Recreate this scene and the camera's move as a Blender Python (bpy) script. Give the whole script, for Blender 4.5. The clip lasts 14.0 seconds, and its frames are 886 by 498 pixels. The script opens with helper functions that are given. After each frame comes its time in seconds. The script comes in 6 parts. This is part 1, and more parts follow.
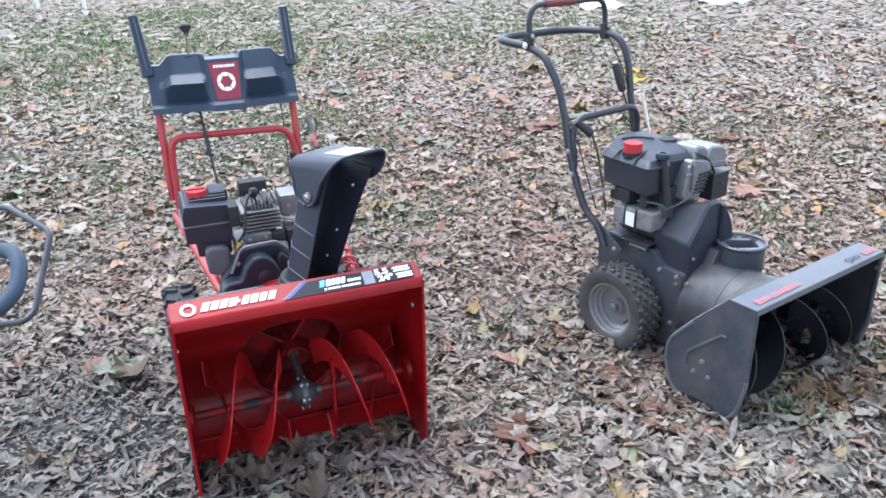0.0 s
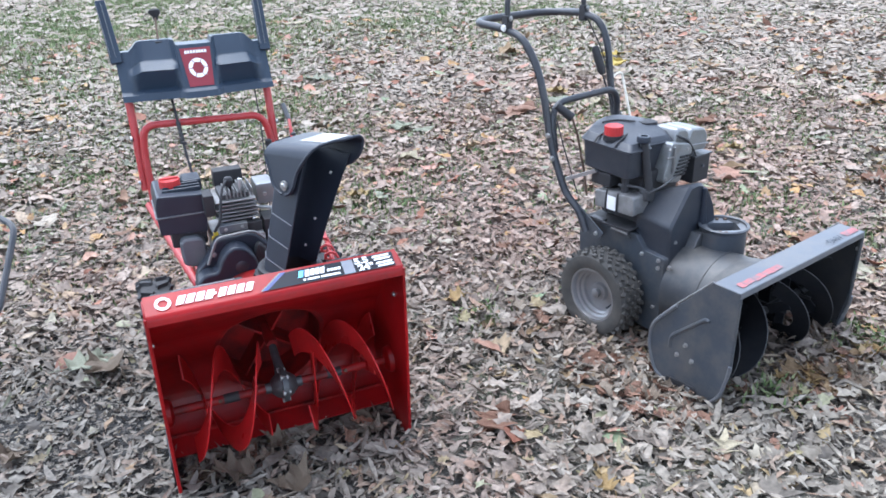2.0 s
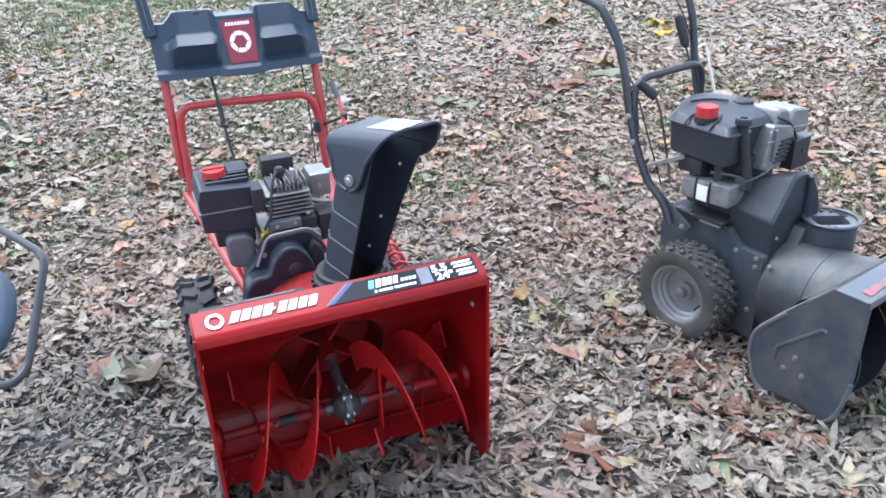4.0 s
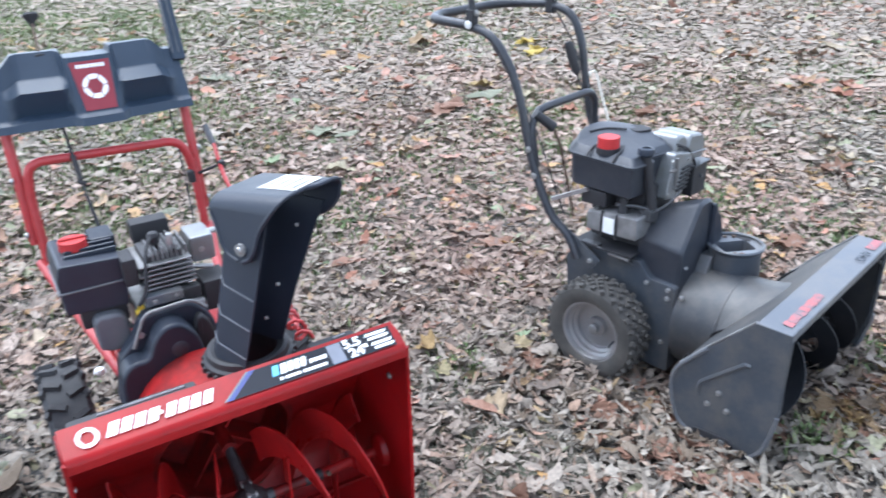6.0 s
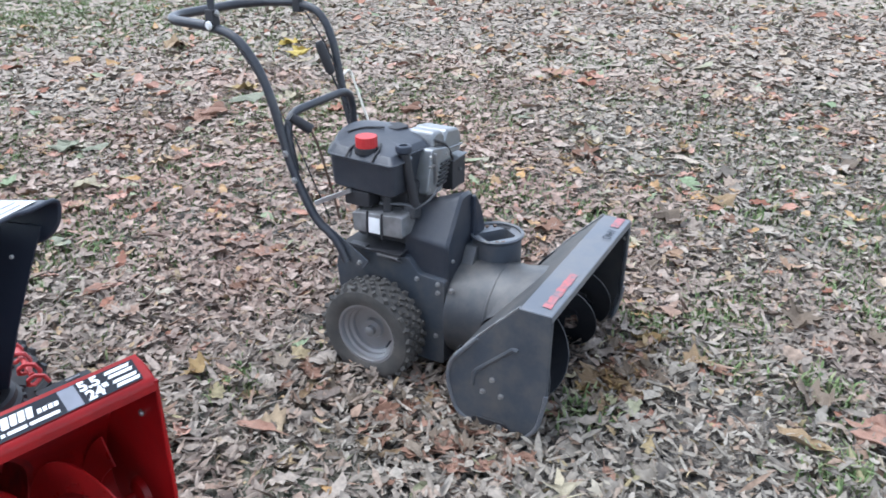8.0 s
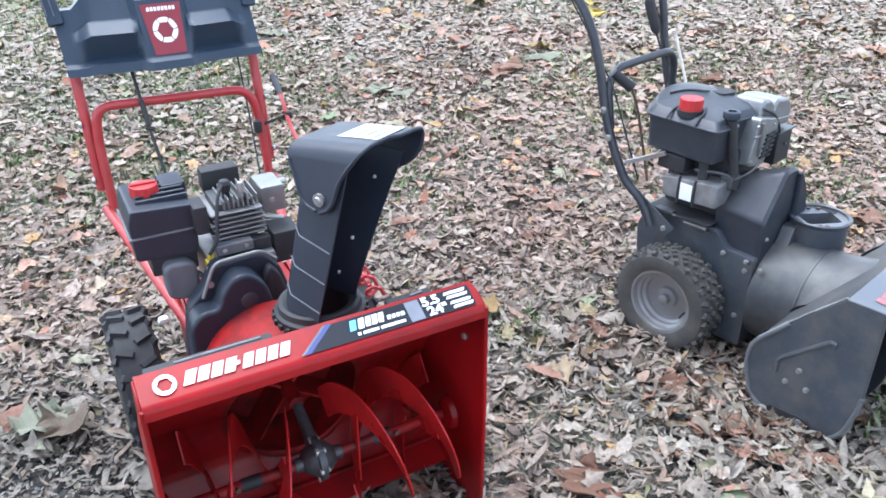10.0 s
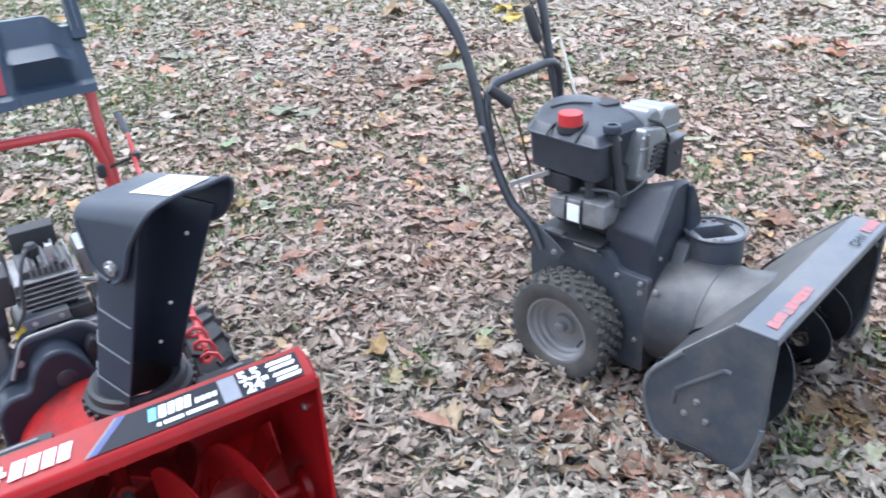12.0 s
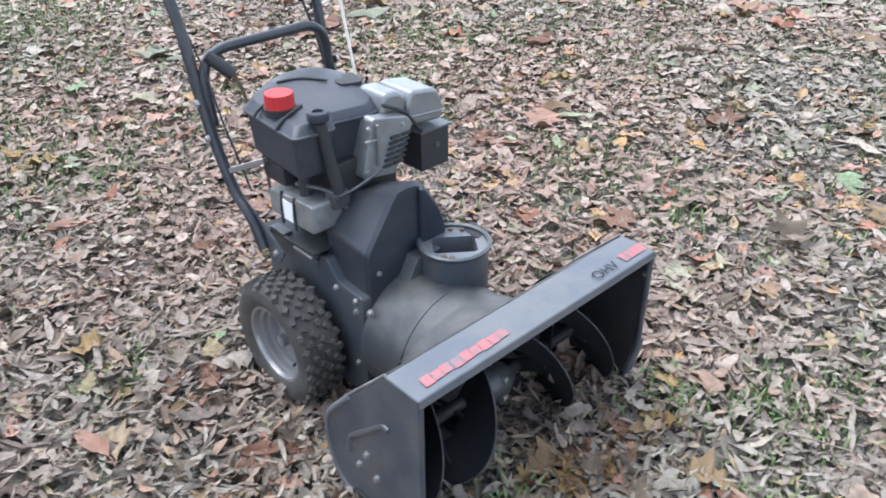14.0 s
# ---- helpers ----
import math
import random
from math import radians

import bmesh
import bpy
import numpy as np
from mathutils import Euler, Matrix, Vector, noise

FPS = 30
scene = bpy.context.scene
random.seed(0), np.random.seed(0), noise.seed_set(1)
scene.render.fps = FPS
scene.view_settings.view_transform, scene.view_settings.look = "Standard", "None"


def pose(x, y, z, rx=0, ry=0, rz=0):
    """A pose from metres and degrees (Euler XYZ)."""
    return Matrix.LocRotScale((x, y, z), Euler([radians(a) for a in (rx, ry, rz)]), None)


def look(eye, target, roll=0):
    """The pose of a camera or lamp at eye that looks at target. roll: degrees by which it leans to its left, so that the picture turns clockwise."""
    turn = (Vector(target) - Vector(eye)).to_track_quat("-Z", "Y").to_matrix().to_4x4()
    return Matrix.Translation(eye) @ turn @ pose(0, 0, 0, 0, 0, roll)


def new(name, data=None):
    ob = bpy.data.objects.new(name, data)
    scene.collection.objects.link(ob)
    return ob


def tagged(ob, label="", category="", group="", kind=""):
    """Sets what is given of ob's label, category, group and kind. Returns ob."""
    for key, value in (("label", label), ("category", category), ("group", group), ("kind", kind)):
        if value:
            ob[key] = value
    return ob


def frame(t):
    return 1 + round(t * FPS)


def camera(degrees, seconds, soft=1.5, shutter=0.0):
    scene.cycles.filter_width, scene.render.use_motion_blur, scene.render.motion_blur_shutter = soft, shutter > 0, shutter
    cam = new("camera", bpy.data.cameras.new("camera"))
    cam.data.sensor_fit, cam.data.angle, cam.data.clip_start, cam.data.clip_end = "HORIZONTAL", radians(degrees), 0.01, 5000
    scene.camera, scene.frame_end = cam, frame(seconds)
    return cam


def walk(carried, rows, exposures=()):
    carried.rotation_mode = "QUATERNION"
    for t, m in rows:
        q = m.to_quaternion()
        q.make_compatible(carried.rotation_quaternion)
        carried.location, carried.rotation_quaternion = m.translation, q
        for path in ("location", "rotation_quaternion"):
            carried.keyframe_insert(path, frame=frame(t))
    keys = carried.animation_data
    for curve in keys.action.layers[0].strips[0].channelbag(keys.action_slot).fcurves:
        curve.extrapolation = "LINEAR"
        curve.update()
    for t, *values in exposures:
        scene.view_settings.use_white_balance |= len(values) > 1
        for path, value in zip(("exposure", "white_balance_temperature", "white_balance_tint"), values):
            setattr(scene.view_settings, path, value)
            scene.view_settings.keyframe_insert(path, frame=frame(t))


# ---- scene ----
cam = camera(59.0, 14.0, soft=1.7, shutter=0.22)
PATH = [
    (0, (0.155, -0.057, 1.395), (0.051, 1.781, 0.614), -1.4),
    (0.5, (0.165, -0.057, 1.393), (0.092, 1.777, 0.597), -1.9),
    (1, (0.175, -0.065, 1.393), (0.106, 1.766, 0.59), -2.7),
    (1.5, (0.176, -0.053, 1.391), (0.102, 1.78, 0.595), -2.0),
    (2, (0.147, -0.021, 1.385), (0.097, 1.804, 0.569), -1.6),
    (2.5, (0.078, 0.011, 1.379), (0.09, 1.838, 0.566), -1.8),
    (3, (0.029, 0.055, 1.366), (0.126, 1.859, 0.509), -1.5),
    (3.2, (0.008, 0.106, 1.354), (0.023, 1.899, 0.469), -2.1),
    (5.3, (-0.034, 0.388, 1.343), (-0.171, 2.181, 0.467), -2.2),
    (5.5, (-0.063, 0.414, 1.349), (-0.13, 2.204, 0.46), -1.8),
    (5.8, (-0.095, 0.444, 1.348), (-0.01, 2.246, 0.484), -1.9),
    (6, (-0.081, 0.465, 1.359), (0.134, 2.26, 0.504), -1.7),
    (6.2, (-0.078, 0.48, 1.345), (0.315, 2.247, 0.496), -0.5),
    (6.5, (-0.048, 0.503, 1.344), (0.48, 2.228, 0.482), 0.1),
    (6.7, (-0.013, 0.495, 1.348), (0.626, 2.196, 0.512), -0.0),
    (7, (0.016, 0.493, 1.346), (0.777, 2.149, 0.52), -0.4),
    (7.5, (0.02, 0.499, 1.345), (0.787, 2.145, 0.508), 0.4),
    (8, (0.002, 0.503, 1.345), (0.725, 2.157, 0.484), 0.2),
    (8.2, (-0.042, 0.517, 1.335), (0.601, 2.199, 0.466), 0.5),
    (8.5, (-0.103, 0.515, 1.349), (0.283, 2.264, 0.457), -0.0),
    (8.7, (-0.15, 0.509, 1.348), (0.063, 2.293, 0.469), -0.6),
    (10.8, (-0.162, 0.569, 1.298), (-0.107, 2.308, 0.31), -2.6),
    (11, (-0.139, 0.592, 1.297), (-0.12, 2.325, 0.3), -4.3),
    (11.3, (-0.077, 0.65, 1.314), (-0.042, 2.42, 0.384), -4.4),
    (11.5, (-0.037, 0.665, 1.321), (0.048, 2.45, 0.423), -3.6),
    (11.8, (0.034, 0.689, 1.317), (0.192, 2.462, 0.406), -2.6),
    (12, (0.087, 0.695, 1.302), (0.302, 2.457, 0.382), -3.3),
    (12.3, (0.178, 0.725, 1.283), (0.556, 2.429, 0.306), -3.3),
    (12.5, (0.261, 0.764, 1.278), (0.696, 2.443, 0.282), -3.4),
    (12.8, (0.386, 0.823, 1.271), (0.836, 2.513, 0.301), -0.8),
    (13, (0.449, 0.848, 1.267), (0.884, 2.534, 0.283), 2.0),
    (13.3, (0.555, 0.893, 1.252), (0.856, 2.535, 0.151), -0.5),
    (13.5, (0.636, 0.934, 1.265), (0.809, 2.584, 0.148), -2.4),
    (13.8, (0.796, 0.946, 1.255), (0.941, 2.631, 0.187), -1.3),
    (14, (0.88, 0.953, 1.258), (1.022, 2.651, 0.21), -0.6),
]
walk(cam, [(t, look(eye, target, roll)) for t, eye, target, roll in PATH], exposures=[(0, 1.82, 5580, 9), (2.5, 1.85, 5600, 9), (5.5, 1.87, 5600, 9), (6.3, 1.82, 5640, 8), (7.2, 1.61, 5700, 8), (8.0, 1.62, 5700, 8), (8.7, 1.78, 5660, 8), (11.0, 1.98, 5620, 8), (12.3, 1.93, 5640, 9), (13.3, 1.77, 5760, 8), (14, 1.77, 5820, 8)])

# ---- light ----
world = bpy.data.worlds.new("overcast_sky")
scene.world = world
world.use_nodes = True
wn = world.node_tree.nodes
sky = wn.new("ShaderNodeTexSky")
sky.sky_type, sky.sun_disc = "NISHITA", False
sky.sun_elevation, sky.sun_rotation = radians(66), radians(-43)
soften = wn.new("ShaderNodeHueSaturation")
soften.inputs["Saturation"].default_value = 0.35
world.node_tree.links.new(sky.outputs[0], soften.inputs["Color"])
world.node_tree.links.new(soften.outputs[0], wn["Background"].inputs[0])
wn["Background"].inputs[1].default_value = 0.15
sun = new("sun", bpy.data.lights.new("sun", "SUN"))
sun.data.energy, sun.data.angle, sun.data.color = 1.2, radians(50), (1.0, 0.97, 0.93)
sun.matrix_world = look((-3.0, 5.2, 10), (0, 2, 0))


# ---- materials ----
def surface(name, dark, light, rough=0.5, metal=0.0, scale=30.0, bump=0.12, fine=220.0, coat=0.0, dust=None, dust_amount=0.45, spread=0.12, spec=0.5, drift=9, wear=(0.42, 0.75)):
    """A painted, moulded or metal surface: two tones in blotches, fine grain in relief, uneven gloss, dust in drifts."""
    m = bpy.data.materials.new(name)
    m.use_nodes = True
    n, l = m.node_tree.nodes, m.node_tree.links
    b = n["Principled BSDF"]
    at = n.new("ShaderNodeTexCoord")
    blot, grain, ramp = n.new("ShaderNodeTexNoise"), n.new("ShaderNodeTexNoise"), n.new("ShaderNodeMix")
    blot.inputs["Scale"].default_value, blot.inputs["Detail"].default_value = scale, 6
    grain.inputs["Scale"].default_value, grain.inputs["Detail"].default_value = fine, 3
    for t in (blot, grain):
        l.new(at.outputs["Object"], t.inputs["Vector"])
    ramp.data_type = "RGBA"
    ramp.inputs["A"].default_value, ramp.inputs["B"].default_value = (*dark, 1), (*light, 1)
    l.new(blot.outputs["Fac"], ramp.inputs["Factor"])
    colour = ramp.outputs["Result"]
    if dust:
        lay, step, mix = n.new("ShaderNodeTexNoise"), n.new("ShaderNodeMapRange"), n.new("ShaderNodeMix")
        lay.inputs["Scale"].default_value, lay.inputs["Detail"].default_value = drift, 8
        lay.inputs["Roughness"].default_value = 0.7
        l.new(at.outputs["Object"], lay.inputs["Vector"])
        step.inputs["From Min"].default_value, step.inputs["From Max"].default_value = wear
        step.inputs["To Max"].default_value = dust_amount
        l.new(lay.outputs["Fac"], step.inputs["Value"])
        mix.data_type = "RGBA"
        mix.inputs["B"].default_value = (*dust, 1)
        l.new(step.outputs["Result"], mix.inputs["Factor"])
        l.new(colour, mix.inputs["A"])
        colour = mix.outputs["Result"]
    l.new(colour, b.inputs["Base Color"])
    gloss = n.new("ShaderNodeMapRange")
    gloss.inputs["To Min"].default_value, gloss.inputs["To Max"].default_value = max(0.05, rough - spread), min(1, rough + spread)
    l.new(blot.outputs["Fac"], gloss.inputs["Value"])
    l.new(gloss.outputs["Result"], b.inputs["Roughness"])
    b.inputs["Metallic"].default_value = metal
    b.inputs["Specular IOR Level"].default_value = spec
    b.inputs["Coat Weight"].default_value = coat
    b.inputs["Coat Roughness"].default_value = 0.15
    rel = n.new("ShaderNodeBump")
    rel.inputs["Strength"].default_value, rel.inputs["Distance"].default_value = bump, 0.002
    l.new(grain.outputs["Fac"], rel.inputs["Height"])
    l.new(rel.outputs["Normal"], b.inputs["Normal"])
    return m


DUST = (0.20, 0.17, 0.13)
# parts inside the red housing: grime, darkened further for the missing light
RED_INNER = surface("shaded_grimy_red", (0.26, 0.009, 0.010), (0.38, 0.014, 0.014), 0.42, scale=11, bump=0.1, dust=(0.035, 0.010, 0.010), dust_amount=0.8, spec=0.25, wear=(0.36, 0.62))
# dark blotches are grime, deepened to carry shade inside the housing
RED = surface("red_enamel", (0.235, 0.004, 0.0055), (0.335, 0.007, 0.0085), 0.36, scale=7, bump=0.04, coat=0.06, dust=(0.085, 0.009, 0.010), dust_amount=0.6, spec=0.22, drift=5, wear=(0.40, 0.66))
# worn blades in a brighter red: their sheen put into the colour
RED_BLADE = surface("worn_red_sheen", (0.36, 0.010, 0.012), (0.48, 0.018, 0.018), 0.30, scale=9, bump=0.08, dust=(0.09, 0.012, 0.012), dust_amount=0.5, spec=0.25, drift=12)
RED_TUBE = surface("red_painted_tube", (0.33, 0.020, 0.024), (0.42, 0.036, 0.038), 0.4, scale=20, bump=0.06, dust=(0.26, 0.11, 0.095), dust_amount=0.3)
BADGE = surface("maroon_badge", (0.17, 0.012, 0.022), (0.23, 0.02, 0.032), 0.4, scale=30, bump=0.04)
RED_CAP = surface("red_cap_plastic", (0.36, 0.016, 0.018), (0.50, 0.03, 0.03), 0.5, scale=25, bump=0.08)
# steel inside the charcoal housing: near-black, the shade in there put into colour
SHADE_GRIME = surface("shaded_grimy_steel", (0.013, 0.014, 0.017), (0.026, 0.027, 0.030), 0.55, scale=30, bump=0.25, dust=(0.05, 0.04, 0.032), dust_amount=0.5, spec=0.3)
# auger blades: extra dark and matt, carrying the shade of the housing
SHADE_BLACK = surface("shaded_black_steel", (0.007, 0.008, 0.011), (0.014, 0.015, 0.019), 0.75, scale=40, bump=0.3, dust=(0.03, 0.027, 0.025), dust_amount=0.4, spec=0.15)
PINKISH = surface("faded_red_decal", (0.30, 0.075, 0.08), (0.44, 0.13, 0.13), 0.5, scale=60, bump=0.1, dust=(0.125, 0.128, 0.138), dust_amount=0.95, drift=45, wear=(0.42, 0.66))
PANEL = surface("blue_black_plastic", (0.015, 0.026, 0.044), (0.025, 0.040, 0.064), 0.42, scale=12, bump=0.15, fine=500, spec=0.4)
BLACK = surface("black_plastic", (0.012, 0.016, 0.026), (0.023, 0.029, 0.043), 0.42, scale=14, bump=0.1, dust=(0.040, 0.042, 0.048), dust_amount=0.25, spec=0.35)
DULL_BLACK = surface("dull_black", (0.017, 0.017, 0.020), (0.030, 0.030, 0.034), 0.6, scale=20, bump=0.2, dust=(0.055, 0.05, 0.045), dust_amount=0.3, spec=0.35)
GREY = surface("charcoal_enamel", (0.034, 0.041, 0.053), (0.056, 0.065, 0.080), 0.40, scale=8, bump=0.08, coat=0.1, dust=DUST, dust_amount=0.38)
# lighter copy of the charcoal: skylight on the top strip put into colour
GREY_TOP = surface("lit_scuffed_charcoal", (0.072, 0.080, 0.094), (0.108, 0.117, 0.134), 0.36, scale=9, bump=0.08, coat=0.15, dust=DUST, dust_amount=0.45)
DUSTY = surface("dusty_charcoal_enamel", (0.027, 0.031, 0.037), (0.052, 0.055, 0.060), 0.46, scale=7, bump=0.1, dust=(0.19, 0.165, 0.135), dust_amount=0.45)
TANK = surface("dusty_black_plastic", (0.014, 0.017, 0.025), (0.027, 0.032, 0.043), 0.42, scale=12, bump=0.14, dust=(0.10, 0.092, 0.088), dust_amount=0.34)
PALE_PLASTIC = surface("grey_plastic", (0.075, 0.082, 0.098), (0.12, 0.128, 0.145), 0.5, scale=30, bump=0.15, dust=(0.15, 0.135, 0.12), dust_amount=0.5)
HANDLE = surface("black_tube_paint", (0.012, 0.014, 0.020), (0.026, 0.030, 0.040), 0.40, scale=25, bump=0.15, dust=(0.09, 0.08, 0.07), dust_amount=0.3, drift=22)
RUBBER = surface("dirty_rubber", (0.028, 0.027, 0.026), (0.066, 0.062, 0.057), 0.85, scale=26, bump=0.5, fine=120, dust=(0.14, 0.12, 0.10), dust_amount=0.55)
RUBBER_CLEAN = surface("black_rubber", (0.013, 0.013, 0.015), (0.028, 0.028, 0.031), 0.7, scale=26, bump=0.3, fine=120, dust=(0.10, 0.09, 0.08), dust_amount=0.4)
STEEL = surface("dull_zinc", (0.30, 0.30, 0.30), (0.46, 0.46, 0.46), 0.42, metal=0.75, scale=35, bump=0.1, dust=(0.2, 0.17, 0.13), dust_amount=0.3)
RIM = surface("galvanised_rim", (0.24, 0.24, 0.25), (0.42, 0.42, 0.43), 0.38, metal=0.65, scale=18, bump=0.08, dust=(0.16, 0.14, 0.115), dust_amount=0.5)
ALLOY = surface("cast_alloy", (0.15, 0.15, 0.155), (0.36, 0.36, 0.365), 0.5, metal=0.6, scale=45, bump=0.3, dust=(0.10, 0.085, 0.07), dust_amount=0.6)
BRIGHT = surface("bright_sheet_steel", (0.17, 0.182, 0.195), (0.31, 0.322, 0.335), 0.42, metal=0.55, scale=26, bump=0.12, dust=(0.20, 0.175, 0.14), dust_amount=0.65, drift=16)
GEAR = surface("grimy_gearbox", (0.035, 0.037, 0.042), (0.12, 0.12, 0.125), 0.5, metal=0.5, scale=60, bump=0.3)
# paler than the blades: the light on their thin edges put into colour
LIT_EDGE = surface("dull_lit_edge", (0.05, 0.052, 0.058), (0.13, 0.13, 0.135), 0.55, metal=0.4, scale=60, bump=0.3, dust=(0.02, 0.02, 0.022), dust_amount=0.8, drift=14)
RUST = surface("rusty_steel", (0.06, 0.045, 0.035), (0.16, 0.10, 0.07), 0.7, metal=0.3, scale=50, bump=0.4)
WHITE = surface("white_print", (0.70, 0.70, 0.70), (0.82, 0.82, 0.82), 0.5, scale=60, bump=0.03)
WHITE_RIM = surface("white_painted_rim", (0.62, 0.62, 0.60), (0.78, 0.78, 0.76), 0.45, scale=20, bump=0.05, dust=DUST, dust_amount=0.4)
PAPER = surface("weathered_white_sheet", (0.62, 0.63, 0.63), (0.78, 0.79, 0.79), 0.6, scale=9, bump=0.1)
OLD_LABEL = surface("bleached_label", (0.44, 0.44, 0.43), (0.60, 0.60, 0.585), 0.55, scale=40, bump=0.1, dust=(0.22, 0.20, 0.17), dust_amount=0.7)
BLUE = surface("blue_print", (0.010, 0.020, 0.13), (0.018, 0.035, 0.19), 0.4, scale=40, bump=0.03)
SKYBLUE = surface("pale_blue_print", (0.10, 0.42, 0.68), (0.16, 0.52, 0.78), 0.4, scale=40, bump=0.03)
INK = surface("black_print", (0.006, 0.008, 0.014), (0.012, 0.014, 0.022), 0.55, scale=40, bump=0.03, spec=0.25)
GREY_INK = surface("grey_print", (0.12, 0.13, 0.16), (0.20, 0.21, 0.25), 0.35, scale=40, bump=0.03)
YELLOW = surface("yellow_plastic", (0.55, 0.38, 0.03), (0.66, 0.48, 0.05), 0.5, scale=40)
MAROON = surface("maroon_grip", (0.10, 0.02, 0.02), (0.16, 0.04, 0.035), 0.6, scale=40, bump=0.2)
FOAM = surface("blue_black_foam_grip", (0.022, 0.040, 0.066), (0.035, 0.058, 0.090), 0.6, scale=30, bump=0.3)
CREAM = surface("ivory_rod", (0.52, 0.48, 0.40), (0.66, 0.62, 0.54), 0.5, scale=40, bump=0.1)


def litter(name, stops, rough=0.72, patch=0.35, russet=(0.37, 0.20, 0.158), per="Random Per Island"):
    """Dead leaf: a tone for each leaf, drawn from the stops, mottled and veined, warmer in broad drifts."""
    m = bpy.data.materials.new(name)
    m.use_nodes = True
    n, l = m.node_tree.nodes, m.node_tree.links
    b = n["Principled BSDF"]
    if per == "Object":
        pick = n.new("ShaderNodeObjectInfo").outputs["Random"]
    else:
        pick = n.new("ShaderNodeNewGeometry").outputs["Random Per Island"]
    ramp = n.new("ShaderNodeValToRGB")
    ramp.color_ramp.interpolation = "LINEAR"
    e = ramp.color_ramp.elements
    while len(e) < len(stops):
        e.new(0.5)
    for i, (p, c) in enumerate(stops):
        e[i].position, e[i].color = p, (*c, 1)
    l.new(pick, ramp.inputs["Fac"])
    at = n.new("ShaderNodeTexCoord")
    spot, drift = n.new("ShaderNodeTexNoise"), n.new("ShaderNodeTexNoise")
    spot.inputs["Scale"].default_value, spot.inputs["Detail"].default_value = 70, 5
    drift.inputs["Scale"].default_value, drift.inputs["Detail"].default_value = 0.9, 4
    l.new(at.outputs["Object"], spot.inputs["Vector"])
    l.new(at.outputs["Object"], drift.inputs["Vector"])
    warm, step = n.new("ShaderNodeMix"), n.new("ShaderNodeMapRange")
    step.inputs["From Min"].default_value, step.inputs["From Max"].default_value = 0.20, 0.52
    step.inputs["To Max"].default_value = patch
    far, sub = n.new("ShaderNodeVectorMath"), n.new("ShaderNodeMath")
    far.operation, sub.operation = "DISTANCE", "MULTIPLY_ADD"
    far.inputs[1].default_value = (0.7, 4.2, 0.0)
    l.new(at.outputs["Object"], far.inputs[0])
    l.new(far.outputs["Value"], sub.inputs[0])
    sub.inputs[1].default_value = -0.095
    l.new(drift.outputs["Fac"], sub.inputs[2])
    l.new(sub.outputs[0], step.inputs["Value"])
    warm.data_type, warm.blend_type = "RGBA", "MIX"
    warm.inputs["B"].default_value = (*russet, 1)
    l.new(step.outputs["Result"], warm.inputs["Factor"])
    l.new(ramp.outputs["Color"], warm.inputs["A"])
    # leaves turn darker and greyer round one corner of the ground
    corner_dist, near, greyed = n.new("ShaderNodeVectorMath"), n.new("ShaderNodeMapRange"), n.new("ShaderNodeMix")
    corner_dist.operation = "DISTANCE"
    corner_dist.inputs[1].default_value = (-1.05, 1.55, 0.0)
    l.new(at.outputs["Object"], corner_dist.inputs[0])
    near.inputs["From Min"].default_value, near.inputs["From Max"].default_value = 0.95, 0.35
    near.inputs["To Max"].default_value = 0.45 if per != "Object" else 0.0
    l.new(corner_dist.outputs["Value"], near.inputs["Value"])
    greyed.data_type = "RGBA"
    greyed.inputs["B"].default_value = (0.125, 0.118, 0.108, 1)
    l.new(near.outputs["Result"], greyed.inputs["Factor"])
    l.new(warm.outputs["Result"], greyed.inputs["A"])
    mott, lift = n.new("ShaderNodeMix"), n.new("ShaderNodeMapRange")
    lift.inputs["From Min"].default_value, lift.inputs["From Max"].default_value = 0.25, 0.75
    lift.inputs["To Min"].default_value, lift.inputs["To Max"].default_value = 0.65, 1.3
    l.new(spot.outputs["Fac"], lift.inputs["Value"])
    mott.data_type, mott.blend_type = "RGBA", "MULTIPLY"
    mott.inputs["Factor"].default_value = 1
    l.new(greyed.outputs["Result"], mott.inputs["A"])
    l.new(lift.outputs["Result"], mott.inputs["B"])
    l.new(mott.outputs["Result"], b.inputs["Base Color"])
    b.inputs["Roughness"].default_value = rough
    b.inputs["Specular IOR Level"].default_value = 0.22
    rel = n.new("ShaderNodeBump")
    rel.inputs["Strength"].default_value, rel.inputs["Distance"].default_value = 0.5, 0.003
    l.new(spot.outputs["Fac"], rel.inputs["Height"])
    l.new(rel.outputs["Normal"], b.inputs["Normal"])
    return m


DEAD = [(0.0, (0.110, 0.095, 0.080)), (0.14, (0.185, 0.160, 0.132)), (0.38, (0.252, 0.222, 0.181)), (0.58, (0.304, 0.271, 0.225)), (0.70, (0.28, 0.188, 0.132)),
        (0.82, (0.328, 0.292, 0.242)), (0.93, (0.338, 0.302, 0.254)), (0.97, (0.35, 0.26, 0.14)), (1.0, (0.19, 0.21, 0.125))]
DEAD = [(q, tuple(v * 0.85 for v in c)) for q, c in DEAD]
LITTER = litter("dead_leaf_litter", DEAD)
# far leaves: some pale themselves, lightened further for haze and grazing sky sheen
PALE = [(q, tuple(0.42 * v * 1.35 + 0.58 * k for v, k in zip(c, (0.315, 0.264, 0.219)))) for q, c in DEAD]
LITTER_FAR = litter("hazed_pale_litter", PALE)
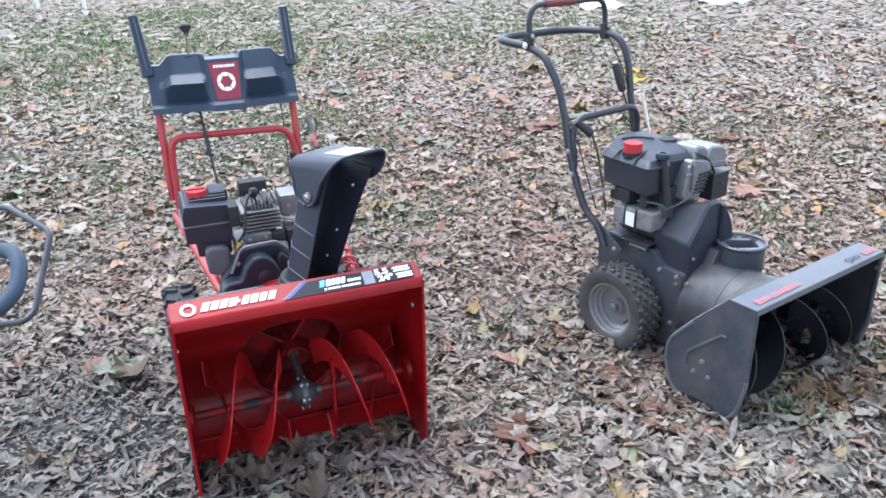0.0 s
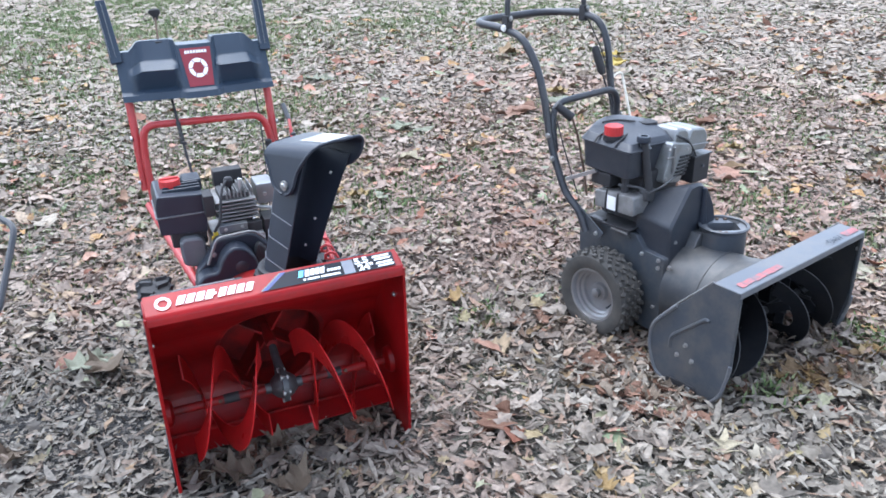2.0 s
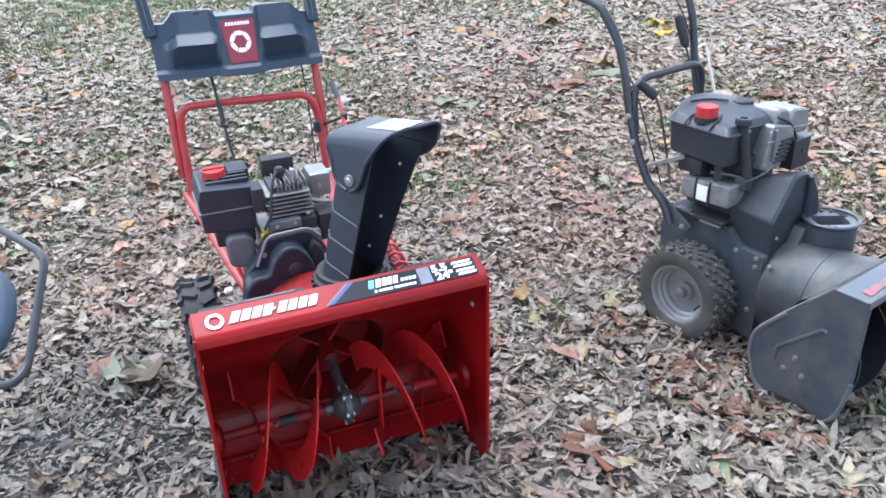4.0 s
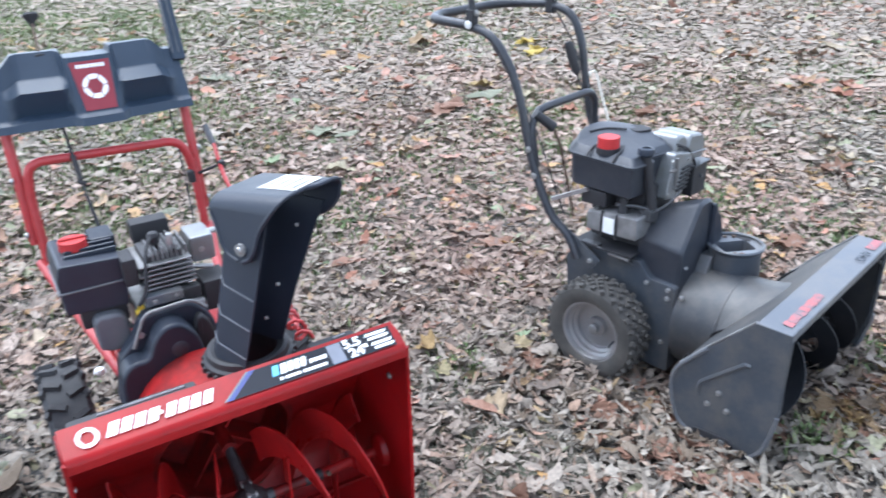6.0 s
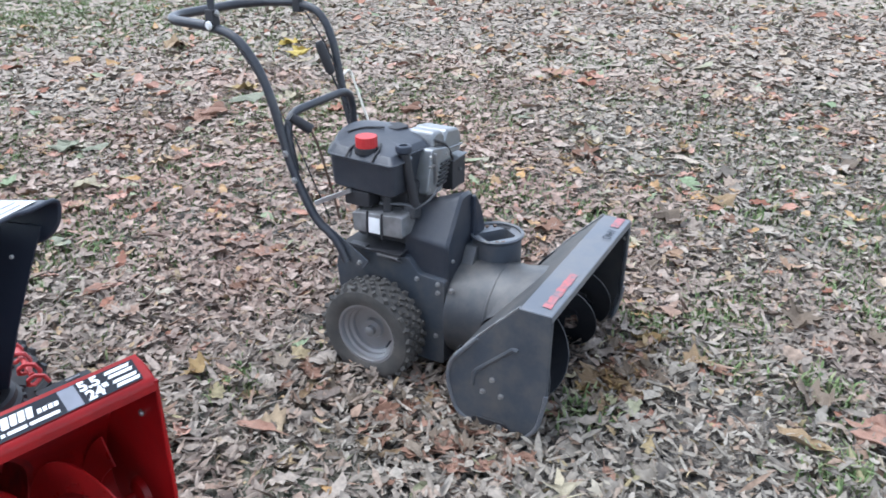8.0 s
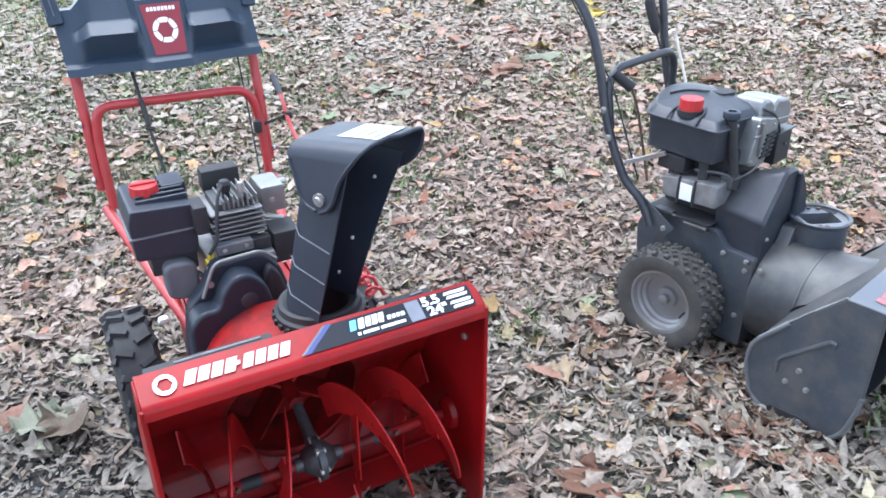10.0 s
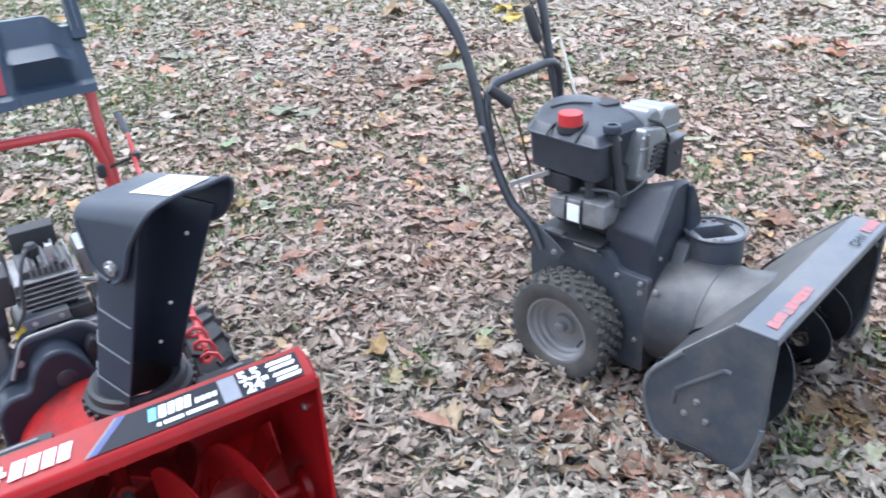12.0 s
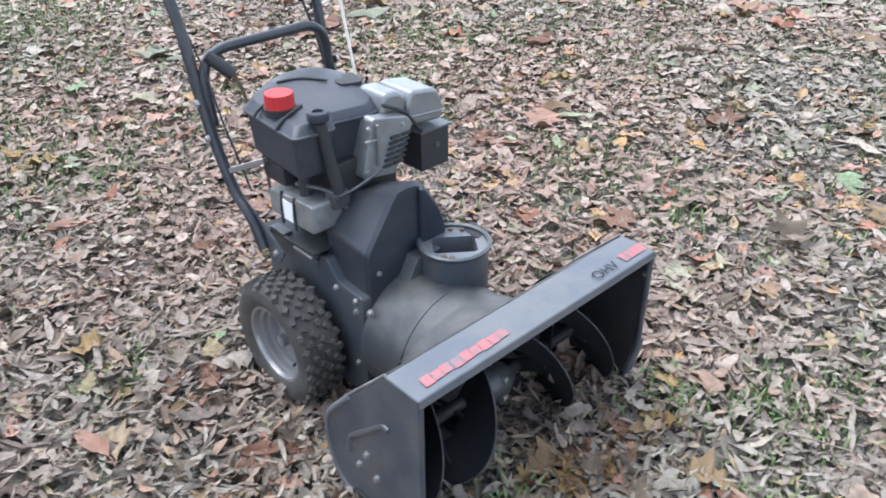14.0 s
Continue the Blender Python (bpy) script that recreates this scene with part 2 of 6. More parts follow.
TURNED = [(0.0, (0.15, 0.062, 0.040)), (0.16, (0.27, 0.135, 0.090)), (0.30, (0.34, 0.20, 0.155)), (0.44, (0.20, 0.135, 0.085)), (0.56, (0.33, 0.20, 0.085)), (0.68, (0.30, 0.225, 0.155)), (0.80, (0.28, 0.243, 0.195)), (0.92, (0.23, 0.23, 0.15)), (1.0, (0.15, 0.19, 0.11))]
LITTER_TURNED = litter("turned_leaf_litter", [(q, tuple(v * 1.15 for v in c)) for q, c in TURNED], patch=0.0)
BIG_TAN = litter("tan_leaf", [(0.0, (0.115, 0.088, 0.064)), (0.5, (0.155, 0.120, 0.089)), (1.0, (0.205, 0.168, 0.130))], per="Object", patch=0.1)
BIG_RUST = litter("russet_leaf", [(0.0, (0.14, 0.074, 0.048)), (0.5, (0.20, 0.115, 0.080)), (1.0, (0.30, 0.175, 0.128))], per="Object", patch=0.1)
BIG_YELLOW = litter("yellow_leaf", [(0.0, (0.21, 0.13, 0.055)), (1.0, (0.30, 0.225, 0.105))], per="Object", patch=0.05)
BIG_GREEN = litter("pale_green_leaf", [(0.0, (0.17, 0.175, 0.128)), (1.0, (0.215, 0.22, 0.16))], per="Object", patch=0.05)
GRASS = litter("grass_blades", [(0.0, (0.092, 0.138, 0.054)), (0.5, (0.148, 0.210, 0.084)), (1.0, (0.265, 0.282, 0.148))], patch=0.0)
TWIG = litter("dry_twigs", [(0.0, (0.10, 0.075, 0.055)), (1.0, (0.26, 0.21, 0.16))], patch=0.0)

SOIL = bpy.data.materials.new("leafy_soil")
SOIL.use_nodes = True
sn, sl = SOIL.node_tree.nodes, SOIL.node_tree.links
at = sn.new("ShaderNodeTexCoord")
cell, ramp, rough_patch, mix, step = (sn.new(k) for k in ("ShaderNodeTexVoronoi", "ShaderNodeValToRGB", "ShaderNodeTexNoise", "ShaderNodeMix", "ShaderNodeMapRange"))
warp, add = sn.new("ShaderNodeTexNoise"), sn.new("ShaderNodeVectorMath")
warp.inputs["Scale"].default_value = 9
add.operation = "ADD"
sl.new(at.outputs["Object"], warp.inputs["Vector"])
sl.new(at.outputs["Object"], add.inputs[0])
sl.new(warp.outputs["Color"], add.inputs[1])
cell.inputs["Scale"].default_value = 16
sl.new(add.outputs[0], cell.inputs["Vector"])
split = sn.new("ShaderNodeSeparateColor")
sl.new(cell.outputs["Color"], split.inputs[0])
e = ramp.color_ramp.elements
while len(e) < 5:
    e.new(0.5)
for i, (p, c) in enumerate([(0.0, (0.07, 0.064, 0.058)), (0.35, (0.12, 0.108, 0.095)), (0.65, (0.18, 0.160, 0.138)), (0.85, (0.24, 0.195, 0.158)), (1.0, (0.33, 0.295, 0.25))]):
    e[i].position, e[i].color = p, (*c, 1)
sl.new(split.outputs[0], ramp.inputs["Fac"])
rough_patch.inputs["Scale"].default_value, rough_patch.inputs["Detail"].default_value = 0.7, 6
sl.new(at.outputs["Object"], rough_patch.inputs["Vector"])
step.inputs["From Min"].default_value, step.inputs["From Max"].default_value, step.inputs["To Max"].default_value = 0.48, 0.68, 0.5
sl.new(rough_patch.outputs["Fac"], step.inputs["Value"])
mix.data_type = "RGBA"
mix.inputs["B"].default_value = (0.10, 0.135, 0.06, 1)
sl.new(step.outputs["Result"], mix.inputs["Factor"])
sl.new(ramp.outputs["Color"], mix.inputs["A"])
# soil goes dark grey towards the same corner
corner_dist, near, greyed = sn.new("ShaderNodeVectorMath"), sn.new("ShaderNodeMapRange"), sn.new("ShaderNodeMix")
corner_dist.operation = "DISTANCE"
corner_dist.inputs[1].default_value = (-1.05, 1.75, 0.0)
sl.new(at.outputs["Object"], corner_dist.inputs[0])
near.inputs["From Min"].default_value, near.inputs["From Max"].default_value = 1.3, 0.5
sl.new(corner_dist.outputs["Value"], near.inputs["Value"])
greyed.data_type = "RGBA"
greyed.inputs["B"].default_value = (0.050, 0.048, 0.047, 1)
sl.new(near.outputs["Result"], greyed.inputs["Factor"])
sl.new(mix.outputs["Result"], greyed.inputs["A"])
sl.new(greyed.outputs["Result"], sn["Principled BSDF"].inputs["Base Color"])
sn["Principled BSDF"].inputs["Roughness"].default_value = 0.95
rel = sn.new("ShaderNodeBump")
rel.inputs["Strength"].default_value, rel.inputs["Distance"].default_value = 0.8, 0.02
sl.new(cell.outputs["Distance"], rel.inputs["Height"])
sl.new(rel.outputs["Normal"], sn["Principled BSDF"].inputs["Normal"])


# ---- building helpers ----
def thing(name, m, label, category, group=""):
    ob = new(name)
    ob.empty_display_size = 0.1
    ob.matrix_basis = m
    return tagged(ob, label, category, group)


def part(name, bm, material, parent=None, label="", sharp=32, at=None):
    """Links a bmesh as one mesh object under a thing or a part."""
    bmesh.ops.recalc_face_normals(bm, faces=bm.faces[:])
    me = bpy.data.meshes.new(name)
    bm.to_mesh(me)
    bm.free()
    me.materials.append(material)
    me.polygons.foreach_set("use_smooth", [True] * len(me.polygons))
    me.set_sharp_from_angle(angle=radians(sharp))
    ob = new(name, me)
    if len(me.polygons) > 5:
        even = ob.modifiers.new("even_shading", "WEIGHTED_NORMAL")
        even.keep_sharp = True
    if parent:
        ob.parent = parent
    if at is not None:
        ob.matrix_basis = at
    if label:
        ob["label"] = label
    return ob


def box(bm, lo, hi, bevel=0.004, m=None, seg=2):
    c, s = [(a + b) / 2 for a, b in zip(lo, hi)], [abs(b - a) for a, b in zip(lo, hi)]
    mat = (m or Matrix()) @ Matrix.Translation(c) @ Matrix.Diagonal((*s, 1))
    vs = bmesh.ops.create_cube(bm, size=1, matrix=mat)["verts"]
    if bevel:
        es = list({e for v in vs for e in v.link_edges})
        bmesh.ops.bevel(bm, geom=es, offset=bevel, segments=seg, affect="EDGES", profile=0.5)
    return bm


def place(axis, a, b, h):
    return {"x": (h, a, b), "y": (a, h, b), "z": (a, b, h)}[axis]


def prism(bm, pts, axis, h0, h1, bevel=0.0, seg=2):
    """A flat outline drawn in the plane across the axis and drawn out along it."""
    lo = [bm.verts.new(place(axis, a, b, h0)) for a, b in pts]
    hi = [bm.verts.new(place(axis, a, b, h1)) for a, b in pts]
    f = [bm.faces.new(lo[::-1]), bm.faces.new(hi)]
    n = len(pts)
    for i in range(n):
        f.append(bm.faces.new((lo[i], lo[(i + 1) % n], hi[(i + 1) % n], hi[i])))
    bmesh.ops.recalc_face_normals(bm, faces=f)
    if bevel:
        es = list({e for x in f[:2] for e in x.edges})
        bmesh.ops.bevel(bm, geom=es, offset=bevel, segments=seg, affect="EDGES", profile=0.5)
    return bm


def rounded(pts, r, n=5):
    """An outline or a line with its corners rounded; r: one radius or one for each corner."""
    out, k = [], len(pts)
    for i in range(k):
        p, a, b = Vector(pts[i]), Vector(pts[i - 1]), Vector(pts[(i + 1) % k])
        rr = r[i] if isinstance(r, (list, tuple)) else r
        u, v = (a - p), (b - p)
        d = min(rr, u.length * 0.48, v.length * 0.48)
        if d < 1e-5:
            out.append(tuple(p))
            continue
        s, t = p + u.normalized() * d, p + v.normalized() * d
        for j in range(n + 1):
            w = j / n
            out.append(tuple((1 - w) ** 2 * s + 2 * w * (1 - w) * p + w * w * t))
    return out


def bent(pts, r=0.05, n=6):
    """An open line in space with its inner corners rounded."""
    out = [Vector(pts[0])]
    for i in range(1, len(pts) - 1):
        p, a, b = (Vector(q) for q in (pts[i], pts[i - 1], pts[i + 1]))
        u, v = a - p, b - p
        d = min(r, u.length * 0.48, v.length * 0.48)
        s, t = p + u.normalized() * d, p + v.normalized() * d
        for j in range(n + 1):
            w = j / n
            out.append((1 - w) ** 2 * s + 2 * w * (1 - w) * p + w * w * t)
    return out + [Vector(pts[-1])]


def tube(bm, pts, r, n=12, cap=True):
    """A round bar along a line in space."""
    pts = [Vector(p) for p in pts]
    t = (pts[1] - pts[0]).normalized()
    side = t.orthogonal().normalized()
    rings = []
    for i, p in enumerate(pts):
        d = (pts[min(i + 1, len(pts) - 1)] - pts[max(i - 1, 0)]).normalized()
        side = (side - d * side.dot(d)).normalized()
        up = d.cross(side)
        rr = r[i] if isinstance(r, (list, tuple)) else r
        rings.append([bm.verts.new(p + rr * (math.cos(a) * side + math.sin(a) * up)) for a in (2 * math.pi * k / n for k in range(n))])
    for a, b in zip(rings, rings[1:]):
        for k in range(n):
            bm.faces.new((a[k], a[(k + 1) % n], b[(k + 1) % n], b[k]))
    if cap:
        bm.faces.new(rings[0][::-1])
        bm.faces.new(rings[-1])
    return bm


def lathe(bm, profile, origin=(0, 0, 0), axis="z", n=28, closed=False):
    """Turns a profile of (radius, height) about an axis through origin."""
    o = Vector(origin)
    rings = []
    for r, h in profile:
        ring = []
        for k in range(n):
            a = 2 * math.pi * k / n
            ring.append(bm.verts.new(o + Vector(place(axis, r * math.cos(a), r * math.sin(a), h))))
        rings.append(ring)
    pairs = list(zip(rings, rings[1:])) + ([(rings[-1], rings[0])] if closed else [])
    for a, b in pairs:
        for k in range(n):
            bm.faces.new((a[k], a[(k + 1) % n], b[(k + 1) % n], b[k]))
    if not closed:
        bm.faces.new(rings[0])
        bm.faces.new(rings[-1])
    return bm


def sheet(bm, line, x0, x1, thick, nx=1):
    """Sheet metal: an open line of (y, z) drawn across x, with thickness to its right-hand side."""
    p = [Vector(q) for q in line]
    inner = []
    for i, q in enumerate(p):
        d = (p[min(i + 1, len(p) - 1)] - p[max(i - 1, 0)]).normalized()
        inner.append(q + thick * Vector((d.y, -d.x)))
    rows = []
    for j in range(nx + 1):
        x = x0 + (x1 - x0) * j / nx
        rows.append(([bm.verts.new((x, *q)) for q in p], [bm.verts.new((x, *q)) for q in inner]))
    k = len(p)
    for (a, b), (c, d) in zip(rows, rows[1:]):
        for i in range(k - 1):
            bm.faces.new((a[i], a[i + 1], c[i + 1], c[i]))
            bm.faces.new((b[i], d[i], d[i + 1], b[i + 1]))
        for i in (0, k - 1):
            bm.faces.new((a[i], c[i], d[i], b[i]))
    for a, b in (rows[0], rows[-1]):
        for i in range(k - 1):
            bm.faces.new((a[i], b[i], b[i + 1], a[i + 1]))
    return bm


def flight(bm, x0, x1, a0, turns, r0, r1, y, z, n=40, thick=0.003):
    """A screw blade along x."""
    prev = first = None
    for i in range(n + 1):
        s = i / n
        a = a0 + 2 * math.pi * turns * s
        x = x0 + (x1 - x0) * s
        q = [bm.verts.new((x + dx, y + r * math.cos(a), z + r * math.sin(a))) for dx, r in ((-thick, r0), (-thick, r1), (thick, r1), (thick, r0))]
        if prev:
            for k in range(4):
                bm.faces.new((prev[k], prev[(k + 1) % 4], q[(k + 1) % 4], q[k]))
        else:
            first = q
        prev = q
    bm.faces.new(first)
    bm.faces.new(prev)
    return bm


def bolt(parent, p, axis="x", r=0.009, h=0.006, material=None, name="bolt"):
    bm = bmesh.new()
    lathe(bm, [(0.001, 0), (r * 1.35, 0), (r * 1.35, h * 0.3), (r, h * 0.35), (r * 0.95, h), (0.001, h * 1.05)], p, axis, n=8)
    return part(name, bm, material or STEEL, parent, sharp=25)


def letter_bars(items, top, material, parent, label=""):
    """Flat raised bars in place of writing, each a piece of its own: (u0, u1, v0, v1, slant)."""
    for u0, u1, v0, v1, sl_ in items:
        bm = bmesh.new()
        bm.faces.new([bm.verts.new(p) for p in (top(u0, v0), top(u1, v0), top(u1 + sl_, v1), top(u0 + sl_, v1))])
        part("letter_bar", bm, material, parent, label)


def printed(body, size, material, parent, at, label, bold=0.0):
    """Flat printed letters in the built-in font."""
    cu = bpy.data.curves.new("text", "FONT")
    cu.body, cu.size, cu.align_x, cu.offset = body, size, "LEFT", bold
    tmp = bpy.data.objects.new("text", cu)
    me = bpy.data.meshes.new_from_object(tmp)
    bpy.data.objects.remove(tmp)
    me.materials.clear()
    me.materials.append(material)
    ob = new("lettering", me)
    ob.parent = parent
    ob.matrix_basis = at
    ob["label"] = label
    return ob


def ribbed_cap(bm, x, y, z0, z1, r):
    """A screw cap with a ribbed edge."""
    out = []
    for k in range(40):
        a, q = 2 * math.pi * k / 40, r * (1.0 if k % 2 else 0.95)
        out.append((x + q * math.cos(a), y + q * math.sin(a)))
    prism(bm, out, "z", z0, z1, 0.002, 2)
    return bm


def words_bars(bm, items, top):
    """Flat raised bars: (u0, u1, v0, v1, slant) laid on a surface by top(u, v)."""
    for u0, u1, v0, v1, sl_ in items:
        q = [top(u0, v0), top(u1, v0), top(u1 + sl_, v1), top(u0 + sl_, v1)]
        vs = [bm.verts.new(p) for p in q]
        bm.faces.new(vs)
    return bm


def wheel(parent, x, y, z, r, width, rim_r, side, tyre_mat, rim_mat, lugs=22, bars=False):
    """Knobbly pneumatic tyre on a dished steel rim; side: -1 where the outer face looks to -x."""
    m = pose(x, y, z)
    bm = bmesh.new()
    w = width / 2
    prof = [(rim_r * 0.98, -w * 0.72), (rim_r * 1.12, -w * 0.9), (r * 0.80, -w), (r * 0.90, -w * 0.93), (r * 0.955, -w * 0.75), (r * 0.97, 0), (r * 0.955, w * 0.75),
            (r * 0.90, w * 0.93), (r * 0.80, w), (rim_r * 1.12, w * 0.9), (rim_r * 0.98, w * 0.72)]
    lathe(bm, prof, axis="x", n=44, closed=True)
    tyre = part("wheel", bm, tyre_mat, parent, at=m, sharp=30)
    def block(ww, h, d):
        q = bmesh.new()
        for v in bmesh.ops.create_cube(q, size=1, matrix=Matrix.Diagonal((ww, h, d, 1)))["verts"]:
            if v.co.y > 0:
                v.co.x, v.co.z = v.co.x * 0.84, v.co.z * 0.70
        me = bpy.data.meshes.new("tread_block")
        q.to_mesh(me)
        q.free()
        me.materials.append(tyre_mat)
        return me
    jig = random.Random(7)
    if bars:
        rows = [(0.44, 0.985, 0, block(w * 0.82, r * 0.085, r * 0.105)), (0.86, 0.94, 30, block(w * 0.24, r * 0.11, r * 0.125))]
    else:
        rows = [(0.17, 0.985, 0, block(w * 0.30, r * 0.07, r * 0.105)), (0.50, 0.98, 0, block(w * 0.27, r * 0.075, r * 0.09)), (0.80, 0.958, 24, block(w * 0.26, r * 0.085, r * 0.115))]
    for k in range(lugs):
        for s in (-1, 1):
            for row, (c, reach, tip, me) in enumerate(rows):
                shake = 0.0 if bars else 1.0
                a = 2 * math.pi * (k + (0.5 if s > 0 else 0) + (0.18 if bars else 0.42) * row + shake * jig.uniform(-0.12, 0.12)) / lugs
                lug = Matrix.Rotation(a, 4, "X") @ Matrix.Translation((s * (c + shake * jig.uniform(-0.03, 0.03)) * w, r * reach, 0)) @ Matrix.Rotation(s * radians(24) + shake * jig.uniform(-0.45, 0.45), 4, "Y") @ Matrix.Rotation(-s * radians(tip), 4, "Z")
                ob = new("tread_block", me)
                ob.parent = tyre
                ob.matrix_basis = lug
    bm = bmesh.new()
    o = side * w
    lathe(bm, [(rim_r * 0.97, -o * 0.8), (rim_r * 1.04, -o * 0.78), (rim_r * 1.0, o * 0.55), (rim_r * 1.07, o * 0.74), (rim_r * 1.07, o * 0.82), (rim_r * 0.98, o * 0.80), (rim_r * 0.94, o * 0.62), (rim_r * 0.945, o * 0.50), (rim_r * 0.86, o * 0.42),
               (rim_r * 0.85, o * 0.20), (rim_r * 0.76, o * 0.12), (rim_r * 0.74, o * -0.12), (rim_r * 0.62, o * -0.18), (rim_r * 0.36, o * -0.12), (rim_r * 0.31, o * 0.10), (rim_r * 0.16, o * 0.14)], axis="x", n=36)
    rim = part("rim", bm, rim_mat, tyre, "dusty galvanised steel rim" if rim_mat == RIM else "white painted rim", sharp=40)
    bm = bmesh.new()
    lathe(bm, [(0.001, o * 0.2), (0.016, o * 0.2), (0.016, o * 0.48), (0.012, o * 0.52), (0.001, o * 0.52)], axis="x", n=14)
    part("axle_end", bm, ALLOY, tyre)
    bm = bmesh.new()
    tube(bm, [(o * 0.15, -rim_r * 0.70, -rim_r * 0.25), (o * 0.75, -rim_r * 0.74, -rim_r * 0.27)], 0.0032, 8)
    part("valve_stem", bm, BLACK, tyre)
    return tyre


# ---- ground ----
def lie(x, y):
    """Height of the ground: nearly level, with a shallow hollow where the charcoal machine stands."""
    return (-0.052 * np.exp(-(((x - 0.88) / 0.50) ** 2 + ((y - 2.35) / 0.52) ** 2)) + 0.007 * np.sin(x * 2.1 + 0.4) * np.cos(y * 1.7) + 0.004 * np.sin(x * 5.3 + y * 3.1))


def numpy_mesh(name, v, f3, material, kind="", label="", category="", parent=None):
    me = bpy.data.meshes.new(name)
    me.vertices.add(len(v))
    me.vertices.foreach_set("co", np.ascontiguousarray(v, dtype=np.float32).ravel())
    me.loops.add(f3.size)
    me.loops.foreach_set("vertex_index", np.ascontiguousarray(f3, dtype=np.int32).ravel())
    me.polygons.add(len(f3))
    me.polygons.foreach_set("loop_start", np.arange(0, f3.size, f3.shape[1], dtype=np.int32))
    me.polygons.foreach_set("loop_total", np.full(len(f3), f3.shape[1], dtype=np.int32))
    me.update(calc_edges=True)
    me.validate()
    me.materials.append(material)
    ob = new(name, me)
    if parent:
        ob.parent = parent
    return tagged(ob, label, category, "", kind)


def axis_steps(lo, hi, step):
    near = np.arange(lo, hi + step / 2, step)
    far = np.array([1, 3, 7, 15, 30, 60, 120, 250, 400])
    return np.concatenate((lo - far[::-1], near, hi + far))


gx, gy = axis_steps(-5, 7, 0.1), axis_steps(-3, 9, 0.1)
GX, GY = np.meshgrid(gx, gy)
gv = np.stack((GX, GY, lie(GX, GY) - 0.012), -1).reshape(-1, 3)
nx = len(gx)
ii = (np.arange(len(gy) - 1)[:, None] * nx + np.arange(nx - 1)[None]).ravel()
ground = numpy_mesh("ground", gv, np.stack((ii, ii + 1, ii + nx + 1, ii + nx), -1), SOIL, "structure", "soil under fallen leaves with patches of grass", "ground")


def blade(stations, fold=0.0):
    """A leaf laid along x: stations of (x, half width). Returns vertices and triangles round a midrib."""
    v, rows = [], []
    for x, w in stations:
        if w < 1e-6:
            rows.append((len(v),) * 3)
            v.append((x, 0, 0))
        else:
            rows.append((len(v), len(v) + 1, len(v) + 2))
            v += [(x, w, 0), (x, 0, 0), (x, -w, 0)]
    f = []
    for a, b in zip(rows, rows[1:]):
        for i in (0, 1):
            q = [a[i], a[i + 1], b[i + 1], b[i]]
            t = [(q[0], q[1], q[2]), (q[0], q[2], q[3])]
            f += [k for k in t if len(set(k)) == 3]
    return np.array(v, float), np.array(f)


OVAL = blade([(-0.5, 0), (-0.28, 0.17), (0.05, 0.22), (0.32, 0.13), (0.52, 0)])
SLIVER = blade([(-0.5, 0), (-0.2, 0.075), (0.2, 0.09), (0.5, 0)])
TORN = blade([(-0.45, 0.10), (-0.2, 0.26), (0.1, 0.18), (0.35, 0.24), (0.45, 0.05)])
OAK = blade([(-0.5, 0), (-0.36, 0.09), (-0.27, 0.22), (-0.17, 0.10), (-0.03, 0.30), (0.10, 0.12), (0.24, 0.27), (0.34, 0.10), (0.5, 0)])
RAGGED = blade([(-0.5, 0), (-0.42, 0.12), (-0.30, 0.16), (-0.22, 0.27), (-0.10, 0.20), (0.04, 0.30), (0.14, 0.22), (0.26, 0.24), (0.36, 0.12), (0.5, 0)])
MAPLE = blade([(-0.42, 0), (-0.36, 0.16), (-0.40, 0.34), (-0.22, 0.27), (-0.06, 0.50), (0.02, 0.26), (0.16, 0.22), (0.24, 0.30), (0.30, 0.12), (0.54, 0)])


def scatter(rng, shape, pos, size, tilt=0.35, high=0.03):
    """Copies of one leaf, each turned, bent and tipped on its own."""
    bv, bf = shape
    k, n = len(pos), len(bv)
    s = size[:, None]
    x = bv[None, :, 0] * s
    y = bv[None, :, 1] * s * rng.uniform(0.7, 1.15, (k, 1))
    fold, curl, twist = rng.uniform(-0.15, 0.5, (k, 1)), rng.normal(0, 1.5, (k, 1)), rng.normal(0, 2.2, (k, 1))
    z = fold * np.abs(y) + curl * x * x / (s + 1e-6) * 0.35 + twist * x * y / (s + 1e-6) * 0.35 + rng.normal(0, 0.035, (k, n)) * s
    p = np.stack((x, y, z), -1)
    a, b, c = rng.uniform(0, 2 * np.pi, k), rng.normal(0, tilt, k), rng.normal(0, tilt, k)
    ca, sa, cb, sb, cc, sc = np.cos(a), np.sin(a), np.cos(b), np.sin(b), np.cos(c), np.sin(c)
    one, zero = np.ones(k), np.zeros(k)
    rz = np.stack((ca, -sa, zero, sa, ca, zero, zero, zero, one), -1).reshape(k, 3, 3)
    ry = np.stack((cb, zero, sb, zero, one, zero, -sb, zero, cb), -1).reshape(k, 3, 3)
    rx = np.stack((one, zero, zero, zero, cc, -sc, zero, sc, cc), -1).reshape(k, 3, 3)
    p = np.einsum("kij,knj->kni", rz @ ry @ rx, p)
    p[:, :, :2] += pos[:, None]
    p[:, :, 2] += (lie(pos[:, 0], pos[:, 1]) + rng.uniform(-0.008, high, k))[:, None]
    f = bf[None] + (np.arange(k) * n)[:, None, None]
    return p.reshape(-1, 3), f.reshape(-1, 3)


